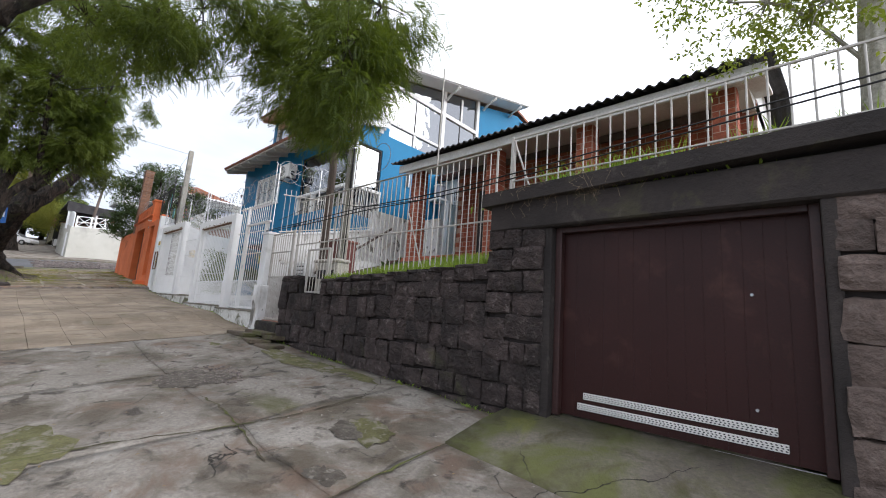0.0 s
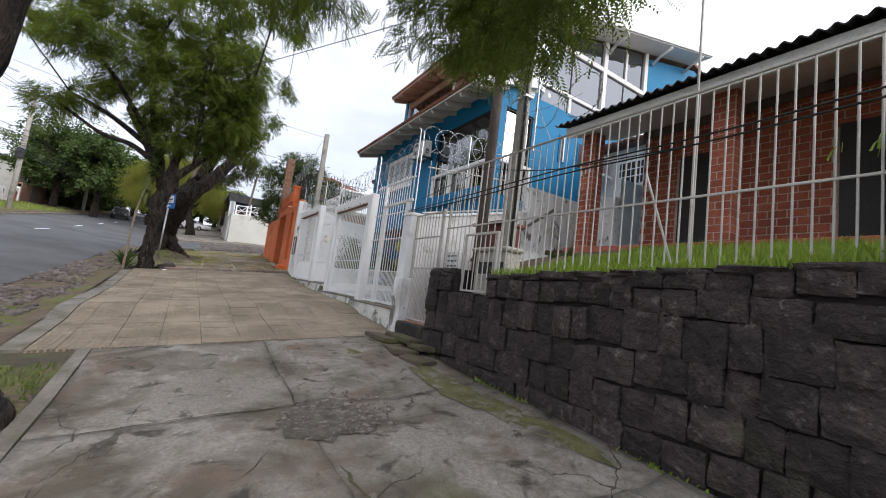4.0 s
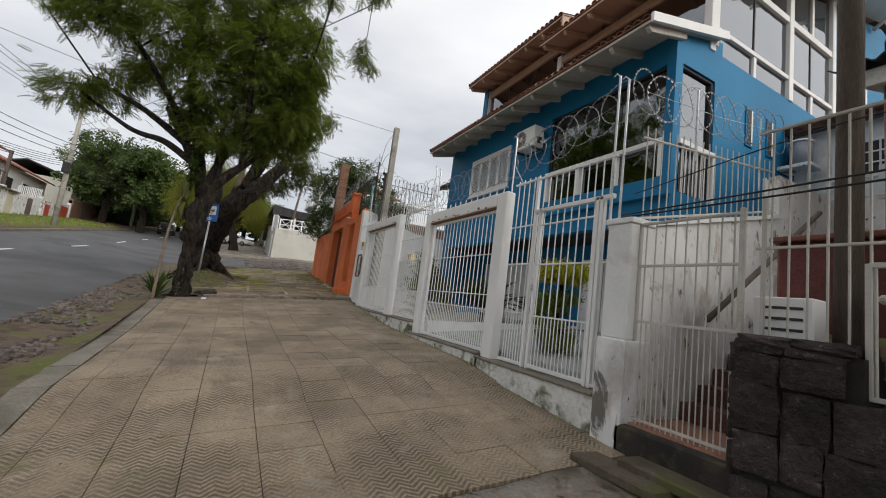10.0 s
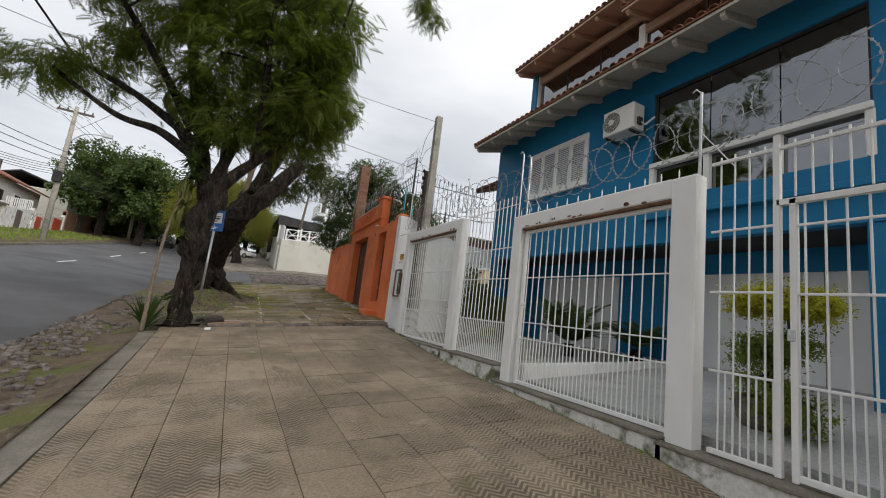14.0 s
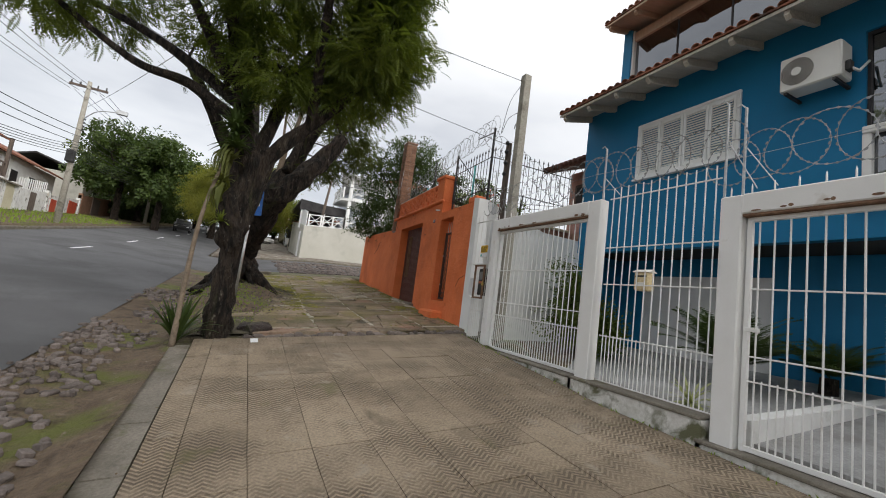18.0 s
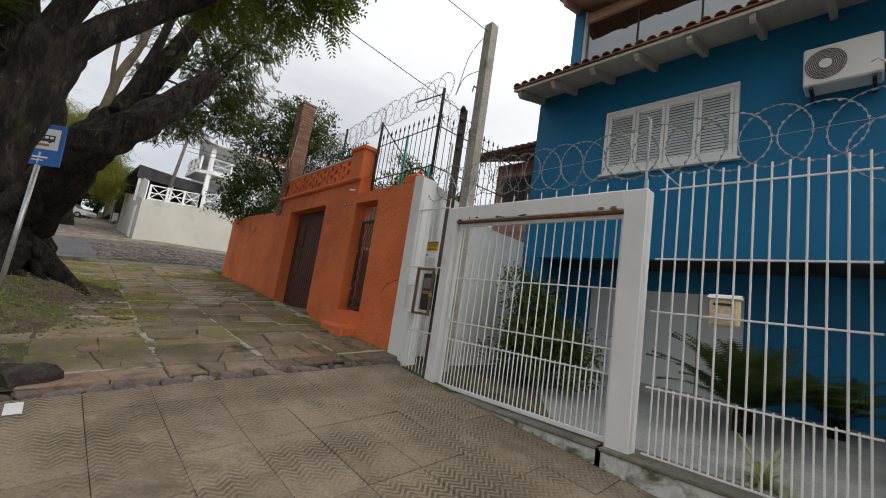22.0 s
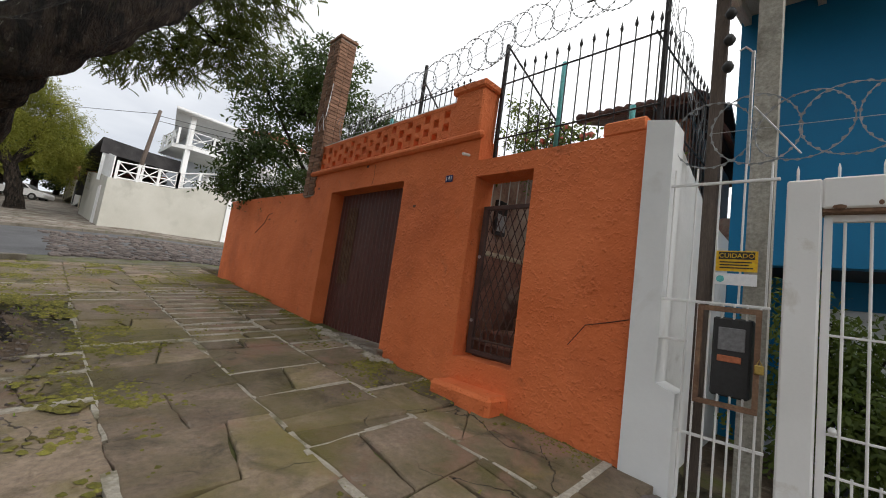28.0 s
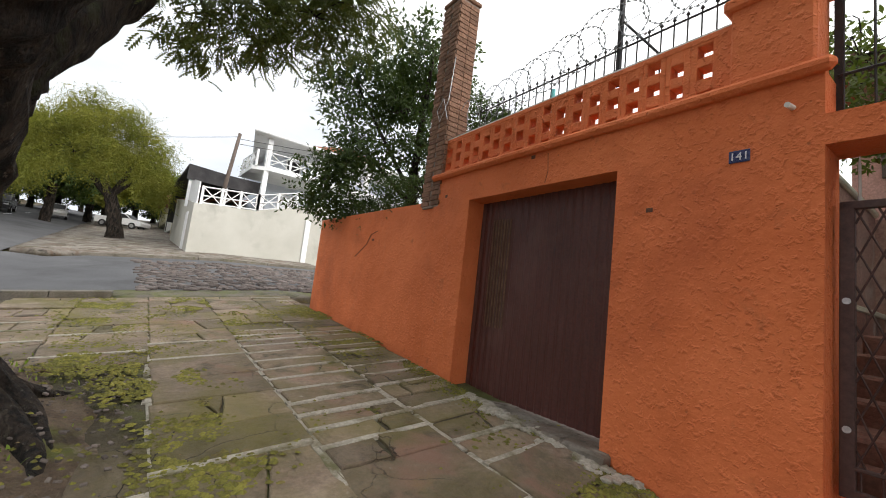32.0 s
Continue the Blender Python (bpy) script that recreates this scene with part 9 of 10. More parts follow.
blades("grass", "thin mossy grass round the tree roots", 2600, lambda: (RNG.uniform(-29, -20.5), RNG.gauss(-0.4, 0.5)), lambda x, y: walk_z(x, y) + mound(x, y) - 0.02, 0.045, leaf_grass, lean=1.0)
blades("grass", "grass of the verge beside the concrete", 700, lambda: (RNG.uniform(-8.5, -3.5), RNG.uniform(-1.0, -0.3)), lambda x, y: walk_z(x, y) - 0.02, 0.07, leaf_garden, lean=0.9)


# strap-leaved plants on and below the middle tree
def strap_plant(name, place, label, n, length, width, up, mat, seed, spread=1.0):
    rr = random.Random(seed)
    t = thing(name, place, label, "plant")
    base = Vector(place)
    for k in range(n):
        a = 2.4 * k + rr.uniform(-0.3, 0.3)
        tilt = rr.uniform(0.25, 1.0) * spread
        ln = length * rr.uniform(0.7, 1.15)
        g = Geo()
        vs, fs = [], []
        for i in range(7):
            f = i / 6
            r_ = ln * f * math.sin(tilt) * 0.9
            z_ = up * ln * (f * math.cos(tilt) - 0.75 * f * f * tilt * 0.8)
            w_ = width * math.sin(math.pi * min(0.98, 0.12 + 0.86 * f)) + 0.002
            p = base + Vector((math.cos(a) * r_, math.sin(a) * r_, z_))
            sd = Vector((-math.sin(a), math.cos(a), 0)) * w_
            vs += [tuple(p - sd), tuple(p + Vector((0, 0, -0.25 * w_))), tuple(p + sd)]
        for i in range(6):
            b = i * 3
            fs += [(b, b + 1, b + 4, b + 3), (b + 1, b + 2, b + 5, b + 4)]
        g.add(vs, fs)
        part("frond", g.raw("frond", mat, True), t)
    return t


def hanging_plant(place, label, n, length, width, mat, seed):
    """Long strap leaves that arch out from a crown and hang down."""
    rr = random.Random(seed)
    t = thing("bromeliad", place, label, "plant")
    base = Vector(place)
    for k in range(n):
        a = rr.uniform(3.3, 6.0)
        ln, out_, rise = length * rr.uniform(0.5, 1.1), rr.uniform(0.1, 0.3), rr.uniform(0.0, 0.15)
        vs, fs = [], []
        for i in range(9):
            f = i / 8
            r_ = out_ * math.sin(min(1.0, f * 1.7) * math.pi / 2)
            z_ = rise * math.sin(min(1.0, f * 2.5) * math.pi) - ln * max(0.0, f - 0.12) ** 1.4
            w_ = width * (0.35 + 0.65 * math.sin(math.pi * min(0.97, 0.1 + 0.85 * f)))
            p = base + Vector((math.cos(a) * r_ + rr.uniform(-0.008, 0.008), math.sin(a) * r_, z_))
            sd = Vector((-math.sin(a), math.cos(a), 0)) * w_
            vs += [tuple(p - sd), tuple(p + Vector((0, 0, 0.3 * w_))), tuple(p + sd)]
        for i in range(8):
            b = i * 3
            fs += [(b, b + 1, b + 4, b + 3), (b + 1, b + 2, b + 5, b + 4)]
        g = Geo()
        g.add(vs, fs)
        part("frond", g.raw("strap_leaf", mat, True), t)
    return t


for x, y, z, n_, ln_, mat_, sd_, lab_ in ((-19.16, -0.66, 4.95, 34, 0.42, leaf_dark, 5, "dark pointed strap-leaved epiphyte on the trunk"), (-19.12, -0.72, 4.6, 36, 0.44, leaf_dark, 6, "dark pointed strap-leaved epiphyte on the trunk"), (-19.15, -0.70, 4.2, 30, 0.40, leaf_strap, 8, "olive strap-leaved epiphyte on the trunk"), (-19.2, -0.78, 3.85, 26, 0.36, leaf_strap, 14, "yellowish strap-leaved epiphyte on the trunk"), (-19.05, -0.74, 4.75, 44, 0.5, leaf_dark, 17, "dark pointed strap-leaved epiphyte on the trunk"), (-19.02, -0.66, 4.4, 44, 0.46, leaf_dark, 18, "dark pointed strap-leaved epiphyte on the trunk"), (-19.05, -0.62, 5.15, 40, 0.5, leaf_dark, 19, "dark pointed strap-leaved epiphyte on the trunk")):
    strap_plant("bromeliad", (x, y, z), lab_, n_, ln_, 0.024, 0.9, mat_, sd_, 1.25)
hanging_plant((-19.15, -0.68, 4.35), "withered strap leaves hanging on the trunk", 34, 0.55, 0.02, leaf_strap, 15)
hanging_plant((-19.18, -0.7, 3.75), "yellowish strap leaves hanging on the trunk", 26, 0.5, 0.018, leaf_strap, 16)
strap_plant("spiky_plant", (-19.2, -0.98, walk_z(-19.2, -0.98) - 0.02), "dark spiky strap-leaved plant at the foot of the tree", 44, 0.95, 0.03, 1.0, leaf_dark, 7, 0.8)
part("burl", Geo().tube(smooth_path([(-19.26, -0.46, 2.75), (-19.22, -0.5, 3.0), (-19.2, -0.54, 3.3), (-19.2, -0.54, 3.6), (-19.26, -0.48, 3.85)], 9), [0.10 + 0.10 * math.sin(math.pi * min(1, (k + 4) / 42)) for k in range(37)], 40, True, 0.6).mesh("burl", bark, True), mid_tree, "dark swollen burl")
strap_plant("fern", (-19.08, -0.68, 3.2), "light green fern growing on the burl", 60, 0.26, 0.009, 0.9, leaf_bright, 9, 1.3)
sapling = thing("sapling", (-19., -1.0, 1.3), "thin pale leaning sapling stem beside the trunk", "tree")
part("stem", Geo().tube(smooth_path([(-18.95, -0.98, 1.25), (-19., -0.98, 2.2), (-19.05, -0.95, 3.2), (-19.15, -0.8, 4.2)], 5), list(np.linspace(0.045, 0.022, 16)), 10, True, 0.2).mesh("sapling_stem", sapling_bark, True), sapling)

# bus stop sign
bus = thing("bus_stop_sign", (-22.3, -0.29, 1.95), "blue bus stop sign with a white panel on a leaning pole", "sign")
part("pole", Geo().tube([(-22.3, -0.295, 1.75), (-22.22, -0.275, 3.95)], 0.03, 10).mesh("bus_pole", galv, True), bus)
bp = pose(-22.2, -0.272, 4.06, 0, 0, 58) @ pose(0, 0, 0, 0, -3, 0) @ Matrix.Diagonal((1.12, 1.12, 1.12, 1))
part("plate", Geo().box(-0.21, 0.21, -0.008, 0.008, -0.26, 0.26, 0.007).mesh("bus_plate", sign_blue), bus, m=bp)
part("white_panel", Geo().box(-0.155, 0.155, -0.012, -0.009, -0.06, 0.20).mesh("bus_panel", sign_white), bus, m=bp)
busg = Geo().box(-0.11, 0.11, -0.0155, -0.0125, 0.04, 0.12, 0.001)
part("bus_symbol", busg.mesh("bus_symbol", plastic_black), bus, m=bp)
for k in range(4):
    part("symbol_window", Geo().box(-0.10 + k * 0.052, -0.062 + k * 0.052, -0.0185, -0.0165, 0.075, 0.105).mesh("symbol_window", sign_white), bus, m=bp)
for x in (-0.06, 0.06):
    part("symbol_wheel", Geo().tube([(x, -0.016, 0.04), (x, -0.0125, 0.04)], 0.02, 10).mesh("symbol_wheel", plastic_black), bus, m=bp)
part("small_print", Geo().box(-0.06, 0.06, -0.0155, -0.0125, -0.02, 0.01).mesh("bus_print", terracotta), bus, m=bp)
part("lower_print", Geo().box(-0.09, 0.07, -0.012, -0.009, -0.17, -0.15).box(-0.09, 0.03, -0.012, -0.009, -0.205, -0.19).mesh("bus_lower", sign_white), bus, m=bp)

# garden tree and hedge behind the orange wall
tree((-29.3, 6.2, 3.5), "dark broad-leaved garden tree behind the orange wall", [(-29.3, 6.2, 3.0), (-29.3, 6.2, 4.8), (-29.2, 6.1, 6.2)], [0.17, 0.15, 0.12],
     [([(-29.2, 6.1, 5.8), (-28.6, 5.8, 7.2), (-28.2, 5.6, 8.6)], 0.09, 0.03), ([(-29.2, 6.1, 5.8), (-29.8, 6.5, 7.4), (-30.0, 6.6, 8.8)], 0.08, 0.03), ([(-29.2, 6.1, 5.4), (-29.6, 5.0, 6.4)], 0.06, 0.03), ([(-29.2, 6.1, 5.8), (-28.2, 7.4, 7.4)], 0.07, 0.03), ([(-29.2, 6.1, 5.6), (-29.4, 4.6, 7.6)], 0.06, 0.02)],
     [((-28.4, 5.6, 8.7), (0.9, 0.9, 0.7), 1.2), ((-29.8, 6.5, 8.8), (1.1, 1.0, 0.7), 1.2), ((-29.6, 4.7, 6.5), (0.9, 0.8, 0.7), 1.2), ((-29.2, 5.6, 7.4), (1.0, 0.9, 0.8), 1.2), ((-28.2, 7.2, 7.6), (0.9, 0.9, 0.8), 1.2), ((-29.4, 4.5, 7.8), (0.8, 0.7, 0.7), 1.1), ((-29.8, 4.3, 5.6), (0.8, 0.5, 0.6), 1.0), ((-28.4, 6.2, 6.4), (1.0, 1.0, 0.7), 1.1), ((-27.6, 7.6, 6.6), (0.8, 0.8, 0.7), 1.0)],
     oval, leaf_dark, 21, twigs_per=15, sprays_per=18, size=1.25, spread=0.17, leaf_label="glossy dark green crown", flute=0)
tree((-28.6, 5.2, 3.5), "dense dark shrub spilling over the low orange wall", [(-28.6, 5.3, 3.2), (-28.6, 5.3, 4.4)], [0.08, 0.06], [([(-28.6, 5.3, 4.2), (-27.6, 5.2, 5.0)], 0.04, 0.02), ([(-28.6, 5.3, 4.2), (-29.8, 5.2, 5.0)], 0.04, 0.02)],
     [((-27.2, 5.1, 5.1), (0.9, 0.4, 0.5), 1.5), ((-28.6, 5.1, 5.2), (0.9, 0.4, 0.6), 1.5), ((-29.9, 5.1, 5.1), (0.8, 0.4, 0.5), 1.5)], oval, leaf_dark, 22, twigs_per=16, sprays_per=14, size=0.7, flute=0, leaf_label="dark green leaves")
tree((-20.6, 6.0, 4.0), "flowering shrub behind the iron fence", [(-20.6, 6.0, 3.6), (-20.6, 6.0, 4.8)], [0.06, 0.05], [([(-20.6, 6.0, 4.6), (-21.0, 5.6, 5.4)], 0.03, 0.015), ([(-20.6, 6.0, 4.6), (-20.2, 5.8, 5.3)], 0.03, 0.015)],
     [((-21.3, 5.35, 5.2), (0.45, 0.4, 0.35), 2.2), ((-20.5, 5.6, 4.85), (0.5, 0.4, 0.22), 1.6), ((-21.6, 5.45, 5.65), (0.3, 0.3, 0.4), 1.4)], oval, leaf_garden, 23, twigs_per=10, sprays_per=10, size=0.7, flute=0, leaf_label="light green leaves")
blossoms = Geo()
for _ in range(14):
    x, y, z = RNG.gauss(-21.2, 0.3), RNG.gauss(5.4, 0.2), RNG.gauss(5.25, 0.18)
    blossoms.box(-0.045, 0.045, -0.045, 0.045, -0.03, 0.03, 0.022, pose(x, y, z, RNG.uniform(0, 90), RNG.uniform(0, 90), 0))
solid("blossoms", blossoms.raw("blossoms", flower_red), "small red blossoms of the shrub", "flowers", kind="stuff")

# plants in the yard of the blue house
tree((-11.35, 5.2, 1.7), "topiary shrub with golden cushions in a pot", [(-11.38, 5.2, 1.8), (-11.33, 5.18, 2.3), (-11.28, 5.16, 2.75)], [0.032, 0.028, 0.022], [([(-11.35, 5.2, 2.2), (-11.5, 5.15, 2.38)], 0.014, 0.01), ([(-11.3, 5.17, 2.6), (-11.1, 5.14, 2.75)], 0.014, 0.01)],
     [((-11.28, 5.15, 2.86), (0.36, 0.28, 0.1), 3.2), ((-11.05, 5.13, 2.8), (0.2, 0.2, 0.09), 1.6), ((-11.5, 5.15, 2.82), (0.2, 0.2, 0.09), 1.6)], oval, leaf_yellow, 31, twigs_per=16, sprays_per=16, size=0.36, spread=0.14, flute=0, leaf_label="golden yellow leaf cushions", twig_r=0.012)
tree((-11.5, 5.15, 1.7), "green lower cushions of a pot shrub", [(-11.4, 5.22, 1.75), (-11.38, 5.2, 2.3)], [0.03, 0.02], [([(-11.38, 5.2, 2.2), (-11.28, 5.15, 2.42)], 0.012, 0.008), ([(-11.4, 5.2, 1.9), (-11.5, 5.1, 2.1)], 0.012, 0.008)],
     [((-11.28, 5.15, 2.42), (0.26, 0.24, 0.15), 2.4), ((-11.5, 5.12, 2.28), (0.2, 0.2, 0.1), 1.2), ((-11.15, 5.0, 1.86), (0.26, 0.22, 0.18), 1.6), ((-11.35, 5.05, 2.0), (0.22, 0.2, 0.16), 1.4)], oval, leaf_bright, 32, twigs_per=14, sprays_per=16, size=0.36, spread=0.14, flute=0, leaf_label="green leaves", twig_r=0.012)
pot = thing("flower_pot", (-11.42, 5.25, 1.55), "round stone planter under the topiary", "planter")
part("bowl", Geo().tube([(-11.42, 5.25, 1.5), (-11.42, 5.25, 1.62), (-11.42, 5.25, 1.78), (-11.42, 5.25, 1.81)], [0.2, 0.27, 0.29, 0.29], 20).mesh("pot_bowl", kerb_mat, True), pot)
part("rim", Geo().tube([(-11.42, 5.25, 1.79), (-11.42, 5.25, 1.83)], 0.31, 20).mesh("pot_rim", kerb_mat, True), pot)
part("earth", Geo().tube([(-11.42, 5.25, 1.82), (-11.42, 5.25, 1.837)], 0.27, 16).mesh("pot_earth", soil), pot)


def cycad(place, seed, n=22, ln=0.95):
    rr = random.Random(seed)
    t = thing("cycad", place, "dark feathery cycad palm on the driveway", "plant", "cycads")
    b = Vector(place)
    part("stump", Geo().tube([b, b + Vector((0, 0, 0.25))], [0.12, 0.1], 10, True, 0.2).mesh("cycad_stump", bark, True), t)
    for k in range(n):
        a, el = 2.4 * k, rr.uniform(0.45, 1.4)
        g = Geo()
        d, s_ = Vector((math.cos(a), math.sin(a), 0)), Vector((-math.sin(a), math.cos(a), 0))
        count = 30
        rib, tips, faces = [], [], []
        for i in range(count + 1):
            f = i / count
            r_ = ln * f * math.cos(el * (1 - 0.3 * f))
            rib.append(b + d * r_ + Vector((0, 0, 0.25 + ln * (f * math.sin(el) - 0.35 * f * f))))
        for i in range(3, count):
            ll = 0.22 * math.sin(math.pi * (0.12 + 0.85 * i / count)) * rr.uniform(0.85, 1.1)
            for s in (1, -1):
                faces.append((i, i + 1, count + 1 + len(tips)))
                tips.append(rib[i] + s_ * (s * ll) + d * (ll * 0.45) + Vector((0, 0, 0.04 - ll * 0.12)))
        for i in range(3):
            faces.append((i, i + 1, count + 1 + len(tips)))
            tips.append(rib[i] + s_ * 0.012)
        g.add([tuple(q) for q in rib + tips], faces)
        part("frond", g.raw("cycad_frond", leaf_dark), t)
    return t


cycad((-15.55, 6.6, 1.72), 41, 40, 1.35)
cycad((-14.75, 7.6, 1.78), 42, 20, 0.9)
strap_plant("spider_plant", (-15.1, 5.0, 1.56), "pale striped spider plant on the driveway edge", 46, 0.62, 0.016, 0.85, leaf_variegated, 43, 1.7)
tree((-18.5, 6.3, 1.6), "tall leafy shrub in a pot behind the second gate", [(-18.5, 6.3, 1.6), (-18.5, 6.3, 2.6)], [0.04, 0.03], [([(-18.5, 6.3, 2.2), (-18.1, 6.2, 3.0)], 0.02, 0.01), ([(-18.5, 6.3, 2.2), (-18.8, 6.3, 3.1)], 0.02, 0.01)],
     [((-18.4, 6.2, 2.5), (0.55, 0.5, 0.55), 2.4), ((-18.6, 6.2, 3.2), (0.35, 0.35, 0.6), 1.4), ((-18.0, 6.2, 2.2), (0.45, 0.45, 0.4), 2.0)], oval, leaf_garden, 33, twigs_per=12, sprays_per=20, size=0.8, flute=0, leaf_label="dark green leaves")
letterbox = thing("mailbox", (-15.3, FY + 0.08, 2.85), "cream metal mailbox hung on the white fence", "mailbox")
part("body", Geo().box(-15.4, -15.19, FY + 0.02, FY + 0.14, 2.87, 3.1, 0.015).mesh("letter_body", surface("cream_enamel", (0.62, 0.50, 0.28), (0.68, 0.56, 0.34), 2.0, 0.45, 0.05)), letterbox)
part("roof", Geo().prism([(FY + 0.0, 3.1), (FY + 0.16, 3.1), (FY + 0.08, 3.14)], "x", -15.415, -15.175).mesh("letter_roof", plastic_white), letterbox)
part("slot", Geo().box(-15.37, -15.22, FY + 0.012, FY + 0.022, 3.04, 3.06).mesh("letter_slot", plastic_black), letterbox)
part("flap", Geo().box(-15.36, -15.23, FY + 0.012, FY + 0.022, 2.94, 2.97, 0.003).mesh("letter_flap", plastic_white), letterbox)

blades("grass", "tufts of grass growing on the garage lintel", 700, lambda: (RNG.gauss(-1.7, 0.55), RNG.uniform(4.0, 4.3)), lambda x, y: 2.93, 0.13, leaf_grass, lean=1.0)
blades("grass", "grass overhanging the top of the stone wall", 1500, lambda: (RNG.uniform(-6.7, -3.05), RNG.uniform(4.02, 4.4)), lambda x, y: wall_top(x) + 0.0, 0.12, leaf_grass, lean=1.0)
blades("grass", "weeds in the joint between tiles and fence", 160, lambda: (RNG.uniform(-19.3, -9.6), RNG.uniform(3.93, 4.02)), lambda x, y: walk_z(x, y), 0.035, leaf_grass, lean=1.0)

# ---- across the side street: white house on its garden wall ----
corner = thing("garden_wall", (-46, 7, 4.0), "tall beige rendered garden wall on the street corner", "wall", kind="structure")
part("front_wall", Geo().prism([(3.9, 3.6), (11.5, 3.9), (11.5, 8.05), (9.6, 7.85), (6.6, 6.95), (3.9, 6.72)], "x", -46.3, -46.0).mesh("corner_front", grey_wall), corner)
part("street_wall", Geo().prism([(-46.0, 3.6), (-56.0, 4.6), (-56.0, 8.1), (-52.0, 7.6), (-46.0, 6.72)], "y", 3.6, 3.9).mesh("corner_side", grey_wall), corner)
part("gate_leaf", Geo().box(-48.4, -47.6, 3.54, 3.6, 4.2, 6.4).mesh("white_leaf", white_clean), corner, "white steel gate leaf")
part("end_post", Geo().box(-46.35, -45.9, 9.5, 9.8, 3.9, 7.0).mesh("end_post", white_clean), corner)


def trellis(p0, p1, z0, z1, h, name="balustrade", label="white wooden cross-braced balustrade", n=4):
    t = thing(name, ((p0[0] + p1[0]) / 2, (p0[1] + p1[1]) / 2, (z0 + z1) / 2), label, "balustrade", "white balustrades", kind="structure")
    for k in range(n + 1):
        f = k / n
        x, y, z = p0[0] + (p1[0] - p0[0]) * f, p0[1] + (p1[1] - p0[1]) * f, z0 + (z1 - z0) * f
        part("post", Geo().box(x - 0.06, x + 0.06, y - 0.06, y + 0.06, z, z + h + 0.05).mesh("trellis_post", white_clean), t)
    for k in range(n):
        a, b = k / n, (k + 1) / n
        P = lambda f, u: (p0[0] + (p1[0] - p0[0]) * f, p0[1] + (p1[1] - p0[1]) * f, z0 + (z1 - z0) * f + u)
        for u in (0.08, h * 0.5, h):
            part("rail", Geo().tube([P(a, u), P(b, u)], 0.04, 5).mesh("trellis_rail", white_clean), t)
        part("cross", Geo().tube([P(a, 0.08), P(b, h)], 0.03, 5).mesh("trellis_cross", white_clean), t)
        part("cross", Geo().tube([P(a, h), P(b, 0.08)], 0.03, 5).mesh("trellis_cross", white_clean), t)
    return t


trellis((-46.1, 3.9), (-46.1, 6.7), 6.72, 6.95, 0.95, n=3)
trellis((-46.1, 6.7), (-46.1, 9.9), 6.95, 7.9, 0.95, n=3)
part("slope_panel", Geo().prism([(-46.1, 6.72), (-51.0, 7.5), (-51.0, 8.9), (-46.1, 7.9)], "y", 3.7, 3.76).mesh("slope_panel", white_clean), corner, "white boarded parapet")
wh = thing("white_house", (-52, 9, 6), "pale blue-grey house with white balconies", "house", kind="structure")
part("body", Geo().box(-58, -51.0, 8.2, 18, 4.5, 12.2).mesh("white_body", pale_blue), wh)
part("terrace", Geo().box(-51.2, -46.3, 3.9, 18, 4.4, 6.9).mesh("terrace", grey_wall), wh)
part("balcony_slab", Geo().prism([(-51.2, 6.4), (-48.0, 6.4), (-47.4, 7.4), (-47.4, 18), (-51.2, 18)], "z", 9.75, 9.98).mesh("balcony_slab", white_clean), wh)
part("roof", Geo().prism([(-47.2, 6.1), (-58.6, 8.6), (-58.6, 18.4), (-47.2, 18.4)], "z", 11.85, 12.05).mesh("white_roof", white_wall), wh)
part("roof_top", Geo().prism([(8.2, 12.05), (18.0, 12.05), (13.0, 13.2)], "x", -57.5, -48.6).mesh("white_roof_top", clay_rest), wh)
part("gutter", Geo().tube([(-47.15, 6.1, 11.9), (-47.15, 18.4, 11.9)], 0.09, 8).mesh("white_gutter", white_clean, True), wh)
for y in (7.2, 10.5, 14.0):
    part("post", Geo().box(-47.9, -47.6, y - 0.14, y + 0.14, 6.9, 12.0).mesh("white_house_post", white_clean), wh)
part("door", Geo().box(-51.0, -50.96, 9.2, 10.2, 6.95, 9.2).mesh("far_door", sign_white), wh)
for y, z in ((11.2, 7.8), (9.2, 10.6), (11.6, 10.6)):
    wn_ = part("window", Geo().box(-51.0, -50.95, y, y + 1.1, z, z + 1.2).mesh("far_window", white_clean), wh)
    part("pane", Geo().box(-50.95, -50.94, y + 0.1, y + 1.0, z + 0.1, z + 1.1).mesh("far_pane", iron_dark), wn_)
trellis((-47.6, 7.2), (-47.6, 14.0), 9.98, 9.98, 0.95, n=5)
trellis((-51.0, 6.5), (-47.8, 6.6), 9.98, 9.98, 0.95, n=3)
trellis((-46.3, 9.9), (-46.3, 16.0), 7.9, 8.0, 0.95, n=5)
port = thing("carport", (-50, 5.5, 7), "open carport with a dark sagging roof", "carport", kind="structure")
part("roof", Geo().prism([(3.3, 9.25), (7.4, 9.0), (7.4, 8.86), (3.3, 9.1)], "x", -57.5, -48.6).mesh("carport_roof", dark_roof), port)
part("front_valance", Geo().box(-48.6, -48.55, 3.3, 7.4, 8.35, 9.1).mesh("valance", dark_roof), port)
part("back_screen", Geo().box(-57.5, -57.3, 3.3, 7.4, 6.5, 9.0).mesh("carport_back", void_dark), port)
for y in (3.5, 5.4, 7.2):
    part("post", Geo().box(-48.8, -48.68, y - 0.07, y + 0.07, 6.8, 9.1).mesh("carport_post", white_clean), port)
far_shed = thing("row_houses", (-66, 6, 6), "weathered brown and green fronts further up the street", "house", kind="structure")
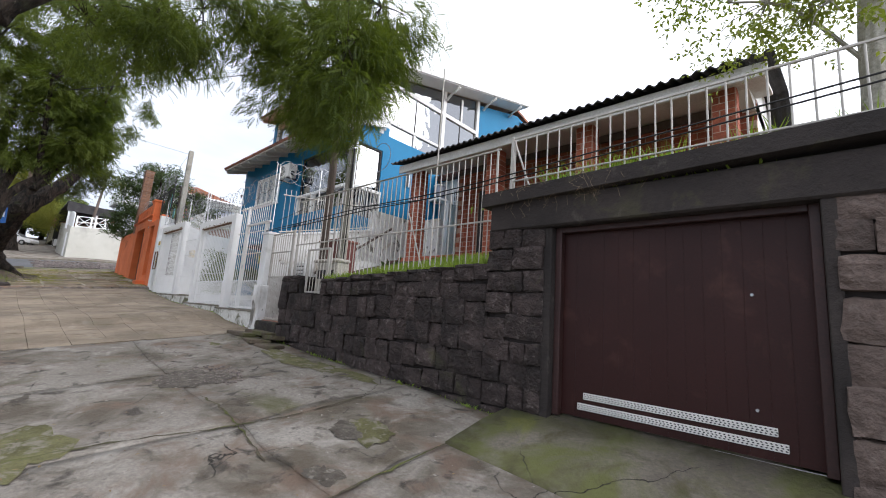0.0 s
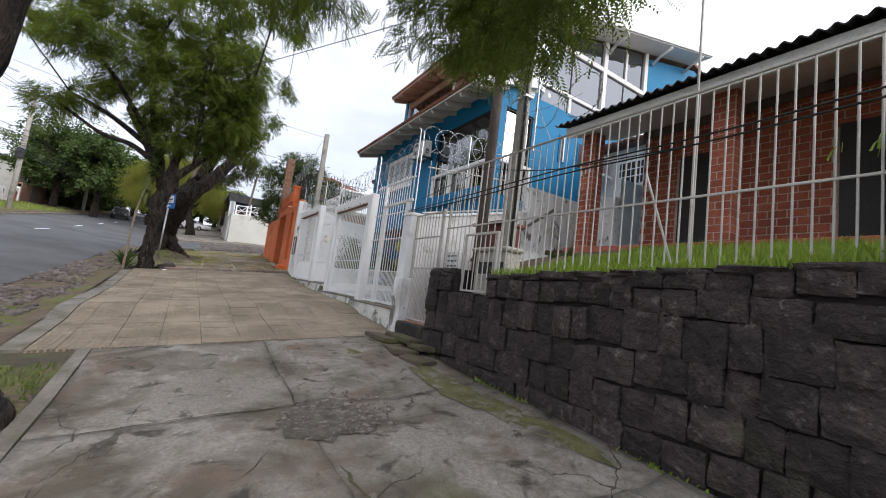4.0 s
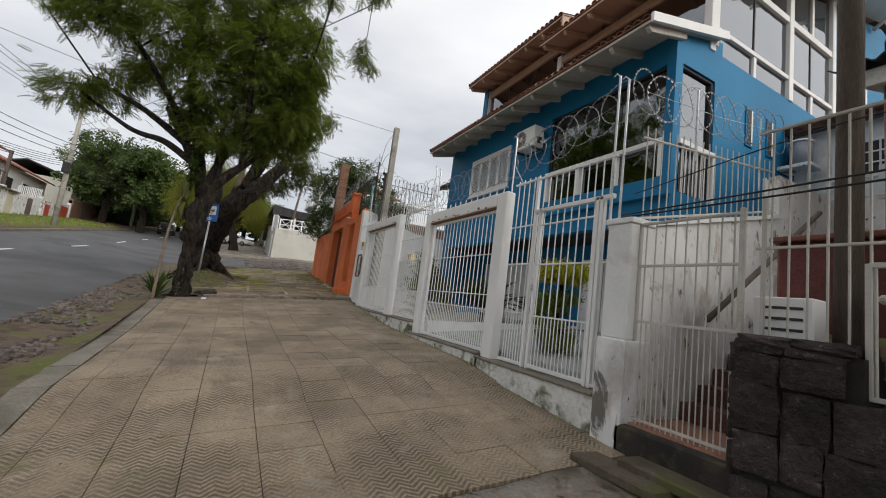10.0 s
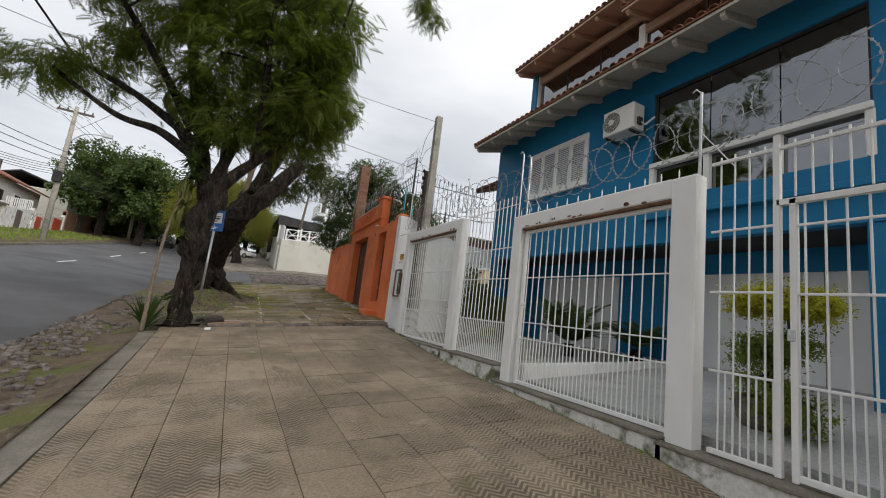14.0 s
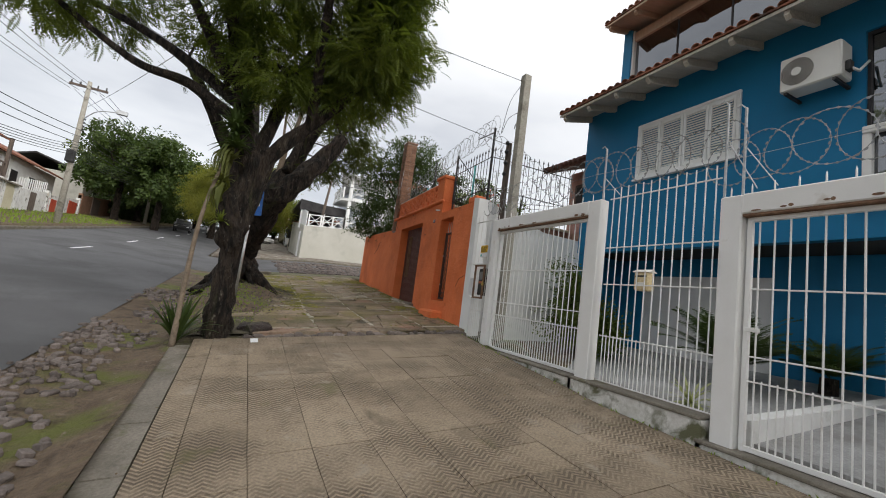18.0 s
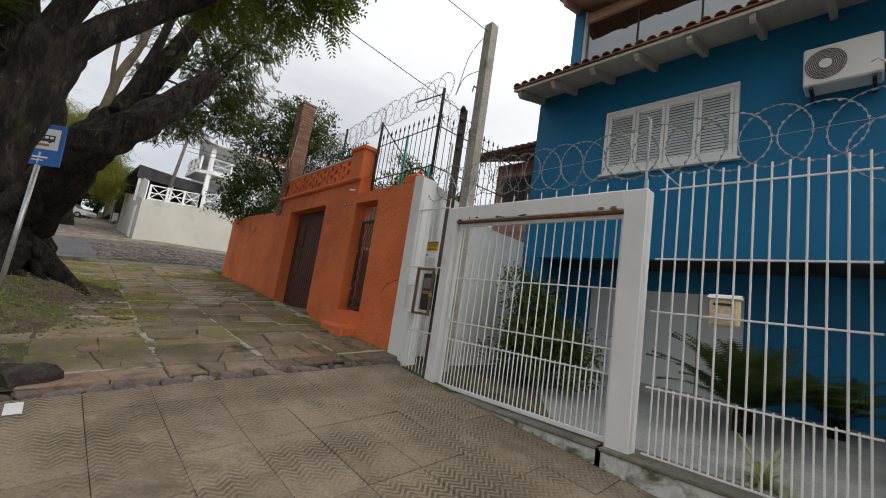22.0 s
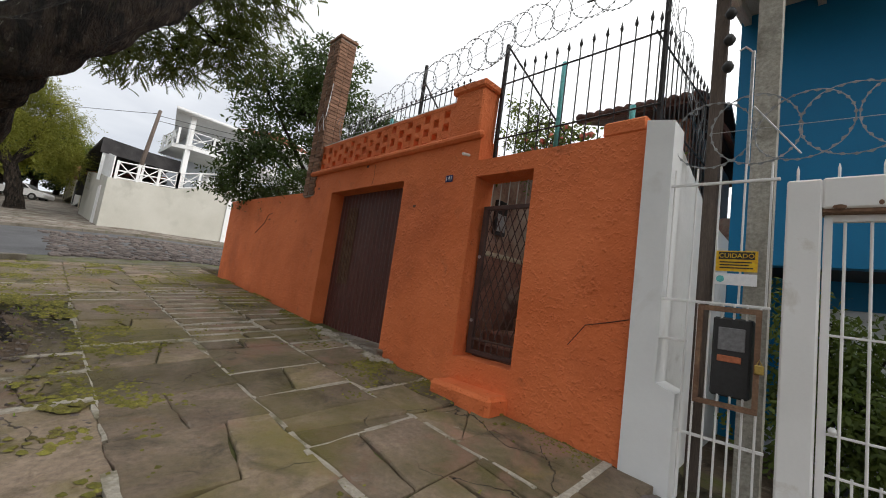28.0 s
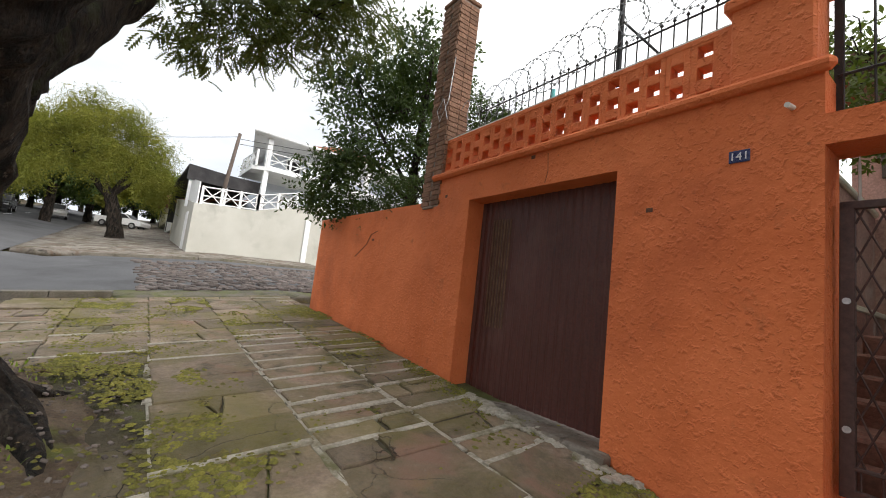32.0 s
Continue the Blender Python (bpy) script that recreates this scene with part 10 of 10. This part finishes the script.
for k, (x0, x1, z, m_) in enumerate(((-60, -56.2, 8.2, brick_old), (-65, -60.2, 8.6, cream_wall), (-72, -65.2, 9.4, white_wall), (-84, -72.2, 10.5, cream_wall))):
    part("front", Geo().box(x1, x0, 4.2, 9, lie(x0) + 0.1, z).mesh("row_front", m_), far_shed)
    part("eave", Geo().prism([(3.6, z - 0.2), (9.2, z + 1.0), (9.2, z + 1.15), (3.6, z - 0.05)], "x", x0 - 0.2, x1 + 0.1).mesh("row_eave", clay_rest), far_shed)
    part("door", Geo().box(x0 + 1.2, x0 + 2.1, 4.17, 4.2, lie(x0) + 0.3, lie(x0) + 2.4).mesh("row_door", iron_dark), far_shed)
    part("window", Geo().box(x0 + 2.5, x0 + 3.3, 4.17, 4.2, lie(x0) + 1.3, lie(x0) + 2.4).mesh("row_window", dark_glass), far_shed)
light_pole = thing("utility_pole", (-47.2, 4.6, 6.8), "slim dark pole on the corner terrace", "pole")
part("shaft", Geo().tube([(-47.0, 4.9, 6.8), (-46.9, 5.3, 11.3)], [0.12, 0.09], 8).mesh("corner_pole", wood_pole, True), light_pole)

willow_leaf = hanging_leaves()
tree((-54.0, -0.6, 5.0), "round yellow-green willow on the far corner", [(-54.0, 0.6, 4.6), (-54.0, 0.3, 6.2), (-54.2, -0.2, 7.6)], [0.45, 0.36, 0.3],
     [([(-54, 0.2, 6.8), (-53.6, -1.8, 9.0), (-53.4, -2.8, 10.6)], 0.2, 0.05), ([(-54, 0.0, 7.2), (-54.2, 0.8, 9.4), (-54.2, 1.2, 11.2)], 0.2, 0.05), ([(-54, 0, 7.2), (-53.6, 1.6, 9.0)], 0.15, 0.05), ([(-54.1, -0.2, 7.4), (-54.6, -0.8, 10.0), (-54.4, -1.0, 12.0)], 0.18, 0.05)],
     [((-53.6, -2.8, 10.4), (1.8, 1.6, 1.3), 2.0), ((-53.8, -1.0, 11.6), (2.0, 1.8, 1.2), 2.2), ((-54, 1.2, 10.8), (1.8, 1.5, 1.3), 2.0), ((-53.4, -3.6, 8.8), (1.4, 1.0, 1.2), 1.5), ((-53.4, 2.0, 9.4), (1.4, 1.0, 1.2), 1.5), ((-53.2, -1.2, 9.6), (1.6, 1.8, 1.2), 1.8), ((-55.0, 0, 10.5), (1.8, 1.8, 1.4), 1.4), ((-53.0, -4.2, 7.8), (1.0, 0.8, 0.8), 1.0), ((-54.2, -4.2, 10.6), (1.8, 1.5, 1.4), 1.8), ((-54.0, -1.6, 12.7), (1.9, 1.8, 0.9), 1.8), ((-54.2, -5.0, 9.2), (1.4, 1.2, 1.2), 1.4), ((-53.8, 0.6, 12.2), (1.4, 1.3, 0.9), 1.3), ((-53.4, 2.2, 8.4), (0.9, 0.7, 0.9), 1.2)],
     willow_leaf, leaf_willow, 51, twigs_per=16, sprays_per=24, spread=0.25, droop=1.2, size=1.3, flute=0.05, leaf_label="drooping yellow-green crown")


def far_tree(place, h, r, seed, mat=None, label="dark green tree further along the street"):
    x, y, z = place
    rr = random.Random(seed)
    cl = []
    for k in range(9):
        a = 2.4 * k
        cl.append(((x + r * 0.62 * math.cos(a), y + r * 0.62 * math.sin(a), z + h * rr.uniform(0.45, 0.9)), (r * 0.55, r * 0.55, h * 0.16), 1.0))
    cl.append(((x, y, z + h * 0.92), (r * 0.6, r * 0.6, h * 0.12), 1.0))
    return tree(place, label, [(x, y, z - 0.3), (x, y, z + h * 0.25), (x + 0.1, y, z + h * 0.45)], [0.4, 0.3, 0.22],
                [([(x, y, z + h * 0.4), (x + r * 0.4, y, z + h * 0.7)], 0.15, 0.05), ([(x, y, z + h * 0.4), (x - r * 0.4, y + r * 0.2, z + h * 0.7)], 0.15, 0.05), ([(x, y, z + h * 0.4), (x, y - r * 0.4, z + h * 0.75)], 0.15, 0.05)],
                cl, oval_far, mat or leaf_tree, seed, twigs_per=12, sprays_per=14, spread=0.35, size=1.3, flute=0.0, leaf_label="dense green crown", group="street trees")


far_tree((-72, -12.4, 6.0), 10.0, 3.9, 61, leaf_street)
far_tree((-78, -12.6, 6.6), 10.5, 4.3, 62, leaf_street)
far_tree((-84, -18.5, 7.2), 10.0, 4.0, 63)
far_tree((-86, -12.4, 7.4), 10.0, 4.5, 64, leaf_street)
far_tree((-92, -3.0, 8.2), 9.0, 4.0, 65)
far_tree((-76, -0.8, 6.6), 8.0, 3.4, 66, leaf_willow, "light green tree further along the street")
far_tree((-100, -11, 9.0), 10.0, 5.0, 67)
far_tree((-112, 2, 10.2), 10.0, 5.0, 68)
far_tree((-68, -4.2, 5.9), 8.5, 3.2, 90, leaf_street)
far_tree((-63, -9.0, 5.4), 9.5, 3.4, 91, leaf_street)
far_tree((-66, -13.2, 5.6), 10.0, 3.6, 95, leaf_street)
far_tree((-82, -2.4, 7.2), 8.0, 3.4, 92, leaf_street)
far_tree((-97, -6.5, 8.9), 9.0, 4.4, 93, leaf_street)
far_tree((-104, 4.5, 9.6), 9.0, 4.6, 94, leaf_street)
far_tree((-64, 13, 7.0), 8.0, 3.6, 69)
far_tree((-92, 5.5, 8.4), 8.0, 4.0, 73)
far_tree((-126, -6, 11.8), 9.0, 6.0, 74)
far_tree((-128, 9, 12.0), 9.0, 6.0, 75)
far_tree((-118, -16, 11.0), 9.0, 6.0, 76)
for k, (x, y, h_) in enumerate(((-74, -14.4, 2.2), (-79, -14.2, 2.6), (-84, -14.2, 2.4), (-90, -14.0, 2.6), (-96, -14.0, 2.6))):
    far_tree((x, y, lie(x) + 0.2), h_, 2.2, 80 + k, leaf_dark, "dark undergrowth along the far side of the road")

for k, (x, y) in enumerate(((-96, -9), (-99, -3.5), (-97, 2), (-100, 7))):
    far_tree((x, y, lie(x) - 0.8), 6.5, 5.0, 90 + k, leaf_dark)

# ---- across the road ----

def opposite_house(x0, x1, y0, y1, z0, zw, mat, roof_mat, label, openings, ridge=1.6, over=0.6):
    t = thing("house", ((x0 + x1) / 2, (y0 + y1) / 2, z0), label, "house", kind="structure")
    part("wall", Geo().box(x0, x1, y0, y1, z0 - 0.5, zw).mesh("opp_wall", mat), t)
    ym = (y0 + y1) / 2
    part("roof", Geo().prism([(y1 + over, zw - 0.15), (ym, zw + ridge), (y0 - over, zw - 0.15), (y0 - over, zw), (ym, zw + ridge + 0.18), (y1 + over, zw)], "x", x0 - over, x1 + over).mesh("opp_roof", roof_mat), t)
    for (xa, w_, za, h_, kind_) in openings:
        wdw = part("window" if kind_ == "w" else "door", Geo().box(xa, xa + w_, y1 - 0.02, y1 + 0.06, za, za + h_).mesh("opp_frame", white_clean if kind_ == "w" else wood_pole), t)
        part("pane" if kind_ == "w" else "leaf", Geo().box(xa + 0.08, xa + w_ - 0.08, y1 + 0.06, y1 + 0.07, za + 0.08, za + h_ - 0.08).mesh("opp_pane", iron_dark if kind_ == "w" else wood_pole), wdw)
    return t


opposite_house(-52.5, -40, -26, -18, 3.8, 10.0, cream_wall, clay_rest, "cream two-storey house with a dark timber balcony", [(-51.5, 1.4, 7.6, 1.5, "w"), (-48.6, 1.6, 7.6, 1.5, "w"), (-45.6, 1.4, 7.6, 1.5, "w")], 1.4, 0.8)
opposite_house(-70.5, -57, -28, -20, 5.4, 10.0, white_wall, clay_rest, "low white house with an old clay roof", [(-69, 1.4, 7.6, 1.3, "w"), (-66.0, 1.4, 7.6, 1.3, "w"), (-62.5, 1.4, 7.6, 1.3, "w"), (-59.8, 1.0, 6.6, 2.1, "d")], 1.9)
opposite_house(-31, -22, -26, -17.5, 2.4, 6.5, white_wall, clay_rest, "white bungalow across the road", [(-29, 1.4, 3.8, 1.3, "w"), (-26, 1.0, 2.8, 2.1, "d")])
opposite_house(-92, -79, -30, -20, 7.2, 12.0, grey_wall, dark_roof, "grey house behind the street trees", [(-89, 1.4, 9.4, 1.3, "w"), (-84, 1.4, 9.4, 1.3, "w")])
bal = thing("balcony", (-47, -17.4, 7.2), "dark timber balcony on the cream house", "balcony", kind="structure")
part("slab", Geo().box(-52.4, -41.5, -18, -16.7, 6.95, 7.12).mesh("balcony_deck", wood_pole), bal)
part("rail", Geo().box(-52.4, -41.5, -16.76, -16.7, 7.95, 8.05).mesh("balcony_rail", wood_pole), bal)
for x in steps(-52.3, -41.6, 0.45):
    part("baluster", Geo().box(x - 0.07, x + 0.07, -16.75, -16.71, 7.12, 7.95).mesh("baluster", wood_pole), bal)
for x in (-52.3, -47.2, -41.6):
    part("post", Geo().box(x - 0.1, x + 0.1, -16.85, -16.65, 4.0, 9.9).mesh("balcony_post", wood_pole), bal)
flue = thing("chimney_flue", (-52, -19.5, 10), "dark metal chimney flue on the cream house", "chimney")
part("pipe", Geo().tube([(-52, -19.5, 9.9), (-52, -19.5, 11.4)], 0.16, 10).mesh("flue_pipe", iron_dark, True), flue)
part("cowl", Geo().tube([(-52, -19.5, 11.4), (-52, -19.5, 11.95)], 0.26, 10).mesh("flue_cowl", iron_dark, True), flue)
fwall = thing("front_wall", (-50, -15.2, 3.6), "patchy white street walls with gates across the road", "wall", kind="structure")
for x0, x1, h, m_ in ((-32, -20, 1.9, white_wall), (-37.2, -32.2, 2.0, white_wall), (-40.4, -37.3, 1.9, cream_wall), (-44.5, -40.5, 2.1, white_wall), (-48.5, -44.6, 2.1, white_wall), (-50.4, -48.6, 1.9, cream_wall), (-55.6, -50.5, 1.7, white_stained), (-62.5, -55.7, 1.5, white_stained), (-72, -62.6, 2.0, brick_old), (-110, -72.2, 1.8, brick_old)):
    part("wall_stretch", Geo().prism([(x0, lie(x0) - 0.2), (x1, lie(x1) - 0.2), (x1, lie(x1) + 0.25 + h), (x0, lie(x0) + 0.25 + h)], "y", -15.4, -15.15).mesh("wall_stretch", m_), fwall)
    for xp in (x0 + 0.15, x1 - 0.15):
        part("pier", Geo().box(xp - 0.15, xp + 0.15, -15.42, -15.08, lie(xp) - 0.2, lie(xp) + 0.42 + h, 0.02).mesh("wall_pier", white_stained if m_ is not brick_old else brick_old), fwall)
for x, w_, h_, m_ in ((-34.2, 0.9, 2.0, iron_dark), (-45.2, 0.8, 2.0, iron_dark), (-49.5, 1.5, 1.7, cream_wall), (-56.4, 1.6, 1.3, rust_red), (-60.8, 1.9, 1.3, rust_red), (-53.0, 0.9, 1.6, wood_pole), (-41.0, 0.9, 2.0, wood_pole), (-67.0, 2.4, 1.9, wood_pole)):
    part("gate_leaf", Geo().box(x - w_ / 2, x + w_ / 2, -15.15, -15.1, lie(x) + 0.2, lie(x) + 0.2 + h_, 0.01).mesh("opp_gate", m_), fwall)
for x in steps(-55.2, -50.9, 0.32):
    part("wall_bar", Geo().box(x - 0.03, x + 0.03, -15.3, -15.24, lie(x) + 1.9, lie(x) + 2.75).mesh("opp_bar", white_clean), fwall)
part("panel", Geo().box(-43.4, -42.7, -15.15, -15.12, lie(-43) + 0.95, lie(-43) + 1.6, 0.01).mesh("opp_panel", teal_paint), fwall, "small teal box on the white wall")
shelter = thing("garage_roof", (-44, -16.5, 6.2), "grey sloping garage roof across the road", "roof", kind="structure")
part("sheet", Geo().prism([(-14.9, 6.3), (-17.6, 6.75), (-17.6, 6.85), (-14.9, 6.4)], "x", -50.5, -38.5).mesh("opp_sheet", kerb_mat), shelter)
solid("pavement", Geo().slab(steps(-100, -12, 4), [-15.2, -13.2, -10.45], lambda x, y: land_z(x, y) + 0.09, 0.25).mesh("opp_pavement", soil, True), "grassy earth verge across the road", "pavement", kind="structure")
blades("grass", "grass of the verge across the road", 2200, lambda: (RNG.uniform(-62, -24), RNG.uniform(-14.8, -10.7)), lambda x, y: land_z(x, y) + 0.08, 0.22, leaf_grass, w=0.03, lean=0.8)


def street_pole(x, y, h, label, lamp=True, lean=0.0):
    z = land_z(x, y)
    t = thing("utility_pole", (x, y, z), label, "pole", "street poles")
    part("shaft", Geo().tube([(x, y, z - 0.2), (x + lean * 0.5, y, z + h * 0.5), (x + lean, y, z + h)], [0.19, 0.16, 0.12], 10).mesh("street_shaft", concrete_pole, True), t)
    part("crossarm", Geo().box(x + lean - 0.06, x + lean + 0.06, y - 1.0, y + 1.0, z + h - 0.45, z + h - 0.32).mesh("crossarm", wood_pole), t)
    for k in (-0.9, -0.45, 0.45, 0.9):
        part("insulator", Geo().tube([(x + lean, y + k, z + h - 0.32), (x + lean, y + k, z + h - 0.12)], [0.05, 0.03], 6).mesh("pole_insulator", plastic_black), t)
    for k in range(4):
        part("insulator", Geo().tube([(x + lean * 0.7 + 0.1, y + 0.16, z + h * 0.66 + k * 0.22), (x + lean * 0.7 + 0.1, y + 0.26, z + h * 0.66 + k * 0.22)], 0.05, 6).mesh("rack_insulator", plastic_black), t)
    part("junction_box", Geo().box(x + 0.1, x + 0.5, y - 0.2, y + 0.2, z + h * 0.42, z + h * 0.5, 0.03).mesh("junction_box", plastic_black), t)
    if lamp:
        arm = part("lamp_arm", Geo().tube(smooth_path([(x, y, z + h * 0.72), (x + 0.3, y + 0.8, z + h * 0.8), (x + 0.5, y + 1.9, z + h * 0.82)], 5), 0.035, 6).mesh("lamp_arm", galv, True), t)
        part("lamp_head", Geo().box(x + 0.38, x + 0.62, y + 1.8, y + 2.4, z + h * 0.81, z + h * 0.84, 0.02).mesh("lamp_head", galv), arm)
    return t


street_pole(-45.3, -11.0, 9.4, "leaning concrete utility pole with a street lamp")
street_pole(-70.0, -11.2, 9.2, "concrete utility pole with a white transformer")
street_pole(-20.0, -11.4, 9.2, "concrete utility pole across the road", False)
tr_ = thing("transformer", (-69.6, -10.8, 11), "white pole-mounted transformer drum", "transformer")
part("drum", Geo().tube([(-69.5, -10.75, 11.4), (-69.5, -10.75, 12.4)], 0.38, 12).mesh("drum", white_clean, True), tr_)


def cable(a, b, sag, r=0.012, n=16, name="cable", label="thin black overhead cable between the poles"):
    pts = [(a[0] + (b[0] - a[0]) * i / n, a[1] + (b[1] - a[1]) * i / n, a[2] + (b[2] - a[2]) * i / n - 4 * sag * (i / n) * (1 - i / n)) for i in range(n + 1)]
    return solid(name, Geo().tube(pts, r, 5).mesh("cable", wire_black, True), label, "cable", "overhead cables")


for k, y in enumerate((-11.9, -11.45, -10.55, -10.1)):
    cable((-70.0, y, 15.6), (-45.3, y + 0.2, 12.6), 0.5, 0.014)
    cable((-45.3, y, 12.6), (-20.0, y - 0.4, 10.7), 0.5, 0.014)
    cable((-20.0, y - 0.4, 10.7), (20.0, y - 0.4, 8.0), 0.7, 0.014)
for k, z in enumerate((9.2, 9.6, 10.0)):
    cable((-70.0, -11.0, z + 2.6), (-45.2, -10.8, z), 0.5, 0.02)
    cable((-45.2, -10.8, z), (-20.0, -11.2, z - 1.9), 0.5, 0.02)
    cable((-20.0, -11.2, z - 1.9), (20.0, -11.2, z - 4.6), 0.6, 0.02)
cable((-20.0, -11.3, 9.0), (-18.9, 4.6, 7.35), 0.35, 0.006)
cable((-20.0, -11.3, 8.4), (-19.25, 4.55, 6.0), 0.3, 0.006)
solid("cable", Geo().tube(smooth_path([(-18.95, 4.55, 7.3), (-19.1, 4.4, 6.9), (-19.2, 4.35, 6.35), (-19.3, 4.4, 6.25), (-19.25, 4.5, 6.6), (-19.0, 4.6, 6.7)], 6), 0.006, 5).mesh("loop_cable", wire_black, True), "thin black cable loop hanging from the mast", "cable", "overhead cables")
cable((-45.3, -10.9, 11.6), (-7.75, 4.57, 7.0), 0.5, 0.010)
cable((-20.0, -11.3, 9.6), (-7.75, 4.57, 7.3), 0.3, 0.010)
cable((-47.0, 5.2, 11.1), (-70, -11, 12.5), 0.4, 0.015)
cable((-47.0, 5.2, 11.0), (-30, 22, 9.5), 0.3, 0.015)
cable((-47.0, 5.2, 10.7), (-30, 22, 9.2), 0.3, 0.015)
for k in range(5):
    cable((-45.25, -10.85, 8.4 + 0.16 * k), (-20.0, -11.15 + 0.05 * k, 6.4 + 0.2 * k), 0.7 + 0.06 * k, 0.016)
    cable((-45.25, -10.85, 8.4 + 0.16 * k), (-70.0, -11.0, 11.0 + 0.2 * k), 0.7, 0.016)
for dz in (0.0, 0.06):
    pts = smooth_path([(3.0, 3.85, 3.5 + dz), (-3.1, 3.96, 3.20 + dz), (-5.6, 3.97, 3.19 + dz), (-7.4, 3.98, 3.15 + dz), (-9.3, 4.0, 3.16 + dz * 0.4)], 5)
    solid("cable", Geo().tube(pts, 0.008, 5).mesh("wall_cable", wire_black, True), "black twin cable slung along the railing", "cable", "overhead cables")
solid("cable", Geo().tube(smooth_path([(-4.2, 4.02, 3.2), (-5.7, 4.0, 3.28), (-7.0, 4.25, 3.6), (-7.72, 4.47, 3.8), (-9.4, 4.3, 3.5)], 5), 0.006, 5).mesh("wall_cable", wire_black, True), "black cable slung from the wooden pole", "cable", "overhead cables")


def car(x, y, rz, colour, label, z=None, pickup=False):
    """A parked car of plain make."""
    m = pose(x, y, (z if z is not None else land_z(x, y)) + 0.02, 0, math.degrees(math.atan(0.09)) if abs(math.cos(math.radians(rz))) > 0.7 else 0, rz)
    t = new("car")
    t.matrix_basis = m
    tagged(t, label, "car", "parked cars")
    prof_ = [(-2.05, 0.35), (2.05, 0.35), (2.12, 0.62), (2.0, 0.84), (1.0, 0.96), (-1.9, 0.98), (-2.1, 0.8)]
    cab_ = [(1.05, 0.95), (0.45, 1.42), (-0.3 if pickup else -1.1, 1.46), (-0.6 if pickup else -1.75, 0.97)]
    part("body", Geo().prism(prof_, "y", -0.84, 0.84).mesh("car_body", colour), t, m=m)
    part("cabin", Geo().prism(cab_, "y", -0.70, 0.70).mesh("car_cabin", colour), t, m=m)
    gl_ = [(0.92, 0.99), (0.42, 1.36), (-0.25 if pickup else -1.05, 1.40), (-0.5 if pickup else -1.55, 0.99)]
    for s in (-0.705, 0.705):
        part("side_glass", Geo().prism(gl_, "y", s - 0.005, s + 0.005).mesh("car_glass", plastic_black), t, m=m)
    part("windscreen", Geo().prism([(1.06, 0.98), (0.48, 1.40), (0.5, 1.42), (1.09, 0.99)], "y", -0.62, 0.62).mesh("windscreen", plastic_black), t, m=m)
    for wx in (-1.3, 1.3):
        for wy in (-0.80, 0.80):
            w_ = part("wheel", Geo().tube([(wx, wy - 0.1, 0.31), (wx, wy + 0.1, 0.31)], 0.31, 16).mesh("car_wheel", plastic_black), t, m=m)
            part("rim", Geo().tube([(wx, wy - 0.11, 0.31), (wx, wy + 0.11, 0.31)], 0.18, 10).mesh("car_rim", galv), w_, m=m)
    for s in (-0.6, 0.6):
        part("headlight", Geo().box(2.04, 2.10, s - 0.15, s + 0.15, 0.62, 0.76, 0.02).mesh("headlight", sign_white), t, m=m)
        part("tail_light", Geo().box(-2.1, -2.04, s - 0.12, s + 0.12, 0.68, 0.82, 0.02).mesh("tail_light", flower_red), t, m=m)
    return t


car_white = surface("car_white", (0.7, 0.7, 0.7), (0.75, 0.75, 0.75), 1.0, 0.25, 0.0, spec=0.6)
car_silver = surface("car_silver", (0.42, 0.43, 0.45), (0.48, 0.49, 0.5), 1.0, 0.3, 0.0, metal=0.6)
car_dark = surface("car_dark", (0.06, 0.06, 0.065), (0.08, 0.08, 0.085), 1.0, 0.3, 0.0, spec=0.6)
car(-72, 0.8, 60, car_white, "white parked pickup under the far trees", pickup=True)
car(-80, -8.8, 5, car_silver, "silver parked car up the street")
car(-72, -7.6, 3, car_dark, "dark parked car up the street")
car(-78, -4.6, 4, car_white, "white parked van-like car up the street")

# tree by the brick house's corner
tree((0.55, 5.6, 3.0), "young tree with pale trunk above the garage", [(0.5, 5.5, 2.9), (0.5, 5.5, 4.4), (0.6, 5.5, 6.6)], [0.14, 0.13, 0.11], [([(0.5, 5.5, 4.2), (-0.1, 5.2, 5.0), (-0.6, 5.0, 5.2)], 0.022, 0.01), ([(0.55, 5.5, 5.2), (0.0, 5.4, 6.2)], 0.022, 0.01), ([(0.6, 5.5, 6.0), (1.2, 5.2, 7.0)], 0.05, 0.02)],
     [((-0.3, 5.1, 5.1), (0.7, 0.5, 0.7), 1.6), ((0.0, 5.3, 6.0), (0.8, 0.6, 0.7), 1.6), ((0.2, 5.0, 4.8), (0.4, 0.4, 0.5), 1.2), ((-0.7, 5.0, 5.6), (0.6, 0.5, 0.6), 1.3), ((1.2, 5.2, 6.8), (0.9, 0.8, 0.7), 0.8)], oval, leaf_bright, 71, bark_mat=concrete_pole, twigs_per=9, sprays_per=12, size=0.7, flute=0.0, leaf_label="light green sparse leaves")
strap_plant("banana_plant", (-7.9, 6.6, 2.4), "broad dark leaves beside the brick column", 16, 0.75, 0.09, 0.9, leaf_dark, 72, 0.9)
